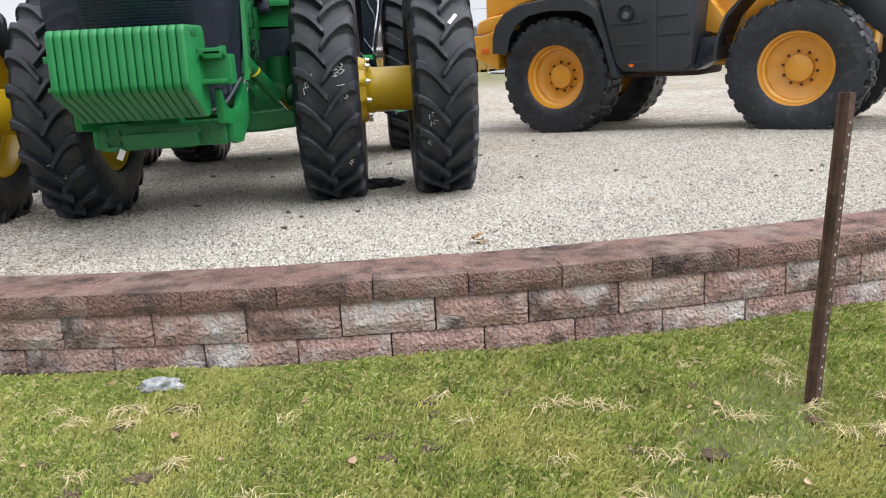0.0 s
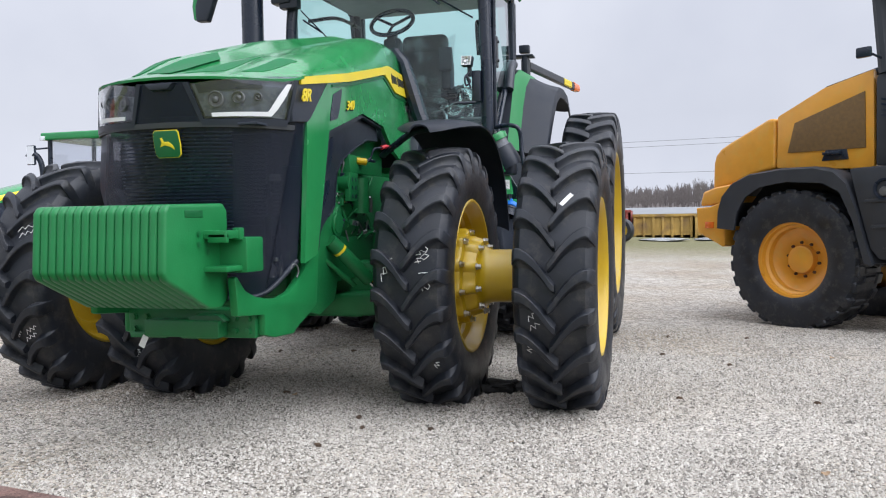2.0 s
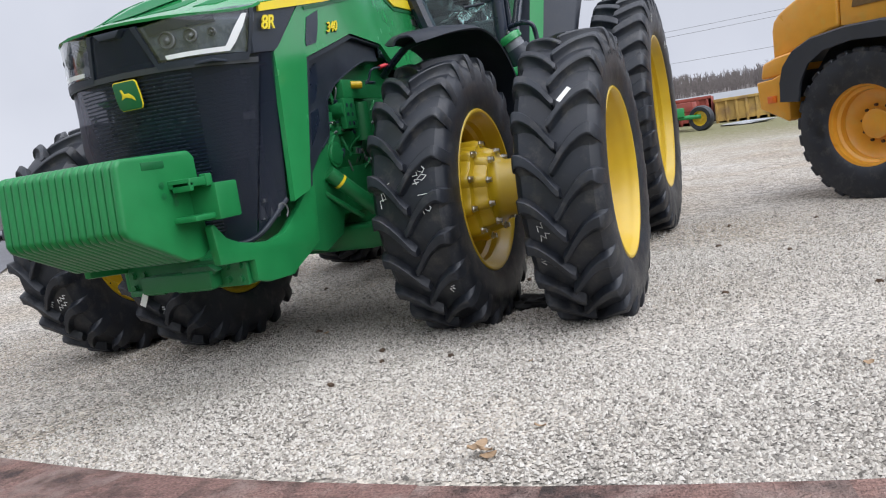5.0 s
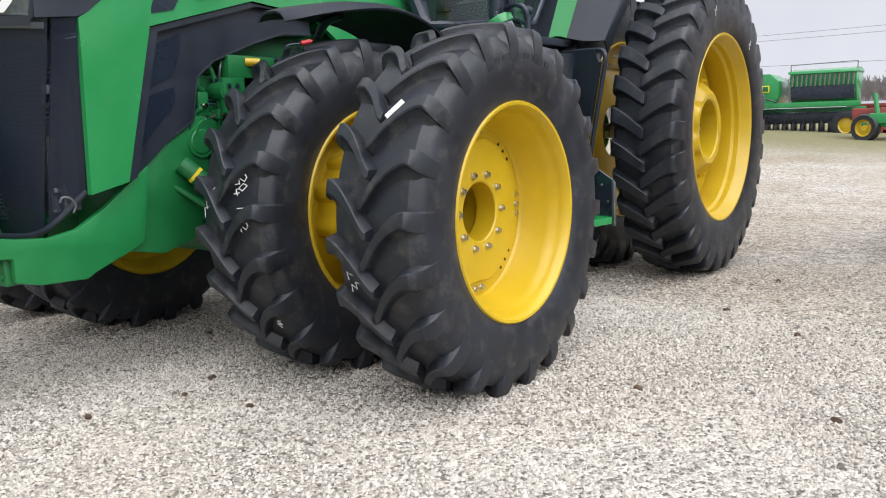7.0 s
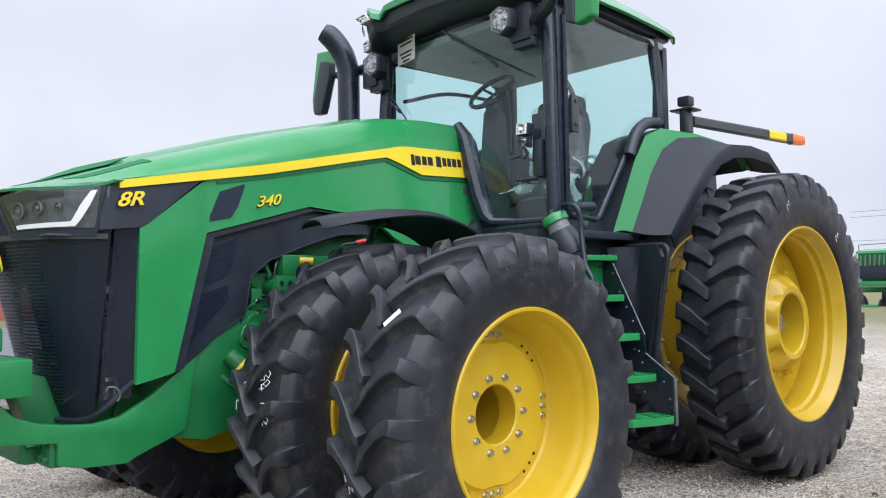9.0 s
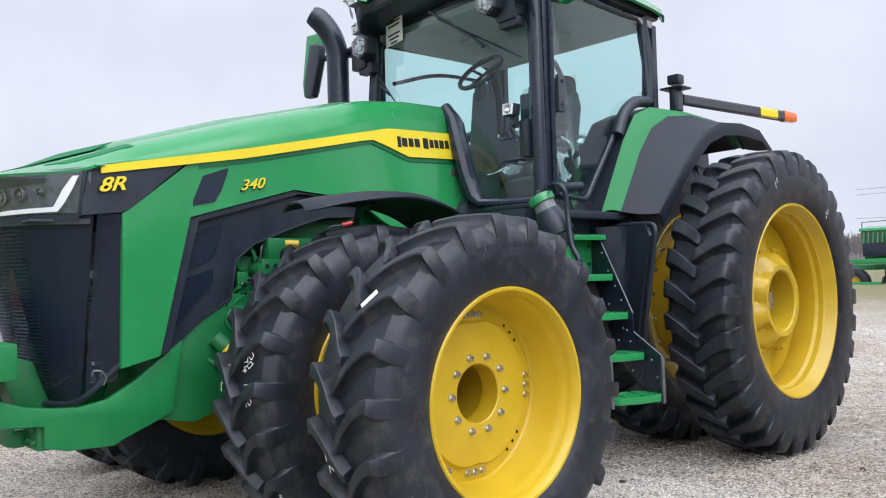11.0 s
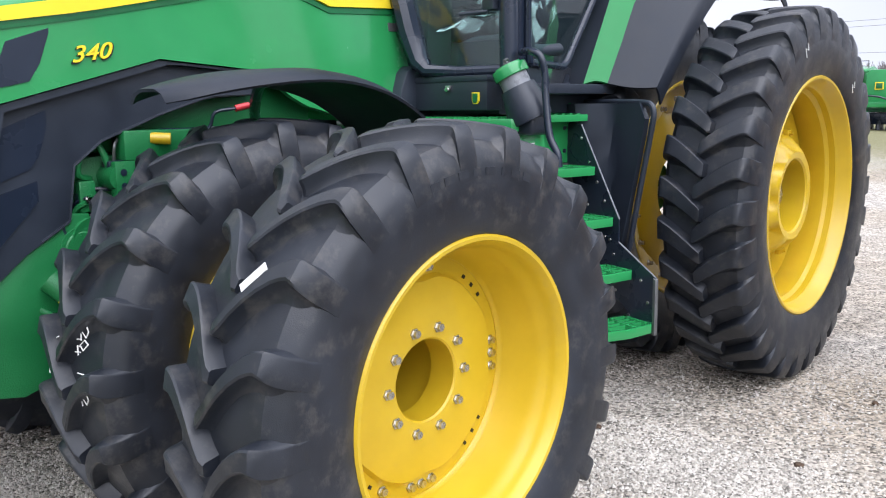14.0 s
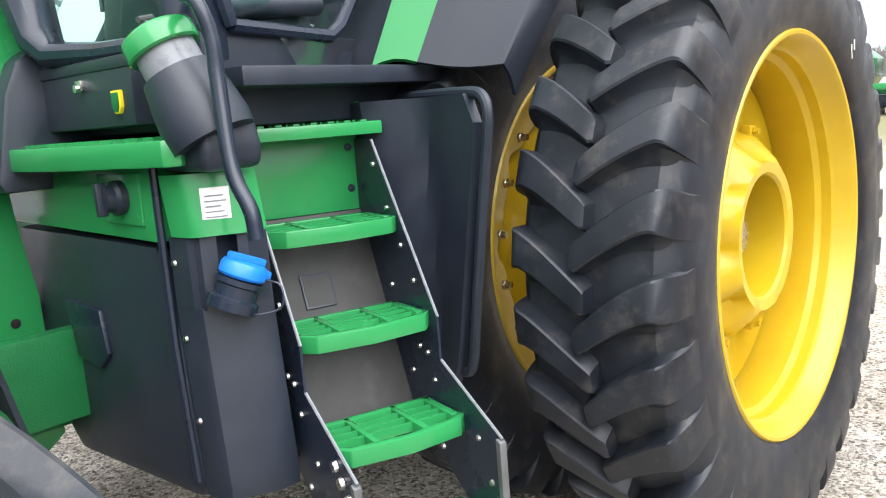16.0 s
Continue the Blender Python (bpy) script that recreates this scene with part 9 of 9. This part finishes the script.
def rough_block(length, depth, h, seed, amount):
    """A block with a split face to -y: its front is pitched and uneven."""
    r = random.Random(seed)
    n, m = 7, 3
    L2 = length / 2 - 0.003
    front = []
    for i in range(n + 1):
        col = []
        for j in range(m + 1):
            edge = (i in (0, n)) or (j in (0, m))
            d = -amount * (0.15 if edge else r.uniform(0.5, 1.0))
            col.append((-L2 + 2 * L2 * i / n, d, h * j / m * 0.985 + 0.001))
        front.append(col)
    bm = loft(front)
    back = [(-L2, depth, 0.001), (L2, depth, 0.001), (L2, depth, h * 0.986), (-L2, depth, h * 0.986)]
    vb = [bm.verts.new(p) for p in back]
    bm.verts.ensure_lookup_table()
    idx = lambda i, j: bm.verts[i * (m + 1) + j]
    bm.faces.new([idx(i, m) for i in range(n + 1)] + [vb[2], vb[3]])
    bm.faces.new([idx(0, j) for j in range(m + 1)] + [vb[3], vb[0]])
    bm.faces.new([idx(n, j) for j in range(m, -1, -1)] + [vb[1], vb[2]])
    bm.faces.new([vb[0], vb[1], vb[2], vb[3]])
    bmesh.ops.recalc_face_normals(bm, faces=bm.faces[:])
    return bm


def cap_block(length, depth, h, seed):
    bm = rough_block(length, depth, h, seed, 0.012)
    return bm


def block_mesh(kind, seed):
    bm = cap_block(0.402, 0.37, 0.092, seed) if kind == "cap" else rough_block(0.40, 0.25, 0.15, seed, 0.028)
    me = bpy.data.meshes.new(kind)
    bm.to_mesh(me)
    bm.free()
    me.materials.append(CAP_STONE if kind == "cap" else FACE_STONE)
    return me


caps = [block_mesh("cap", s) for s in range(5)]
faces_me = [block_mesh("face", s + 20) for s in range(7)]


def place_along(start, count, gap, meshes, dz, inset, name, seed):
    r = random.Random(seed)
    x = start
    for i in range(count):
        slope = (wall_y(x + 0.1) - wall_y(x - 0.1)) / 0.2
        ang = math.atan(slope)
        b = new(name, r.choice(meshes))
        b.parent = wall
        nx, ny = -math.sin(ang), math.cos(ang)
        b.matrix_basis = Matrix.Translation((x + nx * (inset + r.uniform(-0.003, 0.003)), wall_y(x) + ny * inset, dz + r.uniform(-0.0015, 0.0015))) @ Matrix.Rotation(ang + r.uniform(-0.008, 0.008), 4, "Z")
        x += gap * math.cos(ang)


place_along(-6.71, 42, 0.402, caps, -0.046, 0.0, "cap_block", 1)
place_along(-6.50, 42, 0.402, faces_me, -0.199, 0.026, "wall_block", 2)
place_along(-6.66, 42, 0.402, faces_me, -0.352, 0.034, "wall_block", 3)
place_along(-6.44, 42, 0.402, faces_me, -0.505, 0.042, "wall_block", 4)
